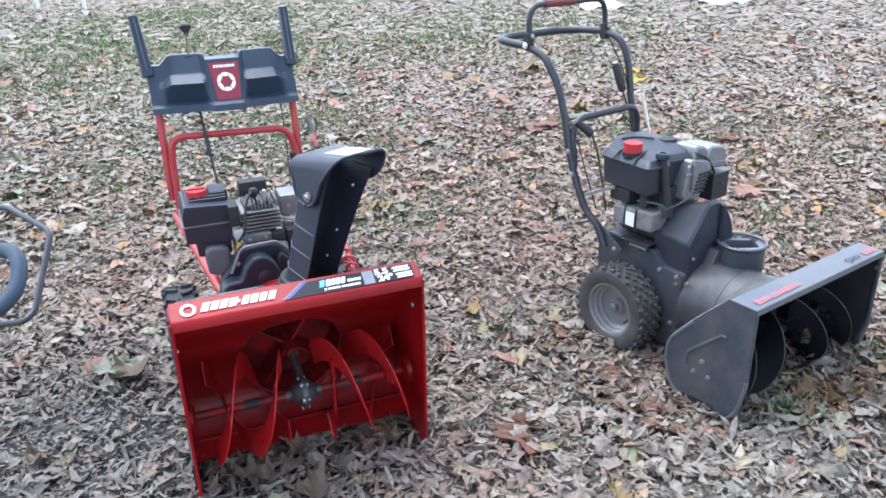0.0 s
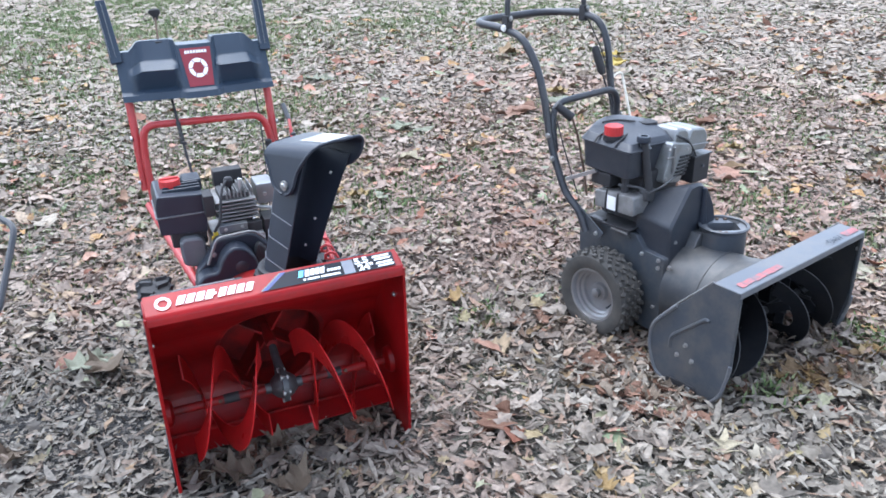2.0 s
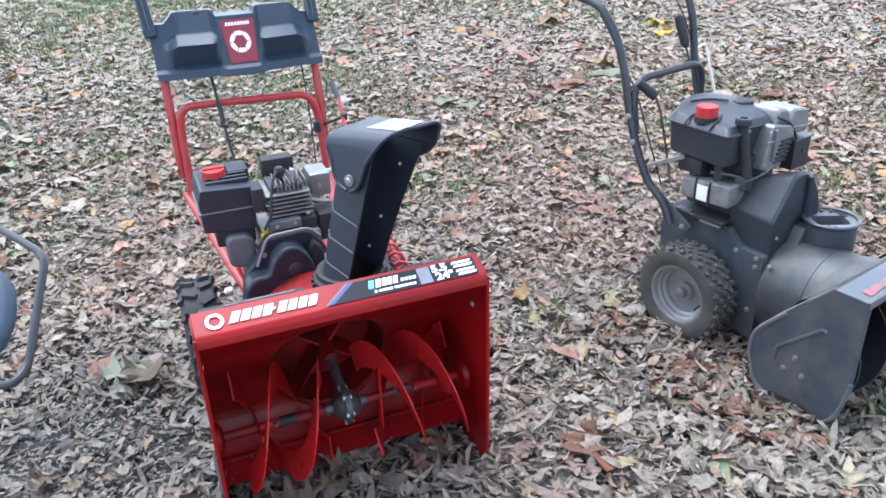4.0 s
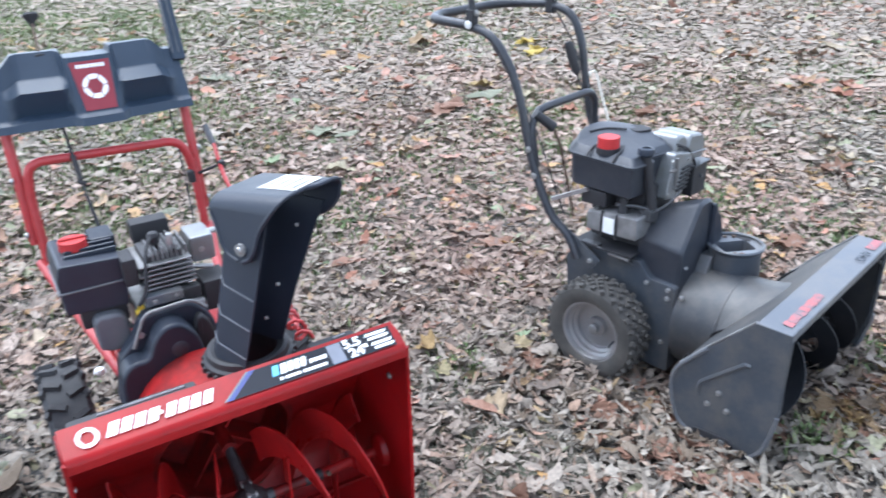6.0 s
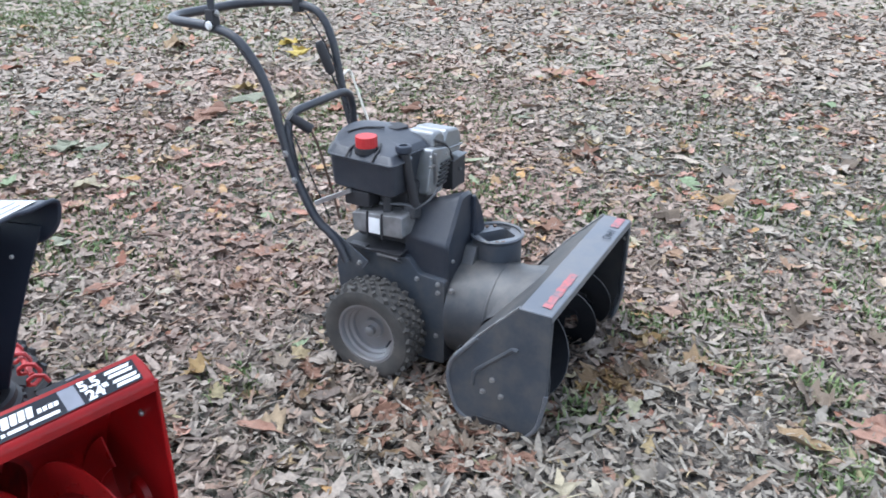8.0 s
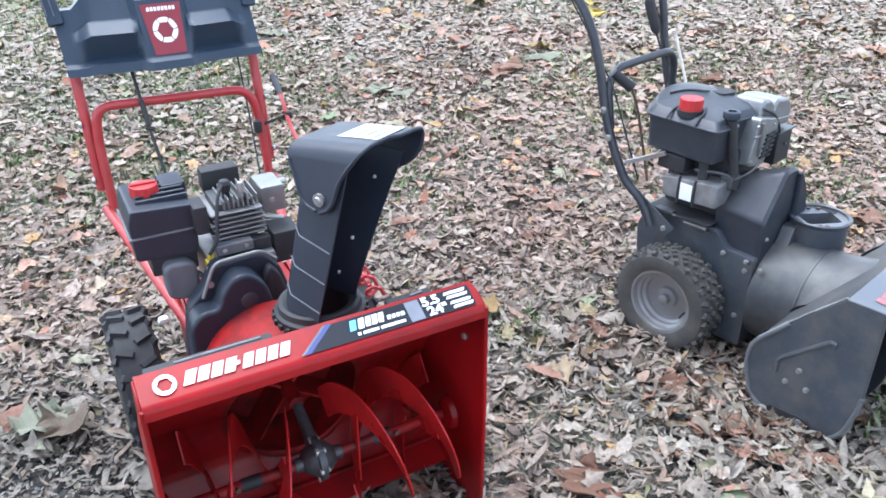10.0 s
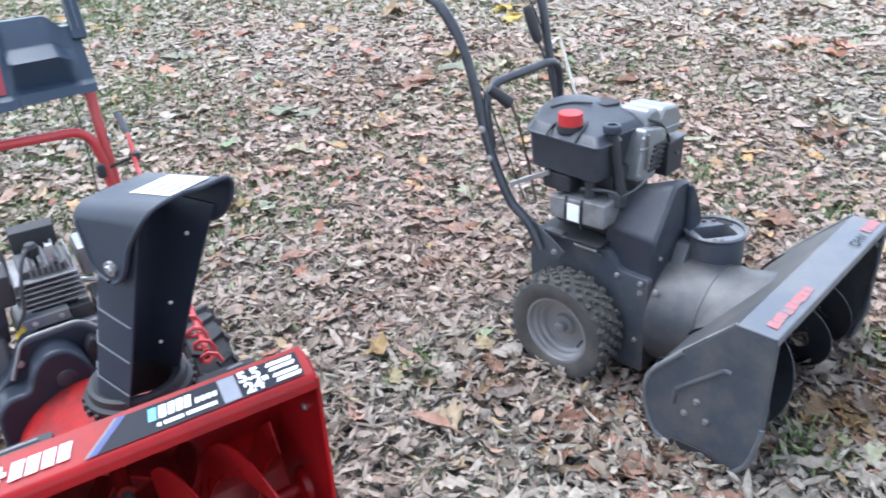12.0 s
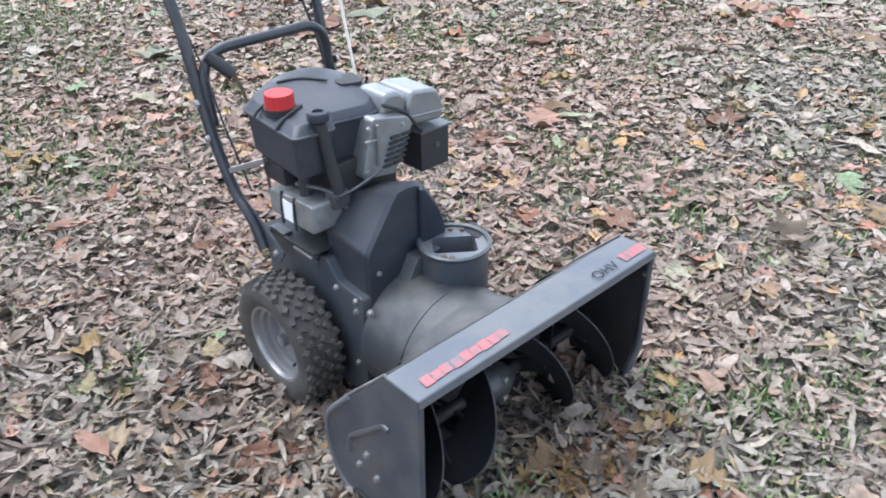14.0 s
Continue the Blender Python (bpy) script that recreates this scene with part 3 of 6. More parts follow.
def ring_points(rng, r0, r1, density, a0=radians(-44), a1=radians(64)):
    k = int(density * 0.5 * (a1 - a0) * (r1 * r1 - r0 * r0))
    r, a = np.sqrt(rng.uniform(r0 * r0, r1 * r1, k)), rng.uniform(a0, a1, k)
    return np.stack((0.2 + r * np.sin(a), 0.1 + r * np.cos(a)), -1)


BARE = ((-1.00, 1.94, 0.09), (-0.98, 1.73, 0.11), (-0.87, 1.86, 0.08), (-1.15, 1.80, 0.08))


def carpet(name, r0, r1, density, grow, seed, label, shapes, tilt, material, span=(radians(-44), radians(64))):
    rng = np.random.default_rng(seed)
    pos = ring_points(rng, r0, r1, density, *span)
    worn = np.zeros(len(pos))
    for x, y, s in BARE:
        worn = np.maximum(worn, np.exp(-((pos[:, 0] - x) ** 2 + (pos[:, 1] - y) ** 2) / (2 * s * s)))
    pos = pos[rng.uniform(0, 1, len(pos)) > np.minimum(worn * 0.85, 0.8)]
    vs, fs, base, at_ = [], [], 0, 0
    for shape, share, mean in shapes:
        k = int(len(pos) * share)
        q = pos[at_:at_ + k]
        at_ += k
        v, f = scatter(rng, shape, q, np.clip(rng.lognormal(np.log(mean * grow), 0.38, k), 0.012, 0.10 + 0.02 * r0), tilt)
        vs.append(v)
        fs.append(f + base)
        base += len(v)
    return numpy_mesh(name, np.concatenate(vs), np.concatenate(fs), material, "stuff", label, "leaves")


FLAKE = blade([(-0.5, 0), (-0.1, 0.17), (0.5, 0)])
SCRAP = (np.array([(-0.5, 0.0, 0.0), (-0.05, 0.17, 0.0), (0.5, 0.02, 0.0), (0.0, -0.15, 0.0)]), np.array([(0, 1, 2), (0, 2, 3)]))
MIXED = ((SLIVER, 0.67, 0.043), (OVAL, 0.13, 0.032), (TORN, 0.16, 0.030), (OAK, 0.033, 0.056), (MAPLE, 0.007, 0.060))
carpet("leaf_litter", 0.6, 3.3, 4300, 1.0, 11, "dry grey-brown shredded leaves covering the ground", MIXED, 0.26, LITTER)
carpet("leaf_litter", 0.8, 3.6, 30, 1.0, 19, "larger curled brown leaves lying on the rest", ((RAGGED, 0.6, 0.085), (OAK, 0.25, 0.075), (MAPLE, 0.15, 0.07)), 0.22, LITTER)
carpet("leaf_litter", 3.3, 6.0, 2100, 1.12, 12, "dry russet and grey leaves covering the ground", MIXED, 0.17, LITTER)
carpet("leaf_litter", 2.7, 4.2, 150, 1.0, 34, "pale leaves scattered over the rest", ((OVAL, 0.45, 0.042), (TORN, 0.55, 0.045)), 0.18, LITTER_FAR)
carpet("leaf_litter", 4.2, 7.5, 420, 1.25, 15, "pale leaves scattered over the rest", ((OVAL, 0.6, 0.045), (TORN, 0.4, 0.045)), 0.14, LITTER_FAR)
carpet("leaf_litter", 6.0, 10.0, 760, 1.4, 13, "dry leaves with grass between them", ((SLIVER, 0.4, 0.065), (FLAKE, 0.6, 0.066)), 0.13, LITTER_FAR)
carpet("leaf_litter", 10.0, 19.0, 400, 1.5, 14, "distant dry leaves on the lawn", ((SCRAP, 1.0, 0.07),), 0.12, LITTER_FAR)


BROAD = ((RAGGED, 0.40, 0.062), (OVAL, 0.30, 0.060), (OAK, 0.18, 0.070), (MAPLE, 0.12, 0.066))
carpet("leaf_litter", 1.0, 3.0, 34, 0.9, 31, "russet, ochre and greenish leaves lying on the rest", BROAD, 0.2, LITTER_TURNED)
carpet("leaf_litter", 3.0, 5.6, 92, 1.05, 32, "russet, ochre and greenish leaves lying on the rest", BROAD, 0.17, LITTER_TURNED)
carpet("leaf_litter", 5.6, 10.5, 60, 1.5, 33, "russet, ochre and greenish leaves far back", ((OVAL, 0.6, 0.066), (RAGGED, 0.4, 0.070)), 0.15, LITTER_TURNED)
AROUND = (radians(64), radians(316))
carpet("leaf_litter", 0.05, 4.0, 1250, 1.05, 16, "dry leaves lying all round", ((SLIVER, 0.3, 0.047), (SCRAP, 0.7, 0.052)), 0.22, LITTER, AROUND)
carpet("leaf_litter", 4.0, 9.0, 600, 1.2, 17, "dry leaves lying all round", ((SCRAP, 1.0, 0.058),), 0.18, LITTER, AROUND)
carpet("leaf_litter", 9.0, 14.0, 260, 1.7, 20, "distant dry leaves lying all round", ((SCRAP, 1.0, 0.06),), 0.15, LITTER, AROUND)
carpet("leaf_litter", 0.05, 0.6, 2500, 1.0, 18, "dry leaves underfoot", MIXED, 0.2, LITTER)

# crumbled bits over the greyer corner
rng = np.random.default_rng(41)
bits = rng.normal(0, 1, (2600, 2)) * (0.20, 0.22) + (-1.0, 1.80)
bv, bf = scatter(rng, TORN, bits, rng.uniform(0.006, 0.024, len(bits)), 0.4, 0.012)
numpy_mesh("leaf_crumbs", bv, bf, LITTER, "stuff", "crumbled grey leaf bits lying on the soil", "leaves")


def tufts(name, spots, seed, label, thick=1.0):
    """Grass: blades in loose patches of (x, y, spread, count, height)."""
    rng = np.random.default_rng(seed)
    vs, fs, base = [], [], 0
    for x, y, spread, count, height in spots:
        count = int(count * thick)
        p = rng.normal(0, spread, (count, 2)) + (x, y)
        h, a, lean = rng.uniform(0.5, 1.2, count) * height, rng.uniform(0, 2 * np.pi, count), rng.uniform(0.1, 1.1, count)
        w = 0.0027 * (1 + height * 8)
        d = np.stack((np.cos(a), np.sin(a)), -1)
        s = np.stack((-d[:, 1], d[:, 0]), -1) * w
        z = lie(p[:, 0], p[:, 1])[:, None]
        low, mid, tip = p, p + d * (h * lean * 0.35)[:, None], p + d * (h * lean)[:, None]
        q = [np.c_[low - s, z - 0.01], np.c_[low + s, z - 0.01], np.c_[mid + s, z + (h * 0.6)[:, None]], np.c_[mid - s, z + (h * 0.6)[:, None]], np.c_[tip, z + (h * (1.15 - lean * 0.4))[:, None]]]
        vs.append(np.stack(q, 1).reshape(-1, 3))
        i = np.arange(count)[:, None] * 5 + base
        fs.append(np.concatenate((i + [0, 1, 2], i + [0, 2, 3], i + [3, 2, 4])))
        base += count * 5
    return numpy_mesh(name, np.concatenate(vs), np.concatenate(fs), GRASS, "stuff", label, "grass")


rg = random.Random(3)
near_spots = [(1.75, 1.77, 0.06, 150, 0.042), (1.08, 2.00, 0.05, 110, 0.042), (1.52, 1.50, 0.06, 140, 0.042), (2.24, 1.95, 0.08, 170, 0.038), (1.52, 2.29, 0.06, 170, 0.038), (0.22, 2.51, 0.05, 130, 0.032)]
near_spots += [(1.74, 2.24, 0.06, 150, 0.036), (1.60, 1.97, 0.07, 130, 0.034), (2.35, 2.22, 0.10, 170, 0.035), (1.95, 2.35, 0.08, 130, 0.035), (1.77, 2.13, 0.06, 90, 0.034), (2.6, 2.5, 0.14, 160, 0.035)]
near_spots += [(-0.55, 3.55, 0.18, 300, 0.04), (-0.2, 3.75, 0.15, 200, 0.04), (-1.43, 5.85, 0.35, 900, 0.05), (-1.35, 4.1, 0.30, 420, 0.035), (-0.9, 4.6, 0.30, 420, 0.035), (0.9, 4.6, 0.2, 350, 0.045)]
near_spots += [(2.9, 3.4, 0.25, 300, 0.035), (3.4, 4.3, 0.3, 350, 0.035), (1.1, 5.2, 0.25, 450, 0.045), (1.36, 5.18, 0.16, 320, 0.045), (0.97, 5.57, 0.18, 360, 0.045), (2.18, 4.85, 0.2, 260, 0.04)]
near_spots += [(rg.uniform(-2.5, 4.5), rg.uniform(2.6, 6), rg.uniform(0.08, 0.28), 80, 0.032) for _ in range(190)]
near_spots += [(rg.uniform(-3.0, -0.5), rg.uniform(3.6, 6.6), rg.uniform(0.12, 0.3), 130, 0.036) for _ in range(40)]
near_spots += [(rg.uniform(1.5, 3.2), rg.uniform(1.2, 3.2), rg.uniform(0.05, 0.16), 55, 0.03) for _ in range(34)]
tufts("grass", near_spots, 21, "short green grass showing between the leaves")
far_spots = [(-3.9, 9.4, 0.7, 2600, 0.07), (-4.6, 12.5, 0.9, 1800, 0.08), (-2.76, 6.3, 0.6, 1500, 0.055), (-2.6, 7.4, 0.5, 900, 0.06), (-1.2, 5.6, 0.3, 700, 0.05)]
far_spots += [(rg.uniform(-9, 10), rg.uniform(6, 17), rg.uniform(0.3, 1.0), 420, 0.055) for _ in range(70)]
far_spots += [(rg.uniform(-8, -2.0), rg.uniform(6.0, 15), rg.uniform(0.4, 1.0), 800, 0.06) for _ in range(36)]
far_spots += [(rg.uniform(-2.5, 0.8), rg.uniform(7.5, 12), rg.uniform(0.4, 0.9), 500, 0.055) for _ in range(14)]
far_spots += [(rg.uniform(-0.5, 2.5), rg.uniform(8.0, 13), rg.uniform(0.4, 0.9), 520, 0.055) for _ in range(14)]
tufts("grass", far_spots, 22, "thin lawn grass among distant leaves")


def big_leaf(shape, seed, name, material):
    """One large leaf with its stalk, veins pressed in, curled as it dried."""
    rng = random.Random(seed)
    v, f = shape
    bm = bmesh.new()
    cu, cv = rng.uniform(-0.9, 1.3), rng.uniform(0.2, 1.1)
    vs = [bm.verts.new((x + rng.uniform(-0.045, 0.045), y * rng.uniform(0.8, 1.12), cu * x * x + cv * abs(y) * 0.5 + 0.9 * cu * x * y + rng.uniform(-0.08, 0.08))) for x, y, _ in v]
    for t in f:
        bm.faces.new([vs[i] for i in t])
    bmesh.ops.subdivide_edges(bm, edges=bm.edges[:], cuts=2, use_grid_fill=True)
    for q in bm.verts:
        q.co += Vector((0.018 * noise.noise(q.co * 9 + Vector((seed, 0, 0))), 0.018 * noise.noise(q.co * 9 + Vector((0, seed, 0))), 0.085 * noise.noise(q.co * 4.5 + Vector((seed, seed, 3)))))
    tube(bm, [(-0.40, 0, cu * 0.16), (-0.6, 0.03, 0.02 + cu * 0.2), (-0.78, 0.10, 0.05)], 0.012, 5)
    me = bpy.data.meshes.new(name)
    bm.to_mesh(me)
    bm.free()
    me.materials.append(material)
    me.polygons.foreach_set("use_smooth", [True] * len(me.polygons))
    return me


STAR = blade([(-0.40, 0), (-0.30, 0.10), (-0.34, 0.30), (-0.16, 0.16), (0.02, 0.46), (0.06, 0.14), (0.30, 0.24), (0.28, 0.07), (0.55, 0)])
BIG_OCHRE = litter("ochre_leaf", [(0.0, (0.19, 0.128, 0.072)), (1.0, (0.26, 0.185, 0.108))], per="Object", patch=0.05)
BIG_STRAW = litter("straw_leaf", [(0.0, (0.30, 0.26, 0.18)), (1.0, (0.37, 0.325, 0.23))], per="Object", patch=0.0)
THIN = blade([(-0.40, 0), (-0.26, 0.04), (-0.30, 0.34), (-0.12, 0.06), (0.08, 0.44), (0.08, 0.05), (0.26, 0.10), (0.55, 0)])
BIG_BRIGHT = litter("bright_yellow_leaf", [(0.0, (0.36, 0.26, 0.06)), (1.0, (0.42, 0.32, 0.09))], per="Object", patch=0.05)
KINDS = {"bright": [big_leaf(STAR, 61, "leaf", BIG_BRIGHT)], "ochre": [big_leaf(s, 39 + i, "leaf", BIG_OCHRE) for i, s in enumerate((MAPLE, OVAL))], "straw": [big_leaf(s, 49 + i, "leaf", BIG_STRAW) for i, s in enumerate((OAK, THIN))],
         "tan": [big_leaf(s, i, "leaf", BIG_TAN) for i, s in enumerate((MAPLE, OAK, MAPLE, OVAL))], "rust": [big_leaf(s, 9 + i, "leaf", BIG_RUST) for i, s in enumerate((MAPLE, OAK, OVAL))],
         "yellow": [big_leaf(s, 19 + i, "leaf", BIG_YELLOW) for i, s in enumerate((MAPLE, STAR))], "green": [big_leaf(s, 29 + i, "leaf", BIG_GREEN) for i, s in enumerate((MAPLE, OVAL))]}


def drop_leaf(kind, which, x, y, size, turn, tip=0.0, lift=0.022):
    ob = new("leaf", KINDS[kind][which])
    ob.parent = ground
    ob.matrix_basis = pose(x, y, float(lie(x, y)) + lift * 0.6 + size * 0.08, tip, tip * 0.5, turn) @ Matrix.Scale(size, 4)
    return ob


front_leaves = [("ochre", 1, 1.50, 1.61, 0.15, 110), ("rust", 0, 1.70, 1.56, 0.15, 20), ("tan", 0, 1.66, 1.72, 0.15, 300), ("rust", 0, 0.24, 1.84, 0.15, 60), ("straw", 1, 0.85, 1.72, 0.13, 70), ("yellow", 1, 0.50, 1.56, 0.09, 110),
                ("straw", 0, 0.91, 1.48, 0.08, 30), ("green", 0, -1.07, 2.13, 0.16, 40), ("tan", 2, -1.00, 2.09, 0.15, 150), ("rust", 0, 0.66, 2.02, 0.10, 40), ("rust", 1, 0.72, 1.98, 0.09, 160), ("rust", 1, 0.80, 1.88, 0.08, 280),
                ("tan", 0, -0.30, 1.56, 0.12, 200), ("tan", 0, -0.45, 1.60, 0.14, 20), ("tan", 1, -0.01, 2.26, 0.12, 75), ("ochre", 0, 1.51, 2.02, 0.11, 330)]
middle_leaves = [("rust", 2, 0.22, 2.24, 0.13, 140), ("rust", 2, 0.58, 2.22, 0.10, 10), ("ochre", 0, 1.20, 2.12, 0.12, 210), ("tan", 2, 1.95, 2.05, 0.13, 230), ("tan", 3, -0.07, 2.65, 0.085, 250), ("straw", 0, 2.82, 2.37, 0.18, 30), ("straw", 1, 1.83, 2.79, 0.12, 200),
                 ("straw", 1, 1.70, 2.65, 0.10, 120), ("tan", 1, 1.79, 2.62, 0.11, 60), ("tan", 0, 2.10, 2.89, 0.16, 250), ("ochre", 0, 2.48, 3.03, 0.17, 60), ("rust", 0, 1.61, 3.08, 0.15, 190), ("tan", 3, 3.40, 3.12, 0.20, 15), ("rust", 0, 0.48, 3.28, 0.13, 10),
                 ("straw", 0, 0.61, 3.29, 0.11, 75), ("rust", 2, -0.14, 3.21, 0.13, 30)]
back_leaves = [("yellow", 0, -0.37, 3.72, 0.13, 40), ("green", 1, -0.26, 3.70, 0.13, 300), ("rust", 1, 1.27, 3.77, 0.16, 70), ("rust", 2, 1.36, 3.70, 0.13, 170), ("rust", 1, 2.28, 3.84, 0.22, 15), ("rust", 0, 1.54, 3.90, 0.19, 240), ("ochre", 1, 1.61, 4.03, 0.16, 10),
               ("straw", 0, -0.14, 4.32, 0.22, 160), ("yellow", 0, 1.74, 4.41, 0.13, 25), ("rust", 0, 1.75, 4.98, 0.20, 40), ("green", 0, -0.24, 4.96, 0.20, 80), ("green", 1, -0.09, 4.90, 0.15, 20), ("rust", 2, 0.31, 5.16, 0.19, 100), ("rust", 0, 3.10, 5.48, 0.24, 300),
               ("yellow", 0, 0.90, 5.90, 0.20, 30), ("green", 0, -1.02, 6.47, 0.25, 10), ("bright", 0, 1.50, 6.90, 0.30, 70), ("bright", 0, 1.55, 7.35, 0.26, 200), ("green", 1, 0.85, 5.60, 0.27, 15), ("straw", 0, 1.13, 5.60, 0.24, 20), ("ochre", 0, 0.64, 7.52, 0.30, 0), ("rust", 0, 0.61, 5.40, 0.26, 60), ("rust", 0, 0.50, 5.30, 0.22, 200)]
for spec in front_leaves + middle_leaves + back_leaves:
    drop_leaf(*spec)
# small drifts of ochre and rusty leaves in and before the charcoal housing, and round its wheel
for cx_, cy_, sx, count in ((1.22, 2.03, 0.06, 30), (1.30, 2.07, 0.07, 26), (1.38, 2.17, 0.06, 16), (0.62, 2.15, 0.13, 55), (0.75, 1.95, 0.13, 40), (0.50, 2.40, 0.14, 30)):
    for _ in range(count):
        kind = rg.choices(("tan", "rust", "yellow", "ochre"), (2, 3, 3, 4) if cx_ > 1 else (5, 6, 0, 1))[0]
        drop_leaf(kind, rg.randrange(len(KINDS[kind])), rg.gauss(cx_, sx), rg.gauss(cy_, sx * 0.7), rg.uniform(0.04, 0.085), rg.uniform(0, 360), rg.gauss(0, 22), rg.uniform(0.008, 0.03))
RED_AT = pose(-0.284, 1.629, 0.0, 0, 0, 24.3)
GREY_AT = pose(1.1875, 2.1375, 0.0, 0, 0, 38.2)
for side_x in (-0.352, 0.30):
    for _ in range(16):
        spot = GREY_AT @ Vector((rg.gauss(side_x, 0.016), rg.uniform(0.03, 0.25), 0))
        kind = rg.choices(("tan", "rust", "straw"), (6, 3, 1))[0]
        drop_leaf(kind, rg.randrange(len(KINDS[kind])), spot.x, spot.y, rg.uniform(0.035, 0.06), rg.uniform(0, 360), rg.gauss(0, 30), rg.uniform(0.0, 0.02))
for px, py, pz, size, turn, tip in ((-0.20, -0.005, 0.045, 0.045, 80, 50), (-0.10, 0.0, 0.030, 0.05, 20, 35), (0.02, -0.01, 0.03, 0.05, 140, 40), (0.10, 0.0, 0.035, 0.055, 60, 60), (0.16, 0.005, 0.03, 0.05, 200, 55)):
    spot = GREY_AT @ Vector((px, py, pz))
    drop_leaf("straw", 1 if px < 0 else 0, spot.x, spot.y, size, turn, tip, pz)
caught = GREY_AT @ Vector((-0.112, 0.012, 0.0))
drop_leaf("straw", 1, caught.x, caught.y, 0.06, 150, 50, 0.125)
for _ in range(26):
    spot = RED_AT @ Vector((rg.uniform(-0.28, 0.29), rg.uniform(0.04, 0.2), 0))
    kind = rg.choices(("tan", "rust"), (4, 1))[0]
    drop_leaf(kind, rg.randrange(len(KINDS[kind])), spot.x, spot.y, rg.uniform(0.05, 0.085), rg.uniform(0, 360), rg.gauss(0, 25), rg.uniform(0.0, 0.03))
for _ in range(120):
    r, a = math.sqrt(rg.uniform(1.2, 60)), radians(rg.uniform(-42, 62))
    x, y = 0.2 + r * math.sin(a), 0.1 + r * math.cos(a)
    kind = rg.choices(("tan", "rust", "yellow", "green"), (46, 40, 6, 8))[0]
    drop_leaf(kind, rg.randrange(len(KINDS[kind])), x, y, rg.uniform(0.045, 0.085) * (1 + 0.08 * r), rg.uniform(0, 360), rg.gauss(0, 12))

# russet and green leaves thrown over the middle ground
for _ in range(48):
    kind = rg.choices(("rust", "ochre", "green", "yellow"), (10, 3, 2, 2))[0]
    drop_leaf(kind, rg.randrange(len(KINDS[kind])), rg.gauss(0.7, 1.3), rg.gauss(4.5, 0.9), rg.uniform(0.06, 0.11), rg.uniform(0, 360), rg.gauss(0, 14), rg.uniform(0.02, 0.032))

bm = bmesh.new()
for _ in range(150):
    r, a = math.sqrt(rg.uniform(1.0, 40)), radians(rg.uniform(-42, 62))
    x, y, d, n_ = 0.2 + r * math.sin(a), 0.1 + r * math.cos(a), rg.uniform(0, 6.28), rg.uniform(0.05, 0.22)
    z = float(lie(x, y)) + 0.028
    u = Vector((math.cos(d), math.sin(d), rg.gauss(0, 0.12)))
    o = Vector((x, y, z))
    tube(bm, [o, o + u * n_ * 0.5 + Vector((0, 0, rg.gauss(0, 0.006))), o + u * n_], [0.0024, 0.002, 0.001], 5)
tagged(part("twigs", bm, TWIG), "thin dry twigs lying on the leaves", "twigs", kind="stuff")

# ---- the red machine ----


def rounded_line(pts, r):
    return [tuple(p)[:2] for p in bent([(a, b, 0) for a, b in pts], r, 4)]


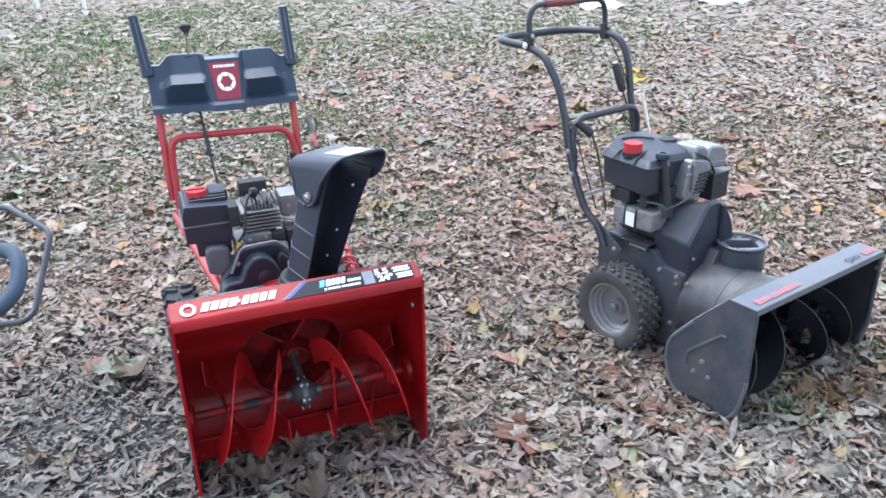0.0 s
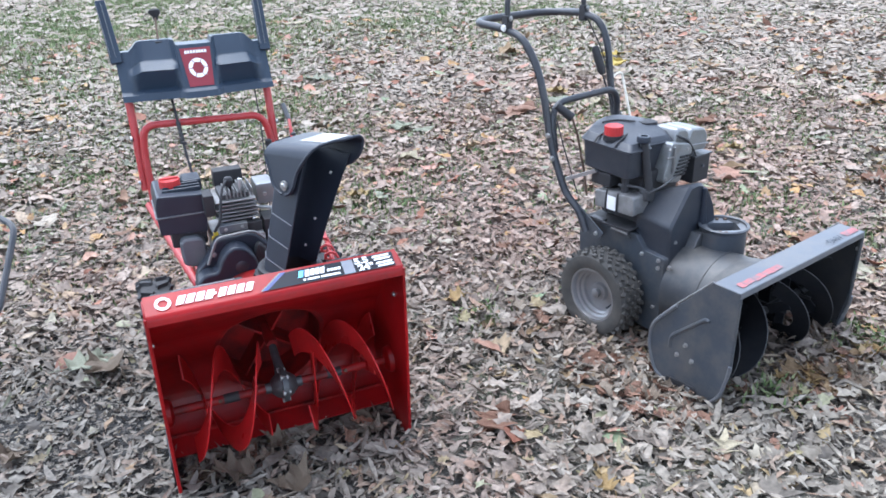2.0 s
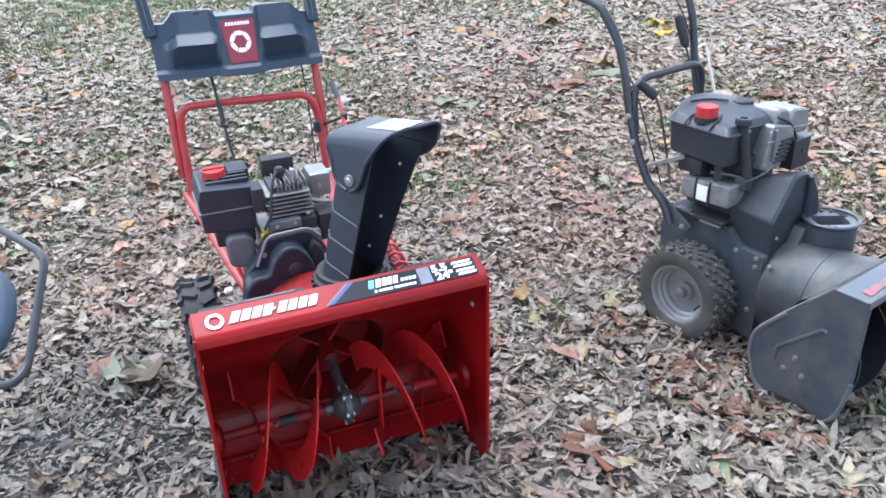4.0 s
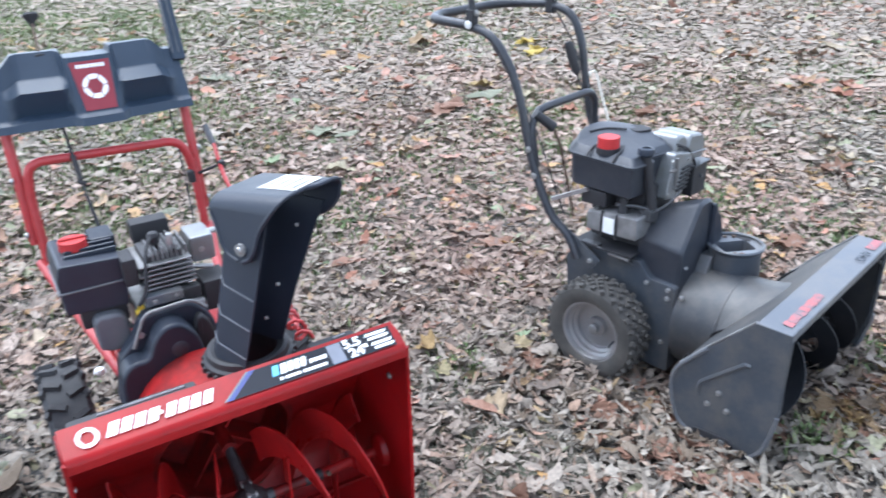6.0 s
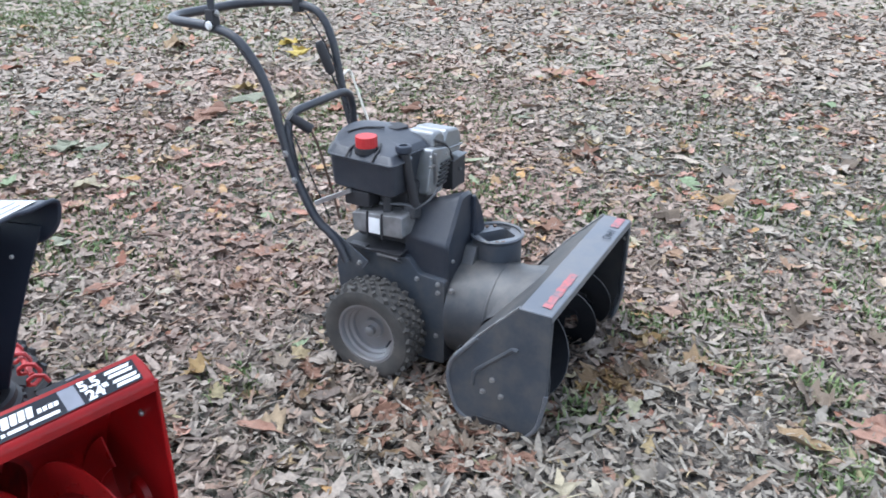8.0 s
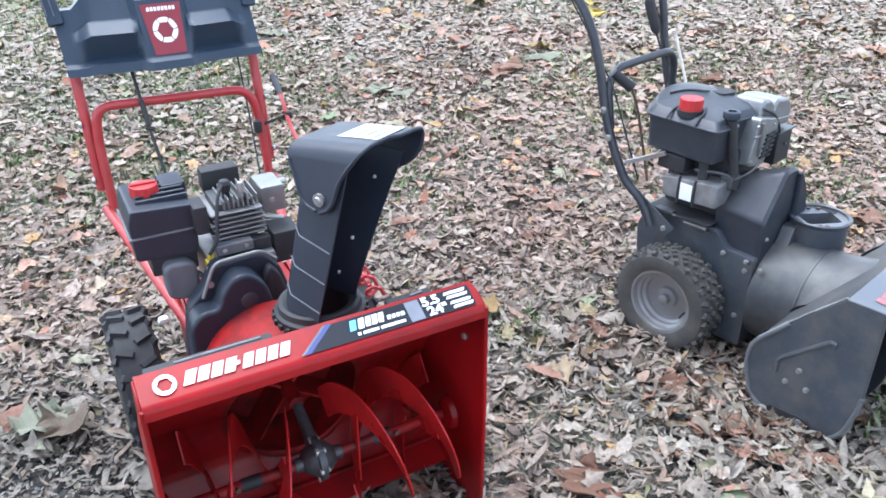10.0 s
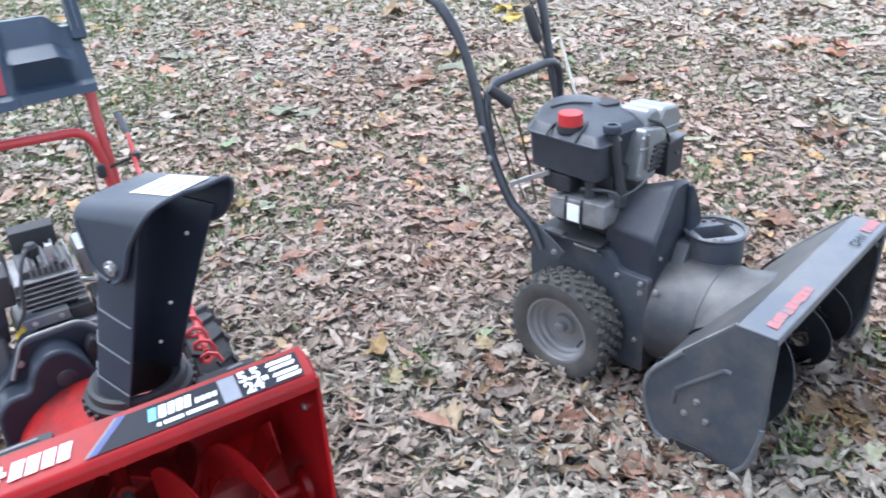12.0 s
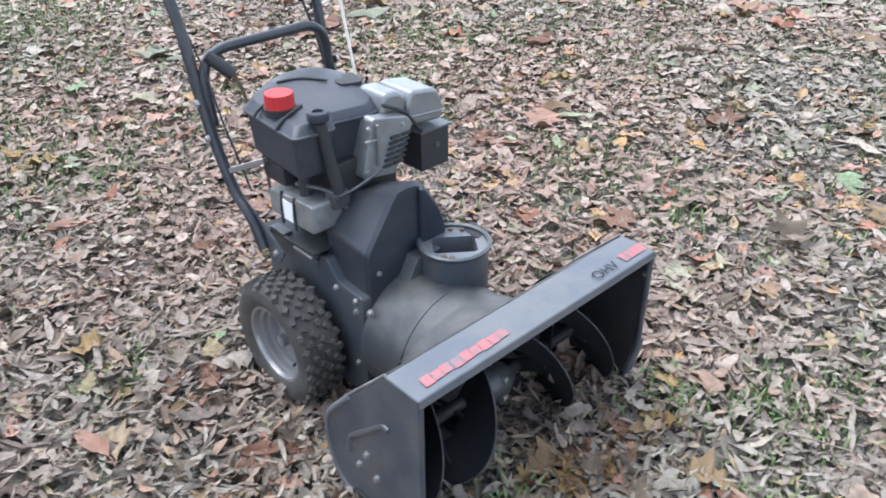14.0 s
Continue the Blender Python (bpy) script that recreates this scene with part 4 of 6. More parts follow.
def red_bucket(t):
    """Auger housing: a folded sheet between two side plates, with the drum behind it."""
    hw = 0.308
    bm = bmesh.new()
    back = rounded_line([(0.062, 0.568), (0.09, 0.535), (0.14, 0.44), (0.24, 0.35), (0.30, 0.24), (0.30, 0.13), (0.25, 0.06), (0.17, 0.03)], 0.04)
    fine_line = rounded_line([(-0.004, 0.522), (0.0, 0.543), (0.062, 0.568)], 0.01)[:-1]
    for (y0, z0), (y1, z1) in zip(back, back[1:]):
        fine_line += [(y0 + (y1 - y0) * k / 5, z0 + (z1 - z0) * k / 5) for k in range(5)]
    fine_line.append(back[-1])
    sheet(bm, fine_line, -hw, hw, 0.003, 96)
    gone = [f for f in bm.faces if f.calc_center_median().y > 0.12 and max(math.hypot(v.co.x, v.co.z - 0.255) for v in f.verts) < 0.158]
    bmesh.ops.delete(bm, geom=gone, context="FACES")
    house = part("auger_housing", bm, RED, t, "glossy red steel auger housing with scuffed inside", sharp=28)
    side = rounded([(0.0, 0.543), (0.062, 0.566), (0.092, 0.533), (0.142, 0.438), (0.242, 0.348), (0.302, 0.24), (0.302, 0.12), (0.26, 0.04), (0.20, 0.0), (0.05, -0.01), (0.012, 0.06), (0.004, 0.3)], 0.03, 3)
    for s in (-1, 1):
        bm = bmesh.new()
        prism(bm, side, "x", s * hw, s * (hw + 0.004), 0.0012, 1)
        plate = part("side_plate", bm, RED, t, sharp=28)
        bm = bmesh.new()
        tube(bm, bent([(s * (hw + 0.001), 0.002, 0.54), (s * (hw + 0.001), 0.004, 0.3), (s * (hw + 0.001), 0.014, 0.04)], 0.05), 0.0045, 8)
        part("rolled_edge", bm, RED, plate)
        bm = bmesh.new()
        prism(bm, rounded([(0.06, 0.10), (0.24, 0.10), (0.22, 0.0), (0.08, -0.004)], 0.02), "x", s * (hw + 0.005), s * (hw + 0.011), 0.001, 1)
        part("skid_shoe", bm, DULL_BLACK, t)
        bolt(t, (s * (hw - 0.001), 0.105, 0.50), "x", 0.006, -s * 0.005)
        bolt(t, (s * (hw - 0.001), 0.08, 0.43), "x", 0.006, -s * 0.005)
        bm = bmesh.new()
        lathe(bm, [(0.001, 0), (0.04, 0), (0.036, -s * 0.012), (0.022, -s * 0.02), (0.001, -s * 0.02)], (s * hw, 0.15, 0.19), "x", 20)
        part("bearing_plate", bm, RED, t)
    bm = bmesh.new()
    box(bm, (-hw, 0.225, 0.012), (hw, 0.25, 0.062), 0.002)
    part("scraper_bar", bm, RED_INNER, t)
    # drum mouth and drum
    bm = bmesh.new()
    lathe(bm, [(0.143, 0.285), (0.150, 0.279), (0.162, 0.295), (0.162, 0.43), (0.15, 0.44), (0.146, 0.43)], (0.0, 0, 0.255), "y", 48, closed=True)
    for v in bm.verts:
        if v.co.y < 0.30:
            z = v.co.z
            meet = 0.24 + 0.06 * (0.35 - z) / 0.11 if 0.24 < z < 0.35 else 0.14 + 0.10 * (0.44 - z) / 0.09 if z >= 0.35 else 0.30
            v.co.y = min(meet, 0.296) - (0.302 - v.co.y) * 0.25
    drum = part("impeller_drum", bm, RED_INNER, t, "red steel impeller drum", sharp=30)
    bm = bmesh.new()
    lathe(bm, [(0.001, 0.425), (0.16, 0.425), (0.16, 0.432), (0.001, 0.432)], (0.0, 0, 0.255), "y", 36)
    part("drum_back", bm, RED_INNER, drum)
    bm = bmesh.new()
    for k in range(4):
        a = radians(35 + 90 * k)
        m = Matrix.Translation((0, 0.36, 0.255)) @ Matrix.Rotation(a, 4, "Y")
        box(bm, (0.02, -0.045, -0.003), (0.135, 0.045, 0.003), 0.001, m)
    tube(bm, [(0, 0.26, 0.255), (0, 0.425, 0.255)], 0.016, 16)
    part("impeller", bm, RED_INNER, drum)
    # screw
    bm = bmesh.new()
    tube(bm, [(-hw, 0.15, 0.19), (-0.05, 0.15, 0.19)], 0.0115, 14)
    tube(bm, [(0.05, 0.15, 0.19), (hw, 0.15, 0.19)], 0.0115, 14)
    shaft = part("auger_shaft", bm, RED_INNER, t)
    for s, a0, reach in ((-1, 1.43, 0.20), (1, 0.62, 0.23)):
        for k in (0, 1):
            bm = bmesh.new()
            flight(bm, s * 0.05, s * (0.05 + reach), a0 + math.pi * k, reach / 0.219, 0.075, 0.142, 0.15, 0.19, 44, 0.0018)
            for q in (0.15, 0.8):
                a = a0 + math.pi * k + reach / 0.219 * 2 * math.pi * q
                x = s * (0.05 + reach * q)
                box(bm, (-0.002, -0.016, 0.0), (0.002, 0.016, 0.09), 0.0, Matrix.Translation((x, 0.15, 0.19)) @ Matrix.Rotation(a - math.pi / 2, 4, "X"))
            part("auger_blade", bm, RED_BLADE, t, "red spiral auger blade with bare worn edge", sharp=40)
        bm = bmesh.new()
        tube(bm, [(s * 0.12, 0.15, 0.19), (s * 0.16, 0.15, 0.19)], 0.0135, 14)
        part("shear_collar", bm, DULL_BLACK, shaft)
        bm = bmesh.new()
        tube(bm, [(s * 0.17, 0.128, 0.20), (s * 0.17, 0.172, 0.18)], 0.005, 8)
        part("shear_pin", bm, RUST, shaft)
    bm = bmesh.new()
    lathe(bm, [(0.001, -0.034), (0.018, -0.034), (0.030, -0.022), (0.036, -0.008), (0.046, -0.007), (0.046, 0.007), (0.036, 0.008), (0.030, 0.022), (0.018, 0.034), (0.001, 0.034)], (0, 0.15, 0.19), "x", 20)
    tube(bm, [(-0.05, 0.15, 0.19), (0.05, 0.15, 0.19)], 0.0145, 14)
    gear = part("gearbox", bm, GEAR, t, "grimy cast gearbox on the auger shaft")
    bm = bmesh.new()
    tube(bm, [(0.0, 0.165, 0.205), (0.0, 0.20, 0.222), (0.0, 0.265, 0.25)], [0.019, 0.013, 0.011], 14)
    part("input_shaft", bm, GEAR, gear)
    for k in range(6):
        a = math.pi * k / 3
        bolt(gear, (-0.010, 0.15 + 0.040 * math.cos(a), 0.19 + 0.040 * math.sin(a)), "x", 0.006, 0.021)
    # printed band on the top strip
    def top(u, v):
        y = 0.006 + 0.048 * v
        return (u, y, 0.5445 + 0.4032 * (y - 0.0) + 0.0012)
    lift = lambda d: (lambda u, v: (min(u, 0.296), top(u, v)[1], top(u, v)[2] + d))
    bm = bmesh.new()
    words_bars(bm, [(-0.036, 0.292, 0.05, 0.97, 0.055)], lift(0.0))
    part("decal", bm, INK, house, "black printed band")
    bm = bmesh.new()
    words_bars(bm, [(-0.044, -0.031, 0.05, 0.97, 0.055)], lift(0.0005))
    part("decal", bm, BLUE, house, "blue diagonal stripe")
    bm = bmesh.new()
    words_bars(bm, [(-0.048, -0.043, 0.05, 0.97, 0.055)], lift(0.0009))
    part("decal", bm, GREY_TOP, house)
    bm = bmesh.new()
    words_bars(bm, [(0.160, 0.188, 0.08, 0.94, 0.002)], lift(0.0006))
    part("decal", bm, GREY_INK, house, "grey printed square")
    word = [(-0.240 + 0.0218 * i, -0.2225 + 0.0218 * i, 0.26, 0.78, 0.011) for i in range(4)] + [(-0.153, -0.146, 0.46, 0.60, 0.002)] + [(-0.145 + 0.0210 * i, -0.1285 + 0.0210 * i, 0.26, 0.78, 0.011) for i in range(4)]
    letter_bars(word, lift(0.0009), WHITE, house, "bold slanted white bars")
    letter_bars([(0.1205 + 0.009 * i, 0.1275 + 0.009 * i, 0.47, 0.64, 0.002) for i in range(4)], lift(0.0009), WHITE, house)
    letter_bars([(0.058, 0.064, 0.18, 0.30, 0.001), (0.068, 0.098, 0.18, 0.30, 0.001), (0.102, 0.150, 0.18, 0.30, 0.001)], lift(0.0009), WHITE, house)
    for body, u, v in (("5.5", 0.193, 0.56), ('24"', 0.197, 0.12)):
        printed(body, 0.027, WHITE, house, pose(u, 0.006 + 0.048 * v, top(u, v)[2] + 0.0012, 22, 0, 0) @ Matrix.Diagonal((1.12, 1, 1, 1)), "white printed figures", 0.0011)
    letter_bars([(0.240 + 0.002 * i, 0.284 + 0.001 * i, v, v + 0.13, 0.004) for i, v in enumerate((0.76, 0.57, 0.32, 0.13))], lift(0.0009), WHITE, house)
    letter_bars([(0.048, 0.060, 0.42, 0.84, 0.006)], lift(0.001), SKYBLUE, house)
    letter_bars([(0.064, 0.075, 0.42, 0.84, 0.006)], lift(0.001), WHITE, house)
    letter_bars([(0.078 + 0.0125 * i, 0.088 + 0.0125 * i, 0.44, 0.84, 0.006) for i in range(3)], lift(0.001), WHITE, house)
    bm = bmesh.new()
    hexa = lambda w: 0.0108 / math.cos((w % (math.pi / 3)) - math.pi / 6)
    for k in range(24):
        a, b = 2 * math.pi * k / 24, 2 * math.pi * (k + 1) / 24
        q = [lift(0.0009)(-0.266 + r * math.cos(w), 0.50 + r * 20.5 * math.sin(w)) for w, r in ((a, 0.0185), (b, 0.0185), (b, hexa(b)), (a, hexa(a)))]
        bm.faces.new([bm.verts.new(c) for c in q])
    bmesh.ops.remove_doubles(bm, verts=bm.verts[:], dist=0.0001)
    part("ring_mark", bm, WHITE, house, "white ring")
    # flat dark bars stowed along the back of the strip
    for x0, x1 in ((-0.292, -0.075), (0.14, 0.235)):
        bm = bmesh.new()
        prism(bm, rounded([(x0, 0.070), (x1, 0.074), (x1, 0.094), (x0, 0.092)], 0.008), "z", 0.545, 0.560, 0.004)
        bar = part("drift_bar", bm, DULL_BLACK, t, "flat dark stowed drift bar")
        # highlight along the bar's top, drawn as a thin grey line
        bm = bmesh.new()
        tube(bm, [(x0 + 0.05, 0.080, 0.5605), (x1 - 0.02, 0.082, 0.5610)], 0.0025, 6)
        part("bar_highlight", bm, ALLOY, bar, "grey highlight line")


def red_chute(t):
    """Discharge chute: a widening channel with a hinged, rounded hood."""
    P, D = Vector((0.893, 0.445, 0)), Vector((0.445, -0.893, 0))
    def put(u, f, z):
        return Vector((0.078 + 0.25 * (z - 0.49), 0.262, z)) + u * P + f * D
    bm = bmesh.new()
    rows = []
    for i in range(9):
        q = i / 8
        z = 0.485 + 0.30 * q
        w0, w1, back, fwd = 0.066 + 0.004 * q, 0.054 + 0.028 * q, 0.058, 0.052 + 0.012 * q
        out = [(-w0, fwd), (-w0, -back + 0.03), (-w0 + 0.022, -back), (w1 - 0.022, -back), (w1, -back + 0.03), (w1, fwd - 0.008 + 0.024 * q * q)]
        k = 0.0035
        inn = [(-w0 + k, fwd), (-w0 + k, -back + 0.03), (-w0 + 0.023, -back + k), (w1 - 0.023, -back + k), (w1 - k, -back + 0.03), (w1 - k, fwd - 0.008 + 0.024 * q * q)]
        rows.append([bm.verts.new(put(*c, z)) for c in out + inn[::-1]])
    for a, b in zip(rows, rows[1:]):
        for k in range(12):
            bm.faces.new((a[k], a[(k + 1) % 12], b[(k + 1) % 12], b[k]))
    for r in (rows[0], rows[-1]):
        for k in range(5):
            bm.faces.new((r[k], r[k + 1], r[10 - k], r[11 - k]))
    chute = part("chute", bm, BLACK, t, "black plastic discharge chute", sharp=50)
    for z in (0.512, 0.572, 0.634):
        bm = bmesh.new()
        tube(bm, [put(-0.0685, 0.054, z - 0.004), put(-0.0690, -0.026, z + 0.012), put(-0.045, -0.059, z + 0.014)], 0.0017, 6)
        part("seam", bm, PALE_PLASTIC, chute, "pale raised seam")
    # hood: one rounded shell from cheek to cheek, its edges running to a point on either side
    path = [(-0.080, 0.708 + 0.0066 * k, k / 16 * 0.5) for k in range(16)]
    path += [(-0.080 + 0.030 * (1 - math.cos(a)), 0.811 + 0.030 * math.sin(a), 0.5) for a in (radians(15 * k) for k in range(7))]
    path += [(-0.030 + 0.0215 * k, 0.8420 - 0.0005 * k, 0.5) for k in range(1, 5)]
    path += [(0.088 - 0.026 * (1 - math.sin(a)), 0.8135 + 0.026 * math.cos(a), 0.5) for a in (radians(18 * k) for k in range(1, 6))]
    path += [(0.088, 0.809 - 0.0062 * k, 0.5 - k / 10 * 0.5) for k in range(1, 10)]
    def slope(f, z):
        """The roof falls towards its back."""
        return z - 0.022 * min(1.0, max(0.0, (z - 0.76) / 0.085)) * max(0.0, (0.122 - f) / 0.2) ** 1.2
    bm = bmesh.new()
    grid = []
    n_ = len(path)
    for i, (u, z, s) in enumerate(path):
        e = min(1.0, s / 0.5)
        left = u < 0
        open_ = math.sqrt(max(0.0, 1 - (1 - e) ** 2))
        tip = math.sqrt(max(0.0, 1 - (1 - min(1.0, e * 3.2)) ** 2))
        f0 = (0.014 - 0.034 * tip - 0.058 * e) if left else (-0.012 - 0.066 * open_)
        rise = max(0.0, (z - 0.765) / 0.09)
        f1 = (0.026 + 0.022 * tip + 0.014 * e + 0.045 * rise ** 1.4) if left else (0.034 + 0.076 * open_)
        if not left:
            f1 = min(f1, 0.110)
        grid.append([bm.verts.new(put(u, f0 + (f1 - f0) * k / 8, slope(f0 + (f1 - f0) * k / 8, z))) for k in range(9)])
    for a, b in zip(grid, grid[1:]):
        for k in range(8):
            bm.faces.new((a[k], a[k + 1], b[k + 1], b[k]))
    bmesh.ops.recalc_face_normals(bm, faces=bm.faces[:])
    edge = [v.co.copy() for v in [g[8] for g in grid]]
    lip = [g[0].co.copy() for g in grid[:15]]
    bmesh.ops.solidify(bm, geom=bm.faces[:], thickness=0.004)
    hood = part("chute_hood", bm, BLACK, t, "black hinged chute hood with a worn label", sharp=50)
    bm = bmesh.new()
    tube(bm, edge, 0.0042, 8)
    tube(bm, lip, 0.0036, 8)
    part("hood_rim", bm, BLACK, hood)
    bm = bmesh.new()
    g = [[bm.verts.new(put(u, f, slope(f, 0.8415) + 0.0008)) for f in (-0.006, 0.016, 0.040, 0.064, 0.088)] for u in (-0.028, 0.012, 0.056)]
    for a, b in zip(g, g[1:]):
        for k in range(4):
            bm.faces.new((a[k], a[k + 1], b[k + 1], b[k]))
    label = part("label", bm, OLD_LABEL, hood, "sun-bleached white warning label")
    for i in range(4):
        f = 0.004 + 0.022 * i
        bm = bmesh.new()
        q = [put(u, k, slope(k, 0.8415) + 0.0016) for u, k in ((-0.02, f), (0.048 - 0.012 * (i % 2), f), (0.048 - 0.012 * (i % 2), f + 0.006), (-0.02, f + 0.006))]
        bm.faces.new([bm.verts.new(c) for c in q])
        part("print", bm, GREY_INK, hood, "grey unreadable print")
    bm = bmesh.new()
    a = put(-0.083, 0.020, 0.732)
    tube(bm, [a + P * 0.004, a - P * 0.003, a - P * 0.0031, a - P * 0.007], [0.013, 0.013, 0.008, 0.006], 10)
    part("hood_bolt", bm, STEEL, hood)
    for u, f, z in ((0.0605, 0.006, 0.6), (0.0538, -0.008, 0.524), (0.0726, 0.026, 0.727)):
        bm = bmesh.new()
        a = put(u, f, z)
        tube(bm, [a + P * 0.002, a - P * 0.003], 0.0036, 8)
        part("rivet", bm, WHITE_RIM, chute, "small pale rivet")
    bm = bmesh.new()
    lathe(bm, [(0.060, 0.452), (0.088, 0.452), (0.093, 0.462), (0.093, 0.474), (0.086, 0.478), (0.084, 0.490), (0.076, 0.492), (0.060, 0.486)], (0.075, 0.268, 0), "z", 36, closed=True)
    ring = part("chute_ring", bm, DULL_BLACK, t, "black notched turning ring under the chute")
    bm = bmesh.new()
    for k in range(26):
        a = 2 * math.pi * k / 26
        box(bm, (0.088, -0.005, 0.456), (0.0985, 0.005, 0.468), 0.001, Matrix.Translation((0.075, 0.268, 0)) @ Matrix.Rotation(a, 4, "Z"), 1)
    part("ring_teeth", bm, DULL_BLACK, ring)
    bm = bmesh.new()
    lathe(bm, [(0.066, 0.405), (0.080, 0.405), (0.078, 0.455), (0.066, 0.455)], (0.075, 0.268, 0), "z", 28, closed=True)
    part("chute_neck", bm, DULL_BLACK, t)
    # crank rod with its worm
    bm = bmesh.new()
    tube(bm, bent([(0.30, 1.16, 0.66), (0.285, 1.05, 0.60), (0.215, 0.34, 0.44)], 0.03), 0.006, 8)
    crank = part("chute_crank", bm, RED_TUBE, t, "thin red chute crank rod")
    bm = bmesh.new()
    pts = [(0.215 + 0.017 * math.cos(k * 0.9) , 0.30 + 0.006 * k, 0.435 + 0.017 * math.sin(k * 0.9) + 0.001 * k) for k in range(26)]
    tube(bm, pts, 0.0045, 6)
    part("worm", bm, RED_TUBE, crank, "red wire worm")
    bm = bmesh.new()
    tube(bm, [(0.225, 1.12, 0.585), (0.305, 1.09, 0.615)], 0.0045, 8)
    box(bm, (0.284, 1.070, 0.604), (0.304, 1.098, 0.626), 0.006)
    part("crank_bracket", bm, DULL_BLACK, crank)
    bm = bmesh.new()
    tube(bm, [(0.30, 1.155, 0.655), (0.294, 1.172, 0.682), (0.288, 1.185, 0.710)], [0.008, 0.0105, 0.009], 8)
    part("crank_grip", bm, GREY_TOP, crank)


def red_engine(t):
    """Small upright engine: tank, finned cylinder, carburettor cover, silencer, belt cover."""
    eng = part("engine_block", box(bmesh.new(), (-0.09, 0.50, 0.36), (0.06, 0.68, 0.50), 0.012), ALLOY, t, "grimy cast alloy engine block")
    bm = bmesh.new()
    prism(bm, rounded([(-0.228, 0.514), (-0.096, 0.505), (-0.088, 0.60), (-0.094, 0.624), (-0.222, 0.632), (-0.231, 0.60)], 0.007), "y", 0.562, 0.735, 0.005)
    tank = part("fuel_tank", bm, BLACK, t, "black plastic fuel tank with a moulded seam")
    bm = bmesh.new()
    box(bm, (-0.2345, 0.558, 0.566), (-0.0865, 0.739, 0.571), 0.002)
    part("tank_seam", bm, GREY_TOP, tank)
    bm = bmesh.new()
    box(bm, (-0.140, 0.66, 0.60), (-0.085, 0.74, 0.640), 0.008)
    part("shroud", bm, BLACK, tank)
    for i in range(5):
        bm = bmesh.new()
        box(bm, (-0.205 + 0.004 * i, 0.60 + 0.026 * i, 0.622), (-0.095, 0.608 + 0.026 * i, 0.637), 0.003)
        part("rib", bm, BLACK, tank)
    bm = bmesh.new()
    ribbed_cap(bm, -0.176, 0.655, 0.624, 0.653, 0.0305)
    box(bm, (-0.2035, 0.6515, 0.653), (-0.1485, 0.6585, 0.658), 0.0015, None, 1)
    part("fuel_cap", bm, RED_CAP, tank, "faded red ribbed fuel cap")
    bm = bmesh.new()
    lathe(bm, [(0.030, 0.620), (0.040, 0.620), (0.040, 0.631), (0.030, 0.631)], (-0.176, 0.655, 0), "z", 24, closed=True)
    part("cap_seal", bm, DULL_BLACK, tank)
    for i in range(6):
        z = 0.540 + 0.0112 * i
        w = 0.058 - 0.001 * i
        bm = bmesh.new()
        box(bm, (-0.008 - w - 0.006 * (i % 2), 0.53 - 0.003, z), (-0.008 + w + 0.003, 0.66, z + 0.0040), 0.0012, seg=1)
        part("cooling_fin", bm, ALLOY, eng)
    bm = bmesh.new()
    box(bm, (-0.052, 0.546, 0.49), (0.035, 0.645, 0.616), 0.006)
    part("cylinder", bm, GEAR, eng, "finned grimy alloy cylinder")
    for i in range(8):
        bm = bmesh.new()
        h = 0.012 + 0.005 * (i % 3)
        box(bm, (-0.034 + 0.0105 * i, 0.536, 0.603), (-0.0308 + 0.0105 * i, 0.635, 0.612 + h), 0.001, pose(0, 0, 0, 0, 0, 0), 1)
        part("head_fin", bm, ALLOY, eng)
    bm = bmesh.new()
    lathe(bm, [(0.001, 0.660), (0.010, 0.658), (0.014, 0.650), (0.012, 0.634), (0.008, 0.630), (0.008, 0.61)], (-0.018, 0.575, 0), "z", 14)
    part("spark_boot", bm, DULL_BLACK, eng, "black rubber spark plug boot")
    bm = bmesh.new()
    lathe(bm, [(0.001, 0.655), (0.007, 0.655), (0.009, 0.648), (0.009, 0.62)], (0.012, 0.555, 0), "z", 8)
    part("head_bolt", bm, STEEL, eng)
    # flat shield under the fins
    bm = bmesh.new()
    box(bm, (-0.070, 0.505, 0.512), (0.012, 0.532, 0.536), 0.003)
    part("shield_plate", bm, GREY_TOP, eng, "dull grey shield plate")
    bm = bmesh.new()
    box(bm, (0.012, 0.515, 0.500), (0.055, 0.545, 0.530), 0.004)
    part("starter_mount", bm, DULL_BLACK, eng)
    bm = bmesh.new()
    box(bm, (-0.100, 0.53, 0.560), (-0.070, 0.60, 0.625), 0.005)
    part("side_shroud", bm, DULL_BLACK, eng)
    bm = bmesh.new()
    box(bm, (-0.050, 0.655, 0.602), (0.036, 0.700, 0.655), 0.005)
    part("air_box", bm, DULL_BLACK, t, "black air box")
    bm = bmesh.new()
    tube(bm, bent([(-0.018, 0.575, 0.654), (-0.040, 0.55, 0.640), (-0.056, 0.522, 0.595), (-0.062, 0.512, 0.55), (-0.085, 0.51, 0.52)], 0.03), 0.0040, 8)
    part("spark_lead", bm, DULL_BLACK, eng)
    bm = bmesh.new()
    box(bm, (0.058, 0.57, 0.560), (0.115, 0.66, 0.625), 0.008, pose(0, 0, 0, 0, 0, 0))
    part("silencer", bm, BRIGHT, t, "dull silver sheet-metal silencer box")
    bm = bmesh.new()
    box(bm, (0.062, 0.52, 0.455), (0.125, 0.60, 0.53), 0.004)
    part("heat_shield", bm, DULL_BLACK, t)
    bm = bmesh.new()
    tube(bm, [(0.05, 0.575, 0.555), (0.10, 0.555, 0.550)], 0.006, 8)
    part("exhaust_stub", bm, STEEL, t)
    bm = bmesh.new()
    tube(bm, [(0.085, 0.64, 0.60), (0.14, 0.66, 0.595)], 0.008, 8)
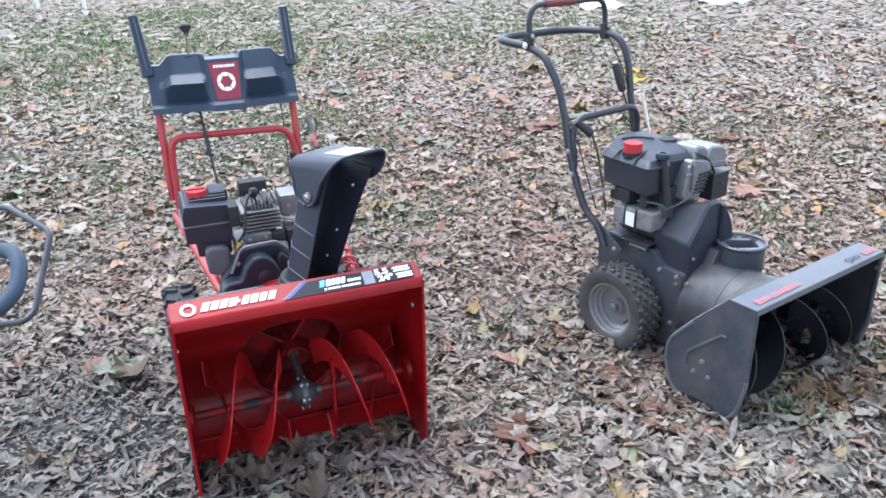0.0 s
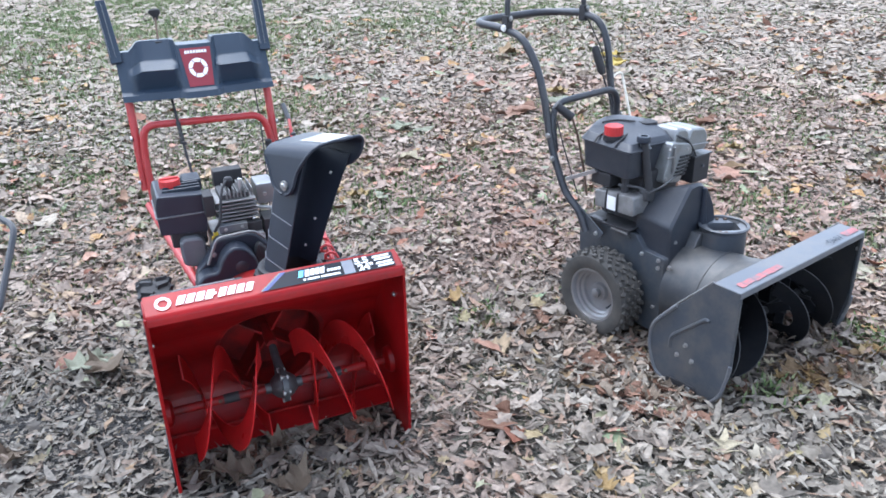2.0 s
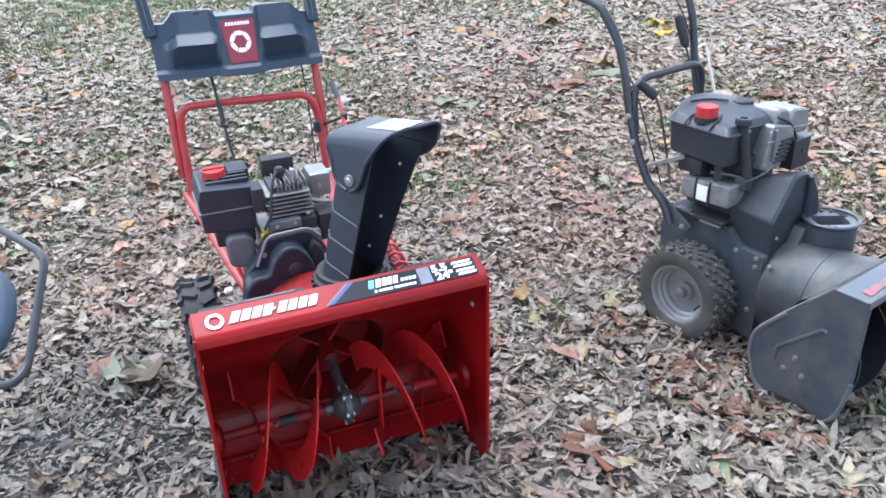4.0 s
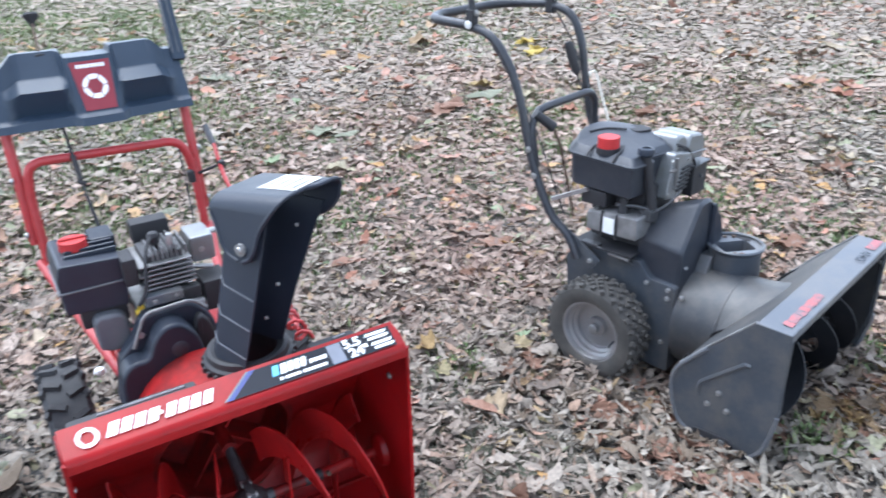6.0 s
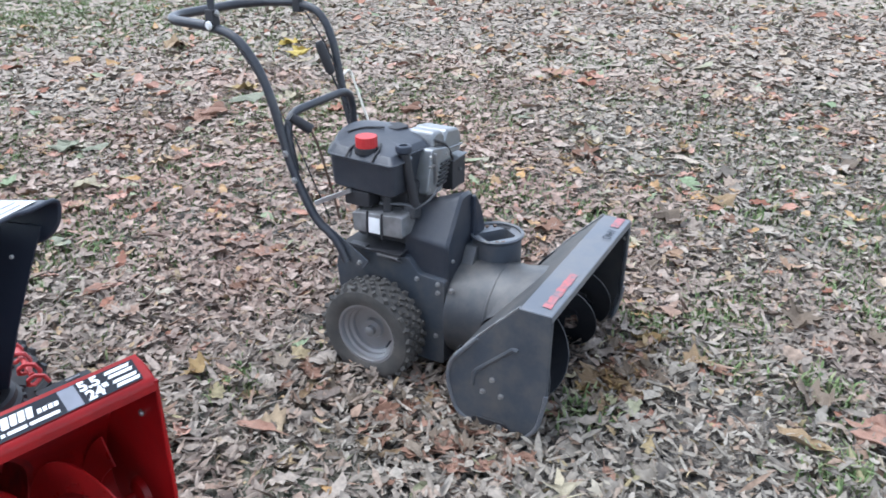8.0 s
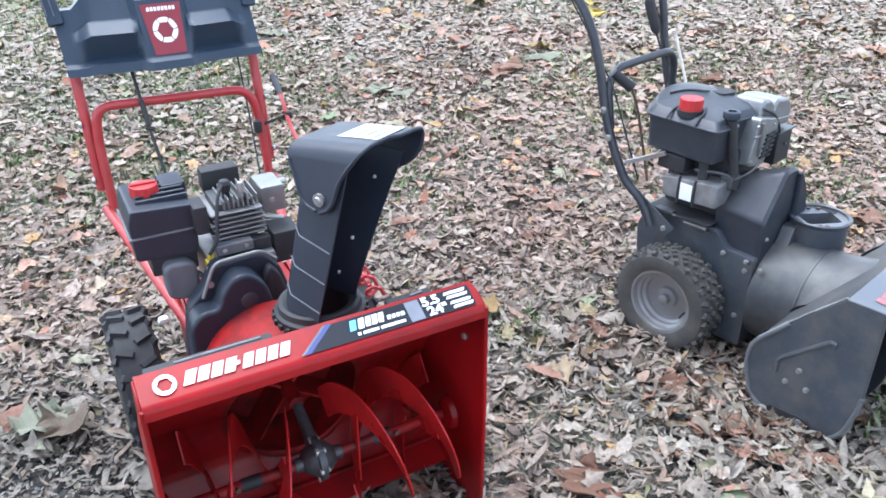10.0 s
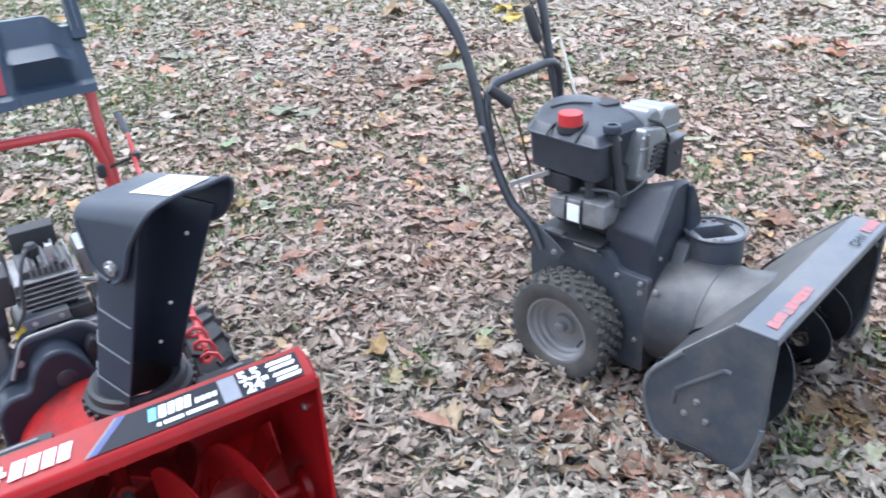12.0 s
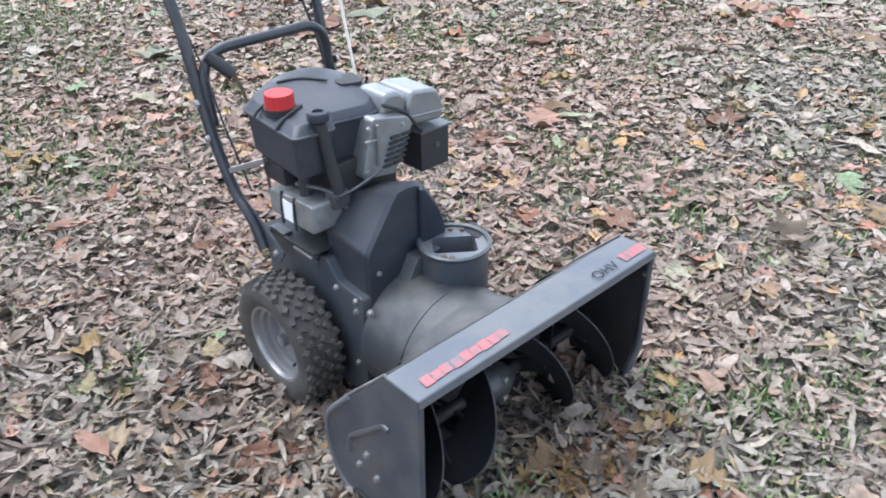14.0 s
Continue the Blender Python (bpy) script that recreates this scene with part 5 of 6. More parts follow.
    part("exhaust_stub", bm, STEEL, t)
    bm = bmesh.new()
    prism(bm, rounded([(-0.180, 0.418), (-0.150, 0.408), (-0.118, 0.410), (-0.108, 0.44), (-0.110, 0.486), (-0.125, 0.500), (-0.170, 0.502), (-0.182, 0.488)], 0.012), "y", 0.540, 0.60, 0.010, 3)
    part("carburettor_cover", bm, PALE_PLASTIC, t, "blue-grey plastic carburettor cover")
    bm = bmesh.new()
    box(bm, (-0.20, 0.57, 0.465), (-0.10, 0.66, 0.515), 0.006)
    part("carburettor", bm, DULL_BLACK, t)
    bm = bmesh.new()
    tube(bm, bent([(-0.118, 0.56, 0.47), (-0.098, 0.535, 0.455), (-0.094, 0.53, 0.40), (-0.104, 0.53, 0.36)], 0.02), 0.0055, 8)
    part("fuel_hose", bm, DULL_BLACK, t, "black rubber fuel hose")
    bm = bmesh.new()
    tube(bm, bent([(-0.112, 0.545, 0.43), (-0.10, 0.52, 0.425), (-0.09, 0.50, 0.44)], 0.01), 0.0025, 6)
    tube(bm, [(-0.090, 0.515, 0.49), (-0.102, 0.525, 0.43)], 0.006, 8)
    part("throttle_linkage", bm, ALLOY, t, "thin grey throttle linkage")
    for x, z in ((-0.052, 0.524), (-0.004, 0.526)):
        bolt(eng, (x, 0.504, z), "y", 0.004, -0.004)
    bolt(eng, (0.082, 0.569, 0.592), "y", 0.005, -0.004)
    bm = bmesh.new()
    box(bm, (-0.092, 0.525, 0.478), (-0.066, 0.545, 0.497), 0.003)
    box(bm, (-0.086, 0.53, 0.497), (-0.072, 0.54, 0.510), 0.002)
    part("oil_filler", bm, YELLOW, eng, "small yellow oil filler cap")
    bm = bmesh.new()
    tube(bm, bent([(-0.118, 0.482, 0.435), (-0.106, 0.482, 0.462), (-0.084, 0.482, 0.512), (0.022, 0.482, 0.517), (0.052, 0.482, 0.488)], 0.02), 0.0042, 8)
    part("bright_bracket", bm, ALLOY, eng, "bare metal edge of the belt cover bracket")
    # belt cover: a flange with a deep rounded lobe that steps down to one side
    bm = bmesh.new()
    prism(bm, rounded([(-0.172, 0.285), (-0.152, 0.415), (-0.114, 0.452), (-0.086, 0.505), (0.020, 0.510), (0.060, 0.470), (0.078, 0.40), (0.074, 0.285)], 0.022), "y", 0.485, 0.53, 0.008, 2)
    cover = part("belt_cover", bm, BLACK, t, "moulded black belt cover", sharp=50)
    bm = bmesh.new()
    prism(bm, rounded([(-0.168, 0.285), (-0.162, 0.398), (-0.136, 0.426), (-0.098, 0.424), (-0.082, 0.468), (-0.052, 0.495), (-0.014, 0.490), (0.014, 0.455), (0.024, 0.405), (0.026, 0.285)], [0.004, 0.022, 0.018, 0.014, 0.02, 0.03, 0.03, 0.03, 0.02, 0.004], 5), "y", 0.432, 0.492, 0.010, 3)
    part("cover_lobe", bm, BLACK, cover, sharp=50)
    bm = bmesh.new()
    prism(bm, rounded([(0.018, 0.285), (0.014, 0.46), (0.030, 0.488), (0.052, 0.462), (0.068, 0.40), (0.066, 0.285)], 0.016), "y", 0.462, 0.49, 0.008, 2)
    part("cover_block", bm, DULL_BLACK, cover, sharp=50)
    bm = bmesh.new()
    lathe(bm, [(0.001, 0.4285), (0.012, 0.4285), (0.018, 0.431), (0.020, 0.434), (0.001, 0.434)], (-0.030, 0, 0.43), "y", 20)
    part("cover_boss", bm, TANK, cover)
    bolt(cover, (-0.140, 0.484, 0.402), "y", 0.006, -0.006)
    bolt(cover, (-0.098, 0.484, 0.462), "y", 0.006, -0.006)


def red_frame(t):
    """Frame, wheels, handles and control panel."""
    bm = bmesh.new()
    prism(bm, rounded([(0.43, 0.06), (0.43, 0.335), (0.80, 0.335), (0.86, 0.25), (0.84, 0.06)], 0.02), "x", -0.135, 0.135, 0.006)
    part("frame", bm, RED, t, "red steel frame box")
    for s in (-1, 1):
        wheel(t, s * 0.272, 0.69, 0.150, 0.165, 0.105, 0.095, s, RUBBER_CLEAN, WHITE_RIM, 17, True)
        bm = bmesh.new()
        tube(bm, bent([(s * 0.235, 1.19, 0.86), (s * 0.235, 1.145, 0.66), (s * 0.235, 1.12, 0.48)], 0.03), 0.0135, 14)
        part("upper_handle", bm, RED_TUBE, t, "red painted tubular handle")
        for z in (0.66, 0.51):
            bolt(t, (s * 0.235 + s * 0.012, 1.14 - (0.66 - z) * 0.15, z), "x", 0.007, s * 0.008)
        bm = bmesh.new()
        tube(bm, [(s * 0.235, 1.10, 0.43), (s * 0.130, 0.60, 0.27)], 0.0135, 12)
        part("lower_handle", bm, RED_TUBE, t)
        bm = bmesh.new()
        prism(bm, [(0.62, 0.12), (0.60, 0.31), (0.72, 0.345), (0.80, 0.30), (0.78, 0.12)], "x", s * 0.137, s * 0.142)
        part("frame_gusset", bm, RED, t)
        # levers with flat pads above the panel
        bm = bmesh.new()
        m = Matrix.Translation((s * 0.250, 1.205, 0.925)) @ Matrix.Rotation(s * radians(5 if s < 0 else 1), 4, "Y") @ Matrix.Rotation(radians(-24), 4, "X")
        prism(bm, rounded([(-0.019, -0.02), (0.019, -0.02), (0.0165, 0.195), (-0.0165, 0.195)], 0.006), "y", -0.011, 0.011, 0.004)
        for v in bm.verts:
            v.co = m @ v.co
        lever = part("clutch_lever", bm, PANEL, t, "blue-black plastic clutch lever")
        bm = bmesh.new()
        box(bm, (-0.0165, -0.0155, 0.0), (-0.0135, -0.009, 0.185), 0.0012, m)
        box(bm, (0.0, -0.0145, 0.0), (0.003, -0.0105, 0.185), 0.0012, m)
        part("lever_edge", bm, GREY_TOP, lever)
        bm = bmesh.new()
        tube(bm, [(s * 0.235, 1.19, 0.85), (s * 0.240, 1.30, 0.900)], 0.0135, 12)
        part("grip_tube", bm, DULL_BLACK, t)
    bm = bmesh.new()
    tube(bm, bent([(-0.217, 1.095, 0.43), (-0.217, 1.125, 0.62), (-0.205, 1.125, 0.705), (0.20, 1.125, 0.695), (0.222, 1.125, 0.60), (0.222, 1.095, 0.43)], 0.075, 8), 0.0125, 14)
    part("handle_loop", bm, RED_TUBE, t, "red tubular cross loop")
    # control panel
    nx_, nz_ = 120, 50
    def bulge(x, v):
        """How far the face stands forward, across x and up the panel (0 to 1)."""
        e = lambda a, b, q: min(1, max(0, (q - a) / (b - a)))
        ax = abs(x - 0.003)
        mid = 1 - e(0.050, 0.072, ax)
        side = e(0.056, 0.076, ax) * (1 - e(0.190 - 0.03 * max(0.0, v - 0.5), 0.226, ax))
        tier = 1 - e(0.165, 0.190, ax)
        if v > 0.66:
            fall = (-0.014 - 0.020 * (v - 0.66) / 0.34) * tier - 0.012 * (1 - tier)
        elif v > 0.52:
            fall = 0.024 - 0.038 * (v - 0.52) / 0.14
        elif v > 0.17:
            fall = -0.020 + 0.044 * (v - 0.17) / 0.35
        else:
            fall = 0.010 - 0.004 * v / 0.17 - 0.026 * e(0.13, 0.17, v)
        lip = 0.012 * (1 - e(0.12, 0.17, v)) * (1 - side)
        return lip + 0.020 * mid * (1 - 0.5 * v) + side * (1 - mid) * fall + (1 - side) * (1 - mid) * (0.006 - 0.012 * v)
    bm = bmesh.new()
    front, back = [], []
    for j in range(nz_ + 1):
        v = j / nz_
        fr, br = [], []
        for i in range(nx_ + 1):
            x = -0.252 + 0.504 * i / nx_
            ax = abs(x)
            crown = 0.150 + (0.030 if 0.060 < abs(x - 0.003) < 0.20 else 0.014 if abs(x - 0.003) <= 0.060 else 0.0)
            e2 = min(1, max(0, (abs(x - 0.003) - 0.18) / 0.03))
            if 0.18 < abs(x - 0.003) < 0.21:
                crown = 0.150 + 0.030 * (1 - e2)
            z = 0.790 + 0.008 * (1 - (x / 0.252) ** 2) * 0 + v * crown
            y0 = 1.108 + 0.030 * (x / 0.252) ** 2 + 0.075 * v
            fr.append(bm.verts.new((x, y0 - bulge(x, v), z)))
            br.append(bm.verts.new((x * 0.99, 1.20 + 0.06 * v, z - 0.002)))
        front.append(fr)
        back.append(br)
    for g, flip in ((front, 1), (back, -1)):
        for a, b in zip(g, g[1:]):
            for i in range(nx_):
                bm.faces.new((a[i], a[i + 1], b[i + 1], b[i])[::flip])
    for i in range(nx_):
        bm.faces.new((front[0][i], back[0][i], back[0][i + 1], front[0][i + 1]))
        bm.faces.new((front[-1][i], front[-1][i + 1], back[-1][i + 1], back[-1][i]))
    for j in range(nz_):
        for i in (0, nx_):
            bm.faces.new((front[j][i], front[j + 1][i], back[j + 1][i], back[j][i]))
    panel = part("control_panel", bm, PANEL, t, "blue-black moulded plastic control panel", sharp=32)
    def face(u, v, d=0.0):
        return (u, 1.108 + 0.075 * v - 0.020 * (1 - 0.5 * v) - 0.0015 - d, 0.790 + v * 0.164)
    bm = bmesh.new()
    q = [face(-0.034, 0.20), face(0.046, 0.20), face(0.056, 0.93), face(-0.046, 0.93)]
    bm.faces.new([bm.verts.new(p) for p in q])
    badge = part("badge", bm, BADGE, panel, "red badge with a white six-sided ring")
    bm = bmesh.new()
    for k in (k for k in range(72) if k % 12):
        a, b = 2 * math.pi * k / 72, 2 * math.pi * (k + 1) / 72
        hexa = lambda w: 0.0200 / math.cos((w % (math.pi / 3)) - math.pi / 6) * 0.92
        q = [face(0.005 + r * math.cos(w), 0.55 + r * math.sin(w) / 0.172, 0.001) for w, r in ((a, 0.0315), (b, 0.0315), (b, hexa(b)), (a, hexa(a)))]
        bm.faces.new([bm.verts.new(p) for p in q])
    for i in range(8):
        u = -0.031 + 0.0093 * i
        bm.faces.new([bm.verts.new(p) for p in (face(u, 0.83, 0.001), face(u + 0.007, 0.83, 0.001), face(u + 0.0075, 0.885, 0.001), face(u + 0.0005, 0.885, 0.001))])
    part("badge_ring", bm, WHITE, panel, "white ring and small white bars")
    bm = bmesh.new()
    tube(bm, [(-0.104, 1.235, 0.955), (-0.096, 1.31, 1.035)], 0.0035, 8)
    gear_lever = part("gear_lever", bm, RUST, t, "thin gear lever with a black knob")
    bm = bmesh.new()
    m = Matrix.Translation((-0.095, 1.318, 1.045)) @ Matrix.Rotation(radians(-20), 4, "X")
    lathe(bm, [(0.001, -0.022), (0.007, -0.022), (0.009, -0.012), (0.019, 0.002), (0.021, 0.008), (0.017, 0.014), (0.001, 0.017)], (0, 0, 0), "z", 18)
    for v in bm.verts:
        v.co = m @ v.co
    part("knob", bm, DULL_BLACK, gear_lever, "black knob")
    bm = bmesh.new()
    box(bm, (-0.116, 1.215, 0.950), (-0.092, 1.245, 0.966), 0.003)
    part("lever_slot", bm, DULL_BLACK, gear_lever)
    # shift rod and cables
    bm = bmesh.new()
    tube(bm, [(-0.098, 1.16, 0.80), (-0.088, 1.05, 0.62), (-0.060, 0.86, 0.32)], 0.0045, 8)
    rod = part("shift_rod", bm, DULL_BLACK, t, "thin dark shift rod")
    bm = bmesh.new()
    tube(bm, [(-0.093, 1.105, 0.710), (-0.090, 1.07, 0.652)], 0.0075, 8)
    tube(bm, [(-0.100, 1.066, 0.648), (-0.078, 1.062, 0.642)], 0.006, 8)
    part("rod_joint", bm, DULL_BLACK, rod)
    for s in (1,):
        bm = bmesh.new()
        tube(bm, bent([(s * 0.19, 1.17, 0.80), (s * 0.19, 1.12, 0.66), (s * 0.16, 0.95, 0.45), (s * 0.12, 0.80, 0.30)], 0.08), 0.0022, 6)
        part("clutch_cable", bm, DULL_BLACK, t)
    bm = bmesh.new()
    box(bm, (0.192, 1.075, 0.575), (0.214, 1.10, 0.612), 0.006, None)
    part("cable_clamp", bm, DULL_BLACK, t)
    bm = bmesh.new()
    lathe(bm, [(0.001, -0.006), (0.014, -0.006), (0.016, 0.0), (0.012, 0.008), (0.001, 0.010)], (-0.175, 0.85, 0.19), "z", 12)
    part("white_cap", bm, WHITE, t, "small white cap")


red = thing("snow_blower", RED_AT, "red snow blower with black chute and dark panel on leaves", "snow blower", "snow blowers on the leaves")
red_bucket(red)
red_chute(red)
red_engine(red)
red_frame(red)


# ---- the charcoal machine ----


def grey_bucket(t):
    hw = 0.340
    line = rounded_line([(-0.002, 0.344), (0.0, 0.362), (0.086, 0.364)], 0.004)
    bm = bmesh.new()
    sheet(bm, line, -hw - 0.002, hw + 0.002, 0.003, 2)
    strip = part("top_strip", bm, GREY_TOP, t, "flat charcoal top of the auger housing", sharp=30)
    bm = bmesh.new()
    sheet(bm, rounded_line([(0.086, 0.3635), (0.20, 0.250), (0.284, 0.155), (0.290, 0.07), (0.25, 0.0), (0.19, -0.035)], 0.05), -hw, hw, 0.003, 2)
    shell = part("auger_housing", bm, DUSTY, t, "dusty charcoal steel auger housing", sharp=28)
    # added inner sheet; its black stands for the shade inside the housing
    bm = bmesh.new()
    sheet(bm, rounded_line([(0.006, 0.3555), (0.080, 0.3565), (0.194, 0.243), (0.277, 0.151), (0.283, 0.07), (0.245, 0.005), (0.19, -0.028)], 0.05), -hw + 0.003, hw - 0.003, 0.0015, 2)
    part("inner_lining", bm, SHADE_GRIME, shell, "inside of the housing, darkened as shade", sharp=28)
    side = rounded([(0.0, 0.362), (0.086, 0.364), (0.20, 0.245), (0.285, 0.147), (0.290, 0.08), (0.262, -0.01), (0.19, -0.042), (0.07, -0.045), (0.022, 0.003), (0.0, 0.11)], [0.002, 0.004, 0.03, 0.03, 0.03, 0.03, 0.03, 0.03, 0.03, 0.03], 4)
    inner = rounded([(0.012, 0.345), (0.080, 0.350), (0.192, 0.240), (0.272, 0.148), (0.276, 0.085), (0.25, 0.0), (0.18, -0.030), (0.08, -0.03), (0.034, 0.012), (0.012, 0.12)], 0.02, 3)
    for s in (-1, 1):
        bm = bmesh.new()
        prism(bm, side, "x", s * hw, s * (hw + 0.005), 0.0015, 1)
        plate = part("side_plate", bm, GREY, t, "charcoal side plate with pressed ridges", sharp=28)
        # added face on the plate's inside, dark in place of shade
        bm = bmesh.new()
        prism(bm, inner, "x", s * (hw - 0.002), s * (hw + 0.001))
        part("inner_face", bm, SHADE_GRIME, plate, "inner face darkened as shade")
        # rim in the lighter enamel, as a painted highlight on scuffed edges
        bm = bmesh.new()
        tube(bm, [(s * (hw + 0.005), *p) for p in side[12:-1]], 0.006, 8)
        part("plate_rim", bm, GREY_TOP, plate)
        bm = bmesh.new()
        tube(bm, bent([(s * (hw + 0.002), 0.088, 0.3655), (s * (hw + 0.002), 0.202, 0.249), (s * (hw + 0.002), 0.270, 0.170)], 0.03), 0.0034, 8)
        part("worn_edge", bm, ALLOY, plate, "pale scuffed metal edge")
        bm = bmesh.new()
        x = s * (hw + 0.004)
        tube(bm, bent([(x, 0.212, 0.095), (x, 0.211, 0.135), (x, 0.098, 0.240), (x, 0.084, 0.238)], 0.025), [0.0065] * 16, 8)
        part("pressed_ridge", bm, GREY, plate)
        for y, z in ((0.154, 0.127), (0.181, 0.082), (0.127, 0.082)):
            bolt(plate, (s * (hw + 0.005), y, z), "x", 0.006, s * 0.008)
        for y, z in ((0.186, -0.030), (0.126, -0.016)):
            bolt(plate, (s * (hw + 0.005), y, z), "x", 0.009, s * 0.010)
        bm = bmesh.new()
        prism(bm, rounded([(0.10, 0.0), (0.215, -0.005), (0.20, -0.062), (0.085, -0.066)], 0.02), "x", s * (hw + 0.006), s * (hw + 0.011), 0.001, 1)
        part("skid_shoe", bm, DULL_BLACK, plate)
        bm = bmesh.new()
        tube(bm, [(s * (hw - 0.002), 0.002, 0.345), (s * (hw - 0.002), 0.004, 0.10), (s * (hw - 0.004), 0.026, 0.006)], 0.006, 8)
        part("front_flange", bm, GREY, plate)
    # screw with notched blades
    bm = bmesh.new()
    tube(bm, [(-hw, 0.154, 0.100), (hw, 0.154, 0.100)], 0.014, 14)
    part("auger_shaft", bm, SHADE_GRIME, t)
    for s, a0 in ((-1, 1.3), (1, 1.9)):
        for k in (0, 1):
            bm = bmesh.new()
            line = [(s * (0.055 + 0.26 * i / 40), 0.154 + 0.1405 * math.cos(a0 + math.pi * k + 1.8 * math.pi * i / 40), 0.100 + 0.1405 * math.sin(a0 + math.pi * k + 1.8 * math.pi * i / 40)) for i in range(41)]
            tube(bm, line, 0.0016, 6)
            edge = bm
            bm = bmesh.new()
            flight(bm, s * 0.055, s * 0.315, a0 + math.pi * k, 0.9, 0.045 if s < 0 else 0.082, 0.140, 0.154, 0.100, 44, 0.002)
            for q in (0.12, 0.5, 0.88):
                a = a0 + math.pi * k + 0.9 * 2 * math.pi * q
                box(bm, (-0.003, -0.016, 0.0), (0.003, 0.016, 0.09), 0.0, Matrix.Translation((s * (0.055 + 0.26 * q), 0.154, 0.100)) @ Matrix.Rotation(a - math.pi / 2, 4, "X"))
            screw = part("auger_blade", bm, SHADE_BLACK, t, "shade-black spiral auger blade with lit steel edge", sharp=40)
            part("blade_edge", edge, LIT_EDGE, screw, "lit steel edge")
    for x in (-0.27, -0.12, 0.12, 0.27):
        bm = bmesh.new()
        box(bm, (x - 0.004, 0.100, 0.094), (x + 0.004, 0.208, 0.106), 0.002)
        part("auger_arm", bm, SHADE_GRIME, t)
    for s in (-1, 1):
        bolt(t, (s * 0.338, 0.010, 0.300), "x", 0.005, -s * 0.006)
    bm = bmesh.new()
    lathe(bm, [(0.001, -0.045), (0.028, -0.045), (0.042, -0.02), (0.042, 0.02), (0.028, 0.045), (0.001, 0.045)], (0, 0.154, 0.100), "x", 18)
    tube(bm, [(0, 0.17, 0.11), (0, 0.29, 0.14)], [0.028, 0.018], 12)
    gear = part("gearbox", bm, GEAR, t, "grimy cast gearbox")
    for k in range(5):
        a = 2 * math.pi * k / 5
        bolt(gear, (0.0, 0.154 + 0.043 * math.cos(a), 0.100 + 0.043 * math.sin(a)), "x", 0.006, 0.012)
    # drum, flaring into the housing
    bm = bmesh.new()
    lathe(bm, [(0.172, 0.19), (0.176, 0.19), (0.159, 0.268), (0.158, 0.270), (0.157, 0.272), (0.157, 0.398), (0.149, 0.400), (0.149, 0.27)], (-0.01, 0, 0.135), "y", 40, closed=True)
    for v in bm.verts:
        if v.co.y < 0.269:
            v.co.y = min(0.267, max(0.084, 0.080 + 0.955 * (0.3635 - v.co.z)))
    drum = part("impeller_drum", bm, DUSTY, t, "dusty charcoal impeller drum", sharp=30)
    bm = bmesh.new()
    lathe(bm, [(0.001, 0.397), (0.155, 0.397), (0.155, 0.403), (0.001, 0.403)], (-0.01, 0, 0.135), "y", 40)
    part("drum_back", bm, GREY, drum)
    bm = bmesh.new()
    lathe(bm, [(0.1565, 0.266), (0.160, 0.268), (0.160, 0.273), (0.1565, 0.275)], (-0.01, 0, 0.135), "y", 40, closed=True)
    part("drum_seam", bm, DUSTY, drum)
    bm = bmesh.new()
    for k in range(4):
        m = Matrix.Translation((-0.01, 0.31, 0.135)) @ Matrix.Rotation(radians(20 + 90 * k), 4, "Y")
        box(bm, (0.02, -0.03, -0.003), (0.135, 0.03, 0.003), 0.001, m)
    part("impeller", bm, DULL_BLACK, drum)
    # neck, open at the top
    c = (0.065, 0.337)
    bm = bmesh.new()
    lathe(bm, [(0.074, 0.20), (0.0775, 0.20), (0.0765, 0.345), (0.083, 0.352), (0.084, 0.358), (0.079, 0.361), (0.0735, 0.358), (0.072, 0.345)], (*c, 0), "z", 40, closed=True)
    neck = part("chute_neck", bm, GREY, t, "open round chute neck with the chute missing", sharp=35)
    bm = bmesh.new()
    ring = [(0.074 * math.cos(a), 0.074 * math.sin(a)) for a in (2 * math.pi * k / 32 for k in range(32))]
    hole = []
    for x, y in ring:
        m_ = max(abs(x * 0.79 - y * 0.62) / 0.050, abs(x * 0.62 + y * 0.79) / 0.034)
        hole.append((x / max(m_, 1.0), y / max(m_, 1.0)) if m_ > 1 else (x * 0.97, y * 0.97))
    lo = [[bm.verts.new((c[0] + x, c[1] + y, z)) for x, y in q] for q, z in ((ring, 0.352), (hole, 0.349), (hole, 0.25))]
    for a, b in zip(lo, lo[1:]):
        for k in range(32):
            bm.faces.new((a[k], a[(k + 1) % 32], b[(k + 1) % 32], b[k]))
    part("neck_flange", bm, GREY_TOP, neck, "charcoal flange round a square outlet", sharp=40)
    # dark disc across the outlet, standing for the shade inside the neck
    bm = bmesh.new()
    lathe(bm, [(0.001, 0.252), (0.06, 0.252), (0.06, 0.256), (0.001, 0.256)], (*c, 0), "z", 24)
    part("outlet_shade_plate", bm, DULL_BLACK, neck)
    for a in (205, 222, 30, 55):
        bm = bmesh.new()
        p = (c[0] + 0.062 * math.cos(radians(a)), c[1] + 0.062 * math.sin(radians(a)))
        lathe(bm, [(0.001, 0.3505), (0.006, 0.3505), (0.006, 0.3555), (0.001, 0.3555)], (*p, 0), "z", 10)
        part("flange_bolt", bm, RUST, neck)
    bm = bmesh.new()
    box(bm, (c[0] + 0.055, c[1] - 0.02, 0.335), (c[0] + 0.10, c[1] + 0.045, 0.352), 0.003, None)
    part("turning_bracket", bm, DULL_BLACK, neck)
    bm = bmesh.new()
    prism(bm, [(-0.085, 0.22), (-0.02, 0.335), (0.05, 0.335), (0.05, 0.22)], "y", 0.365, 0.403, 0.004)
    part("neck_shoulder", bm, GREY, t)
    # print on the strip
    def top(u, y):
        return (u, y, 0.3642 + 0.0232 * y)
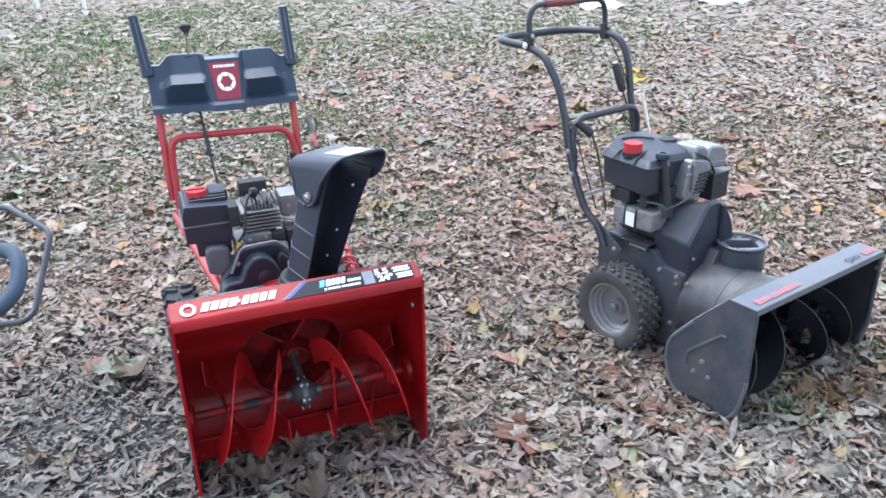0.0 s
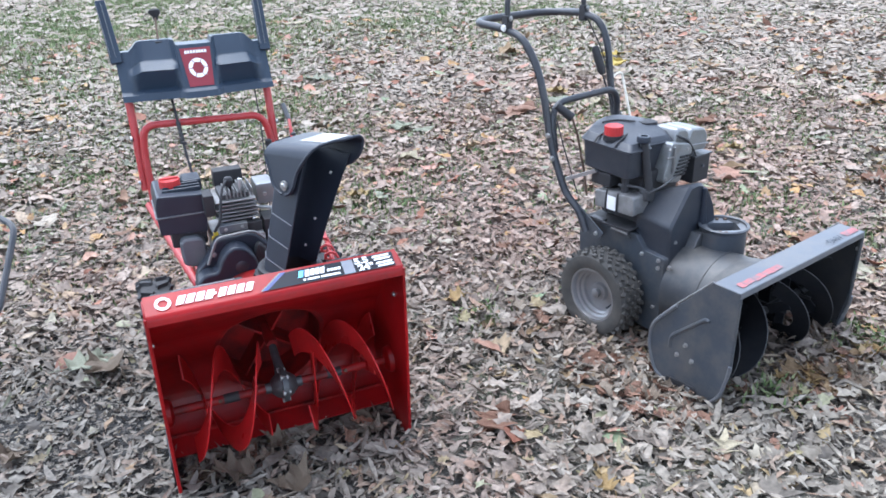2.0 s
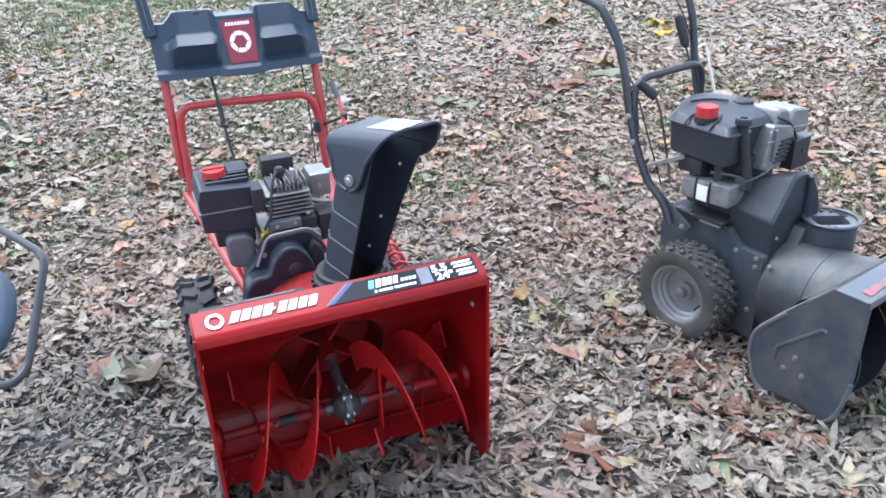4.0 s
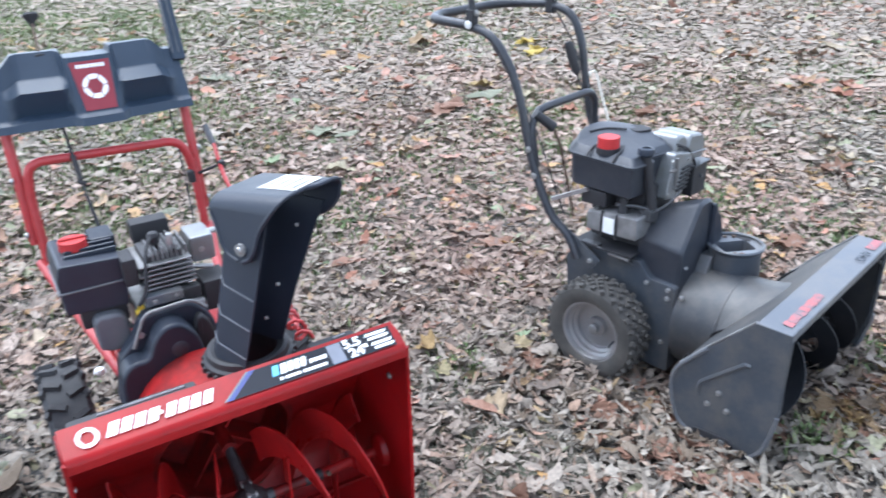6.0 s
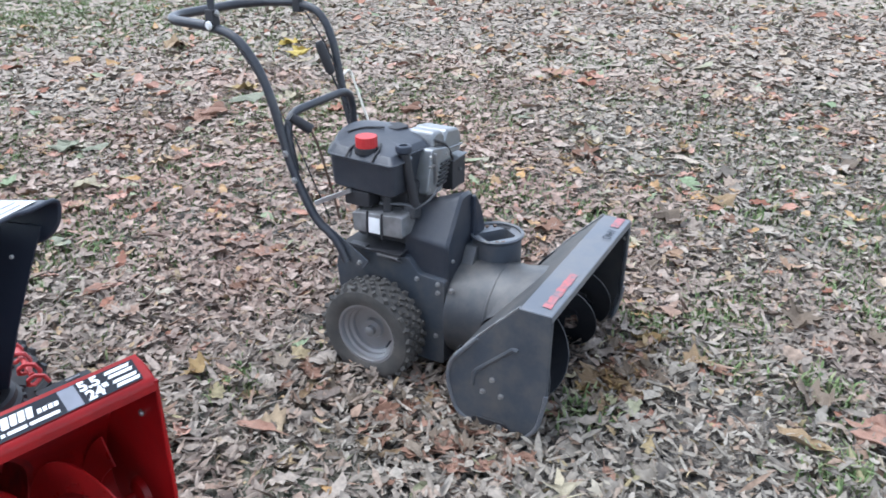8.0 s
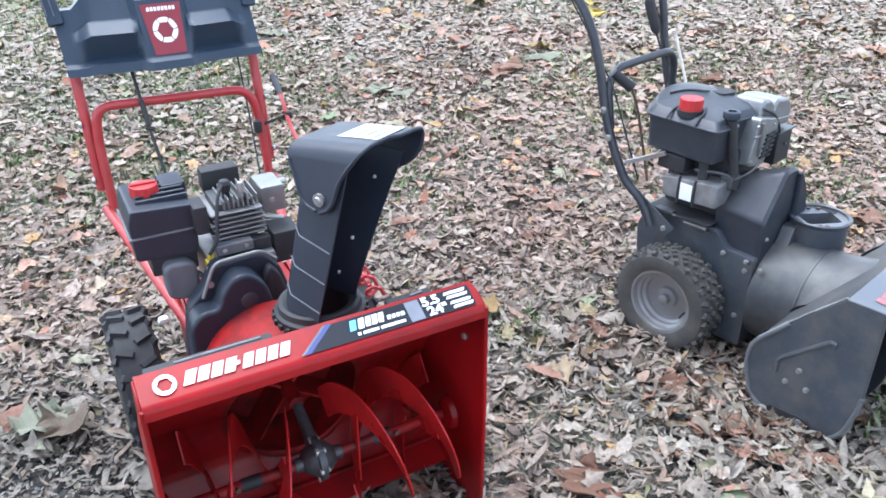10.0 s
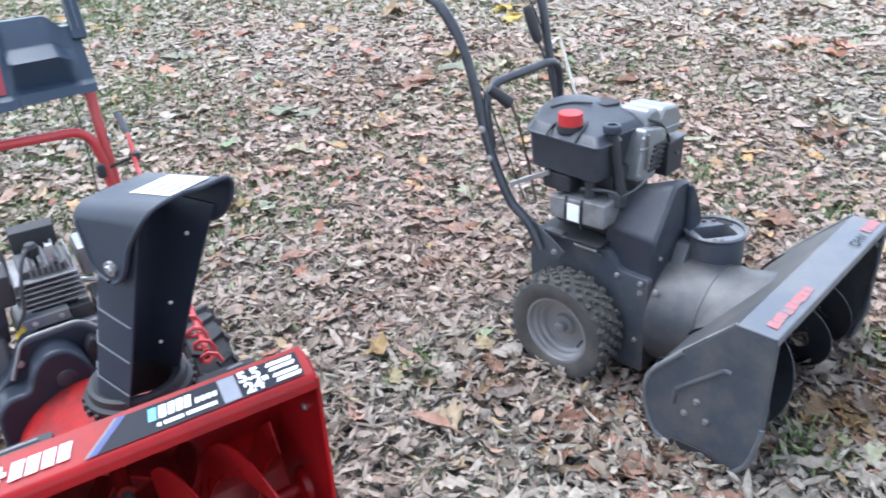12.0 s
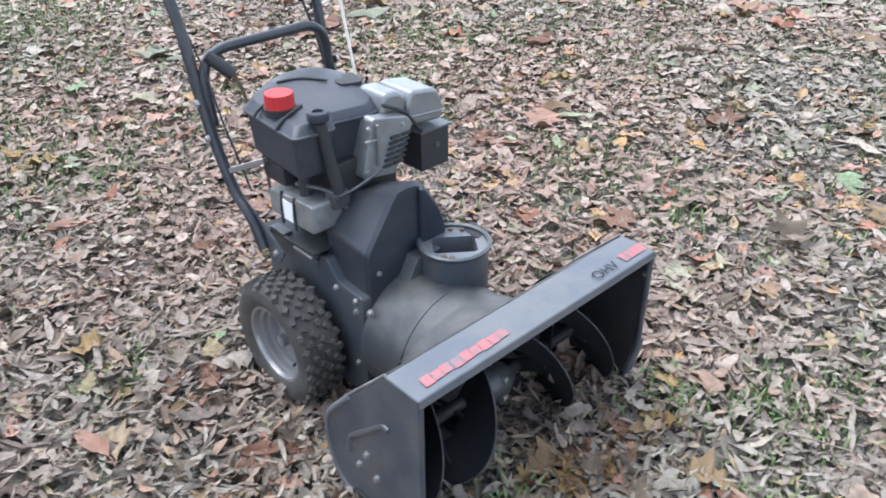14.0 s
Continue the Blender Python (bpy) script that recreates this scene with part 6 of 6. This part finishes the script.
    letter_bars([(-0.310 + 0.0235 * i, -0.2880 + 0.0235 * i, 0.016 + 0.0015 * (i % 3), 0.041 - 0.002 * (i % 2), 0.003) for i in range(9)], top, PINKISH, strip, "worn pinkish-red bars")
    letter_bars([(0.262 + 0.019 * i, 0.2795 + 0.019 * i, 0.016, 0.042, 0.0) for i in range(4)], top, PINKISH, strip)
    printed("OHV", 0.036, INK, strip, pose(0.160, 0.013, 0.3662), "black letters OHV")


def grey_engine(t):
    # base frame
    bm = bmesh.new()
    prism(bm, rounded([(0.405, -0.02), (0.405, 0.268), (0.49, 0.272), (0.53, 0.318), (0.765, 0.312), (0.79, 0.25), (0.77, -0.01)], 0.012), "x", -0.150, 0.150, 0.004)
    frame_ = part("frame", bm, GREY, t, "dark charcoal frame box with bolts", sharp=30)
    for y, z in ((0.496, 0.258), (0.425, 0.256), (0.425, 0.228), (0.432, 0.078)):
        bolt(frame_, (-0.151, y, z), "x", 0.006, -0.008)
    bolt(frame_, (-0.142, 0.385, 0.240), "x", 0.007, -0.010)
    bm = bmesh.new()
    sheet(bm, [(0.54, 0.335), (0.62, 0.332), (0.76, 0.322)], -0.175, 0.10, 0.004)
    part("engine_plate", bm, DULL_BLACK, frame_, "grimy engine plate")
    bm = bmesh.new()
    prism(bm, rounded([(0.765, 0.372), (0.730, 0.352), (0.640, 0.296), (0.665, 0.262), (0.735, 0.290)], 0.006), "x", -0.192, -0.186, 0.001, 1)
    brace = part("handle_brace", bm, GREY, t, "dark triangular handle brace")
    bolt(brace, (-0.192, 0.738, 0.335), "x", 0.0065, -0.008)
    bolt(brace, (-0.192, 0.672, 0.288), "x", 0.0065, -0.008)
    bm = bmesh.new()
    box(bm, (-0.178, 0.548, 0.318), (-0.172, 0.62, 0.324), 0.001)
    part("worn_edge", bm, ALLOY, frame_, "bare metal edge")
    bm = bmesh.new()
    box(bm, (-0.165, 0.555, 0.300), (-0.150, 0.60, 0.330), 0.004)
    box(bm, (-0.175, 0.66, 0.325), (-0.15, 0.72, 0.337), 0.003)
    tube(bm, [(-0.17, 0.70, 0.335), (-0.17, 0.635, 0.325)], 0.004, 6)
    tube(bm, [(-0.165, 0.62, 0.322), (-0.165, 0.54, 0.306)], 0.0035, 6)
    part("linkage", bm, GEAR, frame_, "small grimy steel linkage")
    # belt cover: one folded moulding with a sloped shoulder and a rounded front corner
    soft_ = [0.003, 0.012, 0.014, 0.030, 0.045, 0.03, 0.003]
    ends = [(0.550, rounded([(-0.126, 0.02), (-0.126, 0.384), (-0.058, 0.440), (0.034, 0.446), (0.090, 0.40), (0.104, 0.35), (0.104, 0.02)], soft_, 5)),
            (0.414, rounded([(-0.130, 0.02), (-0.130, 0.372), (-0.040, 0.500), (0.026, 0.501), (0.082, 0.425), (0.102, 0.36), (0.102, 0.02)], soft_, 5)),
            (0.404, rounded([(-0.124, 0.02), (-0.124, 0.368), (-0.038, 0.491), (0.024, 0.492), (0.077, 0.420), (0.096, 0.36), (0.096, 0.02)], soft_, 5))]
    bm = bmesh.new()
    rows = [[bm.verts.new((x, y, z)) for x, z in line] for y, line in ends]
    for a, b in zip(rows, rows[1:]):
        for k in range(len(a)):
            bm.faces.new((a[k], a[(k + 1) % len(a)], b[(k + 1) % len(a)], b[k]))
    bm.faces.new(rows[0])
    bm.faces.new(rows[-1][::-1])
    cover = part("belt_cover", bm, TANK, t, "dusty black angular belt cover", sharp=28)
    # front in a blacker material: its facing away from the light put into colour
    bm = bmesh.new()
    prism(bm, rounded([(0.018, 0.06), (0.018, 0.482), (0.028, 0.484), (0.074, 0.418), (0.092, 0.36), (0.092, 0.06)], [0.003, 0.012, 0.025, 0.045, 0.03, 0.003], 5), "y", 0.390, 0.408, 0.006, 2)
    part("cover_front", bm, BLACK, cover, "rounded front of the belt cover in a shaded black", sharp=45)
    bolt(cover, (-0.10, 0.404, 0.315), "y", 0.005, -0.006)
    bolt(cover, (-0.085, 0.404, 0.10), "y", 0.005, -0.006)
    # engine body under the tank
    bm = bmesh.new()
    box(bm, (-0.10, 0.555, 0.33), (0.09, 0.74, 0.52), 0.012)
    eng = part("engine_block", bm, DULL_BLACK, t, "grimy dark engine block")
    bm = bmesh.new()
    tube(bm, bent([(-0.115, 0.53, 0.455), (-0.085, 0.49, 0.485), (0.0, 0.50, 0.50)], 0.03), 0.0035, 8)
    tube(bm, bent([(-0.15, 0.62, 0.475), (-0.125, 0.55, 0.478), (-0.10, 0.52, 0.46)], 0.03), 0.005, 8)
    tube(bm, bent([(-0.10, 0.535, 0.44), (-0.08, 0.52, 0.42), (-0.09, 0.53, 0.38)], 0.03), 0.006, 8)
    box(bm, (-0.12, 0.52, 0.43), (-0.075, 0.56, 0.47), 0.006)
    part("governor_linkage", bm, GEAR, eng, "grimy metal linkages")
    # tank shroud
    bm = bmesh.new()
    rim = rounded([(-0.162, 0.785), (-0.180, 0.556), (-0.085, 0.546), (-0.075, 0.575), (0.03, 0.556), (0.085, 0.60), (0.115, 0.70), (0.06, 0.83), (-0.05, 0.845)], [0.02, 0.015, 0.015, 0.015, 0.02, 0.04, 0.06, 0.06, 0.06], 4)
    k_ = len(rim)
    cx, cy = -0.03, 0.69
    def layer(f, z, dz=0.0):
        """A ring of the tank; dz: how much the top climbs towards its back."""
        ring_ = []
        for x, y in rim:
            u, v = (x - cx) * f, (y - cy) * f
            ring_.append(bm.verts.new((cx + u, cy + v, z + dz * max(-0.05, 0.55 * u + 0.85 * v))))
        return ring_
    ls = [layer(0.90, 0.506), layer(0.945, 0.512), layer(0.985, 0.600), layer(1.015, 0.603), layer(1.015, 0.611), layer(0.990, 0.615), layer(0.90, 0.631, 0.10), layer(0.86, 0.6345, 0.13), layer(0.60, 0.641, 0.15), layer(0.25, 0.643, 0.15)]
    for a, b in zip(ls, ls[1:]):
        for k in range(k_):
            bm.faces.new((a[k], a[(k + 1) % k_], b[(k + 1) % k_], b[k]))
    bm.faces.new(ls[0][::-1])
    bm.faces.new(ls[-1])
    tank = part("fuel_tank", bm, TANK, t, "dusty black plastic fuel tank and shroud", sharp=40)
    tank_rim = [Vector((cx + (x - cx) * 1.018, cy + (y - cy) * 1.018, 0.607)) for x, y in rim]
    bm = bmesh.new()
    tube(bm, tank_rim + tank_rim[:1], 0.0042, 8)
    part("tank_rim", bm, TANK, tank)
    bm = bmesh.new()
    ribbed_cap(bm, -0.138, 0.667, 0.638, 0.671, 0.0320)
    part("fuel_cap", bm, RED_CAP, tank, "bright red ribbed fuel cap")
    bm = bmesh.new()
    lathe(bm, [(0.001, 0.624), (0.036, 0.624), (0.036, 0.640), (0.001, 0.640)], (-0.138, 0.667, 0), "z", 24)
    part("cap_seat", bm, DULL_BLACK, tank)
    bm = bmesh.new()
    for y in (0.712, 0.622):
        bm = bmesh.new()
        tube(bm, bent([(-0.181, y, 0.612), (-0.170, y, 0.6235), (-0.148, y - 0.002, 0.6365), (-0.100, y - 0.02 if y > 0.66 else y + 0.02, 0.6390)], 0.02), 0.0036, 6)
        part("tank_groove", bm, DULL_BLACK, tank)
    bm = bmesh.new()
    tube(bm, bent([(-0.075, 0.775, 0.650), (-0.02, 0.755, 0.6535), (0.012, 0.70, 0.652)], 0.03), 0.003, 6)
    part("tank_groove", bm, DULL_BLACK, tank)
    # flat dark plate on the tank, standing for the shade in a recess
    bm = bmesh.new()
    prism(bm, rounded([(0.020, 0.665), (0.076, 0.645), (0.096, 0.70), (0.040, 0.740)], 0.02), "z", 0.620, 0.6485, 0.002)
    part("pocket_shade", bm, DULL_BLACK, tank)
    bm = bmesh.new()
    tube(bm, bent([(-0.118, 0.552, 0.633), (-0.110, 0.543, 0.56), (-0.100, 0.530, 0.47)], 0.03), 0.014, 12)
    dip = part("oil_tube", bm, DULL_BLACK, t, "black oil filler tube")
    bm = bmesh.new()
    lathe(bm, [(0.001, 0.636), (0.018, 0.636), (0.024, 0.642), (0.024, 0.654), (0.021, 0.659), (0.012, 0.660), (0.011, 0.655), (0.001, 0.655)], (-0.119, 0.553, -0.005), "z", 20)
    part("dipstick_cap", bm, BLACK, dip)
    # cylinder head and silencer
    bm = bmesh.new()
    prism(bm, rounded([(-0.035, 0.475), (0.06, 0.46), (0.118, 0.572), (0.10, 0.592), (0.0, 0.612)], 0.012), "y", 0.525, 0.60, 0.006)
    head = part("cylinder_head", bm, BRIGHT, t, "silver cast cylinder head")
    # dark boxes on the head's face draw the shade between its fins
    for i in range(6):
        for k in (0, 1):
            bm = bmesh.new()
            z = 0.487 + 0.0125 * i
            x = 0.022 + 0.005 * i + 0.031 * k
            box(bm, (x, 0.518, z), (x + 0.026, 0.527, z + 0.0065), 0.001, None, 1)
            part("slot_shade", bm, DULL_BLACK, head)
    bm = bmesh.new()
    box(bm, (0.004, 0.515, 0.500), (0.012, 0.527, 0.598), 0.002)
    box(bm, (-0.026, 0.517, 0.560), (0.010, 0.527, 0.566), 0.002)
    part("head_rib", bm, ALLOY, head)
    for x, z in ((-0.012, 0.590), (-0.022, 0.490), (0.085, 0.575)):
        bolt(head, (x, 0.526, z), "y", 0.005, -0.005)
    bm = bmesh.new()
    prism(bm, rounded([(0.120, 0.550), (0.228, 0.541), (0.233, 0.590), (0.212, 0.622), (0.136, 0.634), (0.119, 0.605)], 0.012, 4), "y", 0.548, 0.665, 0.010, 3)
    sil = part("silencer", bm, BRIGHT, t, "dull silver sheet-metal silencer box")
    bm = bmesh.new()
    prism(bm, rounded([(0.044, 0.594), (0.118, 0.586), (0.124, 0.622), (0.100, 0.643), (0.058, 0.645)], 0.012, 4), "y", 0.550, 0.645, 0.012, 3)
    part("silencer_guard", bm, BRIGHT, sil, "pale rounded guard over the exhaust port")
    bm = bmesh.new()
    tube(bm, [(0.118, 0.5465, 0.574), (0.174, 0.5465, 0.569), (0.2325, 0.5465, 0.564)], 0.0035, 6)
    part("silencer_seam", bm, ALLOY, sil)
    bm = bmesh.new()
    tube(bm, bent([(0.045, 0.545, 0.625), (0.10, 0.535, 0.600), (0.135, 0.532, 0.555), (0.150, 0.535, 0.535)], 0.02), 0.004, 8)
    part("spark_lead", bm, DULL_BLACK, sil)
    bm = bmesh.new()
    box(bm, (0.148, 0.535, 0.430), (0.238, 0.61, 0.528), 0.004)
    guard = part("heat_guard", bm, DULL_BLACK, t, "black sheet-metal heat guard")
    bm = bmesh.new()
    box(bm, (0.143, 0.53, 0.528), (0.243, 0.615, 0.533), 0.001)
    tube(bm, [(0.195, 0.5355, 0.490), (0.195, 0.528, 0.490)], 0.006, 8)
    part("guard_lip", bm, GREY, guard)
    # carburettor heater box with its pale label
    bm = bmesh.new()
    prism(bm, rounded([(0.705, 0.380), (0.708, 0.440), (0.66, 0.447), (0.535, 0.455), (0.532, 0.385)], 0.010), "x", -0.172, -0.09, 0.006)
    carb = part("carburettor_box", bm, ALLOY, t, "dusty grey carburettor heater box")
    bm = bmesh.new()
    for y in (0.602, 0.652):
        tube(bm, [(-0.1735, y, 0.372), (-0.1745, y, 0.41), (-0.170, y, 0.452)], 0.004, 6)
    part("box_strap", bm, DULL_BLACK, carb)
    bm = bmesh.new()
    box(bm, (-0.1745, 0.608, 0.386), (-0.1725, 0.647, 0.436), 0.001)
    part("label", bm, WHITE, carb, "white blank label")
    bm = bmesh.new()
    tube(bm, [(-0.14, 0.60, 0.45), (-0.135, 0.605, 0.515)], 0.014, 10)
    box(bm, (-0.16, 0.65, 0.455), (-0.10, 0.74, 0.505), 0.008)
    part("intake", bm, DULL_BLACK, carb)
    bm = bmesh.new()
    tube(bm, [(-0.168, 0.710, 0.506), (-0.200, 0.818, 0.456)], 0.0085, 4)
    part("recoil_bracket", bm, STEEL, t, "bare steel strut")


def grey_frame(t):
    for s in (-1, 1):
        wheel(t, s * 0.225, 0.610, 0.092, 0.160, 0.105, 0.094, s, RUBBER, RIM, 27)
        bm = bmesh.new()
        line = [(1.19, 0.948), (1.065, 0.930), (0.990, 0.848), (0.945, 0.74), (0.912, 0.60), (0.872, 0.495), (0.815, 0.395), (0.750, 0.357), (0.715, 0.285)]
        if s > 0:
            line = [(1.16, 0.965), (1.055, 0.945), (1.010, 0.855), (0.992, 0.74), (0.962, 0.60), (0.905, 0.47), (0.815, 0.395), (0.750, 0.357), (0.715, 0.285)]
        tube(bm, bent([(s * 0.200, *p) for p in line], 0.06, 5), 0.0135, 14)
        leg = part("handle_tube", bm, HANDLE, t, "black painted tubular handle")
        for k, (y, z) in enumerate(((0.905, 0.60), (0.880, 0.52))):
            bolt(leg, (s * 0.212, y + (0.04 if s > 0 else 0), z), "x", 0.008, s * 0.008)
        bm = bmesh.new()
        box(bm, (s * 0.200 - 0.014, 1.128, 0.935), (s * 0.200 + 0.014, 1.16, 0.995), 0.004)
        bracket = part("bail_bracket", bm, DULL_BLACK, t)
        bolt(bracket, (s * 0.200 + 0.020 * s, 1.141, 0.952), "x", 0.010, s * 0.006, WHITE_RIM)
        bolt(bracket, (s * 0.200, 1.126, 0.985), "y", 0.007, -0.006)
    bm = bmesh.new()
    tube(bm, bent([(-0.200, 1.17, 0.946), (-0.200, 1.315, 0.952), (-0.13, 1.36, 0.952), (0.14, 1.36, 0.952), (0.21, 1.30, 0.955), (0.203, 1.15, 0.965)], 0.06, 6), 0.0145, 14)
    part("rear_grip_bar", bm, HANDLE, t, "black bowed rear grip bar")
    bm = bmesh.new()
    tube(bm, bent([(-0.198, 1.145, 0.96), (-0.195, 1.15, 1.09), (0.195, 1.15, 1.09), (0.200, 1.145, 0.96)], 0.06, 7), 0.0105, 12)
    bail = part("control_bail", bm, HANDLE, t, "black control bail with a maroon sleeve")
    bm = bmesh.new()
    tube(bm, [(-0.12, 1.15, 1.09), (0.03, 1.15, 1.09)], 0.0135, 12)
    part("bail_sleeve", bm, MAROON, bail, "maroon sleeve")
    bm = bmesh.new()
    tube(bm, bent([(-0.185, 0.895, 0.54), (-0.183, 0.925, 0.706), (0.172, 0.925, 0.712), (0.178, 0.93, 0.56)], 0.088, 9), 0.0125, 14)
    loop = part("handle_loop", bm, HANDLE, t, "black tubular cross loop")
    bm = bmesh.new()
    tube(bm, [(-0.165, 0.915, 0.700), (-0.125, 0.875, 0.655)], [0.014, 0.017], 12)
    part("lever_grip", bm, DULL_BLACK, t, "black rubber lever grip")
    bm = bmesh.new()
    tube(bm, bent([(-0.125, 0.875, 0.655), (-0.110, 0.86, 0.60), (-0.105, 0.82, 0.45), (-0.12, 0.79, 0.38)], 0.04), 0.004, 8)
    part("lever_rod", bm, RUST, t, "thin rusty lever rod")
    bm = bmesh.new()
    tube(bm, [(0.143, 1.029, 0.857), (0.145, 1.025, 0.848), (0.153, 1.012, 0.805), (0.160, 1.000, 0.763), (0.162, 0.996, 0.752)], [0.010, 0.0155, 0.017, 0.0155, 0.009], 12)
    part("speed_lever", bm, DULL_BLACK, t, "black speed lever grip")
    bm = bmesh.new()
    tube(bm, bent([(0.161, 0.998, 0.755), (0.172, 0.96, 0.66), (0.16, 0.90, 0.55)], 0.03), 0.0035, 8)
    part("speed_rod", bm, DULL_BLACK, t)
    for s in (-1, 1):
        bm = bmesh.new()
        q = 0.0 if s < 0 else 0.05
        tube(bm, bent([(s * 0.19, 1.11, 0.94), (s * 0.185, 1.02, 0.83), (s * 0.18, 0.90 + q, 0.66), (s * 0.185, 0.86 + q, 0.58), (s * 0.17, 0.79, 0.40)], 0.08), 0.0025, 6)
        part("control_cable", bm, DULL_BLACK, t, "thin black cable")
    bm = bmesh.new()
    tube(bm, bent([(0.206, 0.994, 0.728), (0.250, 1.000, 0.744), (0.286, 1.008, 0.740), (0.253, 0.926, 0.595), (0.215, 0.83, 0.43)], 0.018), 0.0045, 8)
    part("crank_rod", bm, CREAM, t, "ivory bent crank rod")
    bm = bmesh.new()
    tube(bm, [(-0.22, 0.61, 0.092), (0.22, 0.61, 0.092)], 0.012, 10)
    part("axle", bm, DULL_BLACK, t)
    bm = bmesh.new()
    box(bm, (0.05, 0.80, 0.52), (0.155, 0.85, 0.60), 0.02)
    part("starter_housing", bm, DULL_BLACK, t)


grey = thing("snow_blower", GREY_AT, "worn charcoal snow blower without its chute standing on leaves", "snow blower", "snow blowers on the leaves")
grey_bucket(grey)
grey_engine(grey)
grey_frame(grey)


# ---- the machine at the edge: only its handle comes into view ----
side_machine = thing("push_mower", pose(-0.50, 1.03, 0.0, 0, 0, 0), "push machine with a padded dark blue handle and thin bail", "push mower")
bm = bmesh.new()
tube(bm, bent([(-0.95, 0.24, 0.14), (-0.46, 0.12, 0.72), (-0.31, 0.09, 0.885), (-0.086, 0.035, 0.920), (-0.066, -0.035, 0.865), (-0.23, -0.16, 0.80), (-0.46, -0.14, 0.62), (-0.95, -0.12, 0.14)], 0.07, 8), 0.0125, 16)
part("handle", bm, FOAM, side_machine, "dark blue foam-covered looped handle")
bm = bmesh.new()
tube(bm, bent([(-0.40, 0.11, 0.76), (-0.19, 0.08, 0.975), (-0.101, 0.05, 0.986), (-0.008, 0.0, 0.963), (0.001, -0.10, 0.879), (-0.006, -0.12, 0.872), (-0.060, -0.11, 0.861), (-0.22, -0.13, 0.835), (-0.42, -0.12, 0.64)], 0.018, 6), 0.0046, 10)
part("bail", bm, HANDLE, side_machine, "thin black wire bail")
bm = bmesh.new()
prism(bm, rounded([(-1.45, -0.16), (-0.90, -0.16), (-0.90, 0.28), (-1.45, 0.28)], 0.12), "z", 0.06, 0.16, 0.03, 3)
part("deck", bm, GREY, side_machine)
for x, y in ((-0.98, -0.18), (-0.98, 0.30), (-1.38, -0.18), (-1.38, 0.30)):
    bm = bmesh.new()
    lathe(bm, [(0.001, -0.02), (0.03, -0.02), (0.085, -0.022), (0.09, -0.01), (0.09, 0.01), (0.085, 0.022), (0.03, 0.02), (0.001, 0.02)], (x, y, 0.085), "y", 24)
    part("wheel", bm, RUBBER_CLEAN, side_machine)

# ---- things far back on the lawn ----
for x, y in ((-7.81, 14.2), (-6.96, 14.2)):
    bm = bmesh.new()
    tube(bm, [(0, 0, -0.05), (0, 0, 0.9), (0, 0, 0.93)], [0.035, 0.035, 0.02], 10)
    post = part("stake", bm, WHITE, at=pose(x, y, 0.0))
    tagged(post, "thin white stake standing in the lawn", "stake", "white stakes")
for x, y, w, d, turn in ((2.0, 12.85, 0.34, 0.28, 10), (4.05, 13.4, 0.42, 0.3, 30)):
    bm = bmesh.new()
    bmesh.ops.create_grid(bm, x_segments=14, y_segments=10, size=1)
    for v in bm.verts:
        q = v.co.copy()
        v.co = (q.x * w * (1 - 0.12 * q.y * q.y), q.y * d, 0.10 * (1 - q.x ** 2) * (1 - q.y ** 2) + 0.03 * math.sin(5 * q.x + 3 * q.y) + 0.04)
    bmesh.ops.solidify(bm, geom=bm.faces[:], thickness=0.006)
    sack = part("plastic_sheet", bm, PAPER, at=pose(x, y, float(lie(np.float64(x), np.float64(y))), 0, 0, turn), sharp=60)
    tagged(sack, "crumpled white plastic sheet lying on the leaves", "plastic sheet", "white plastic sheets")
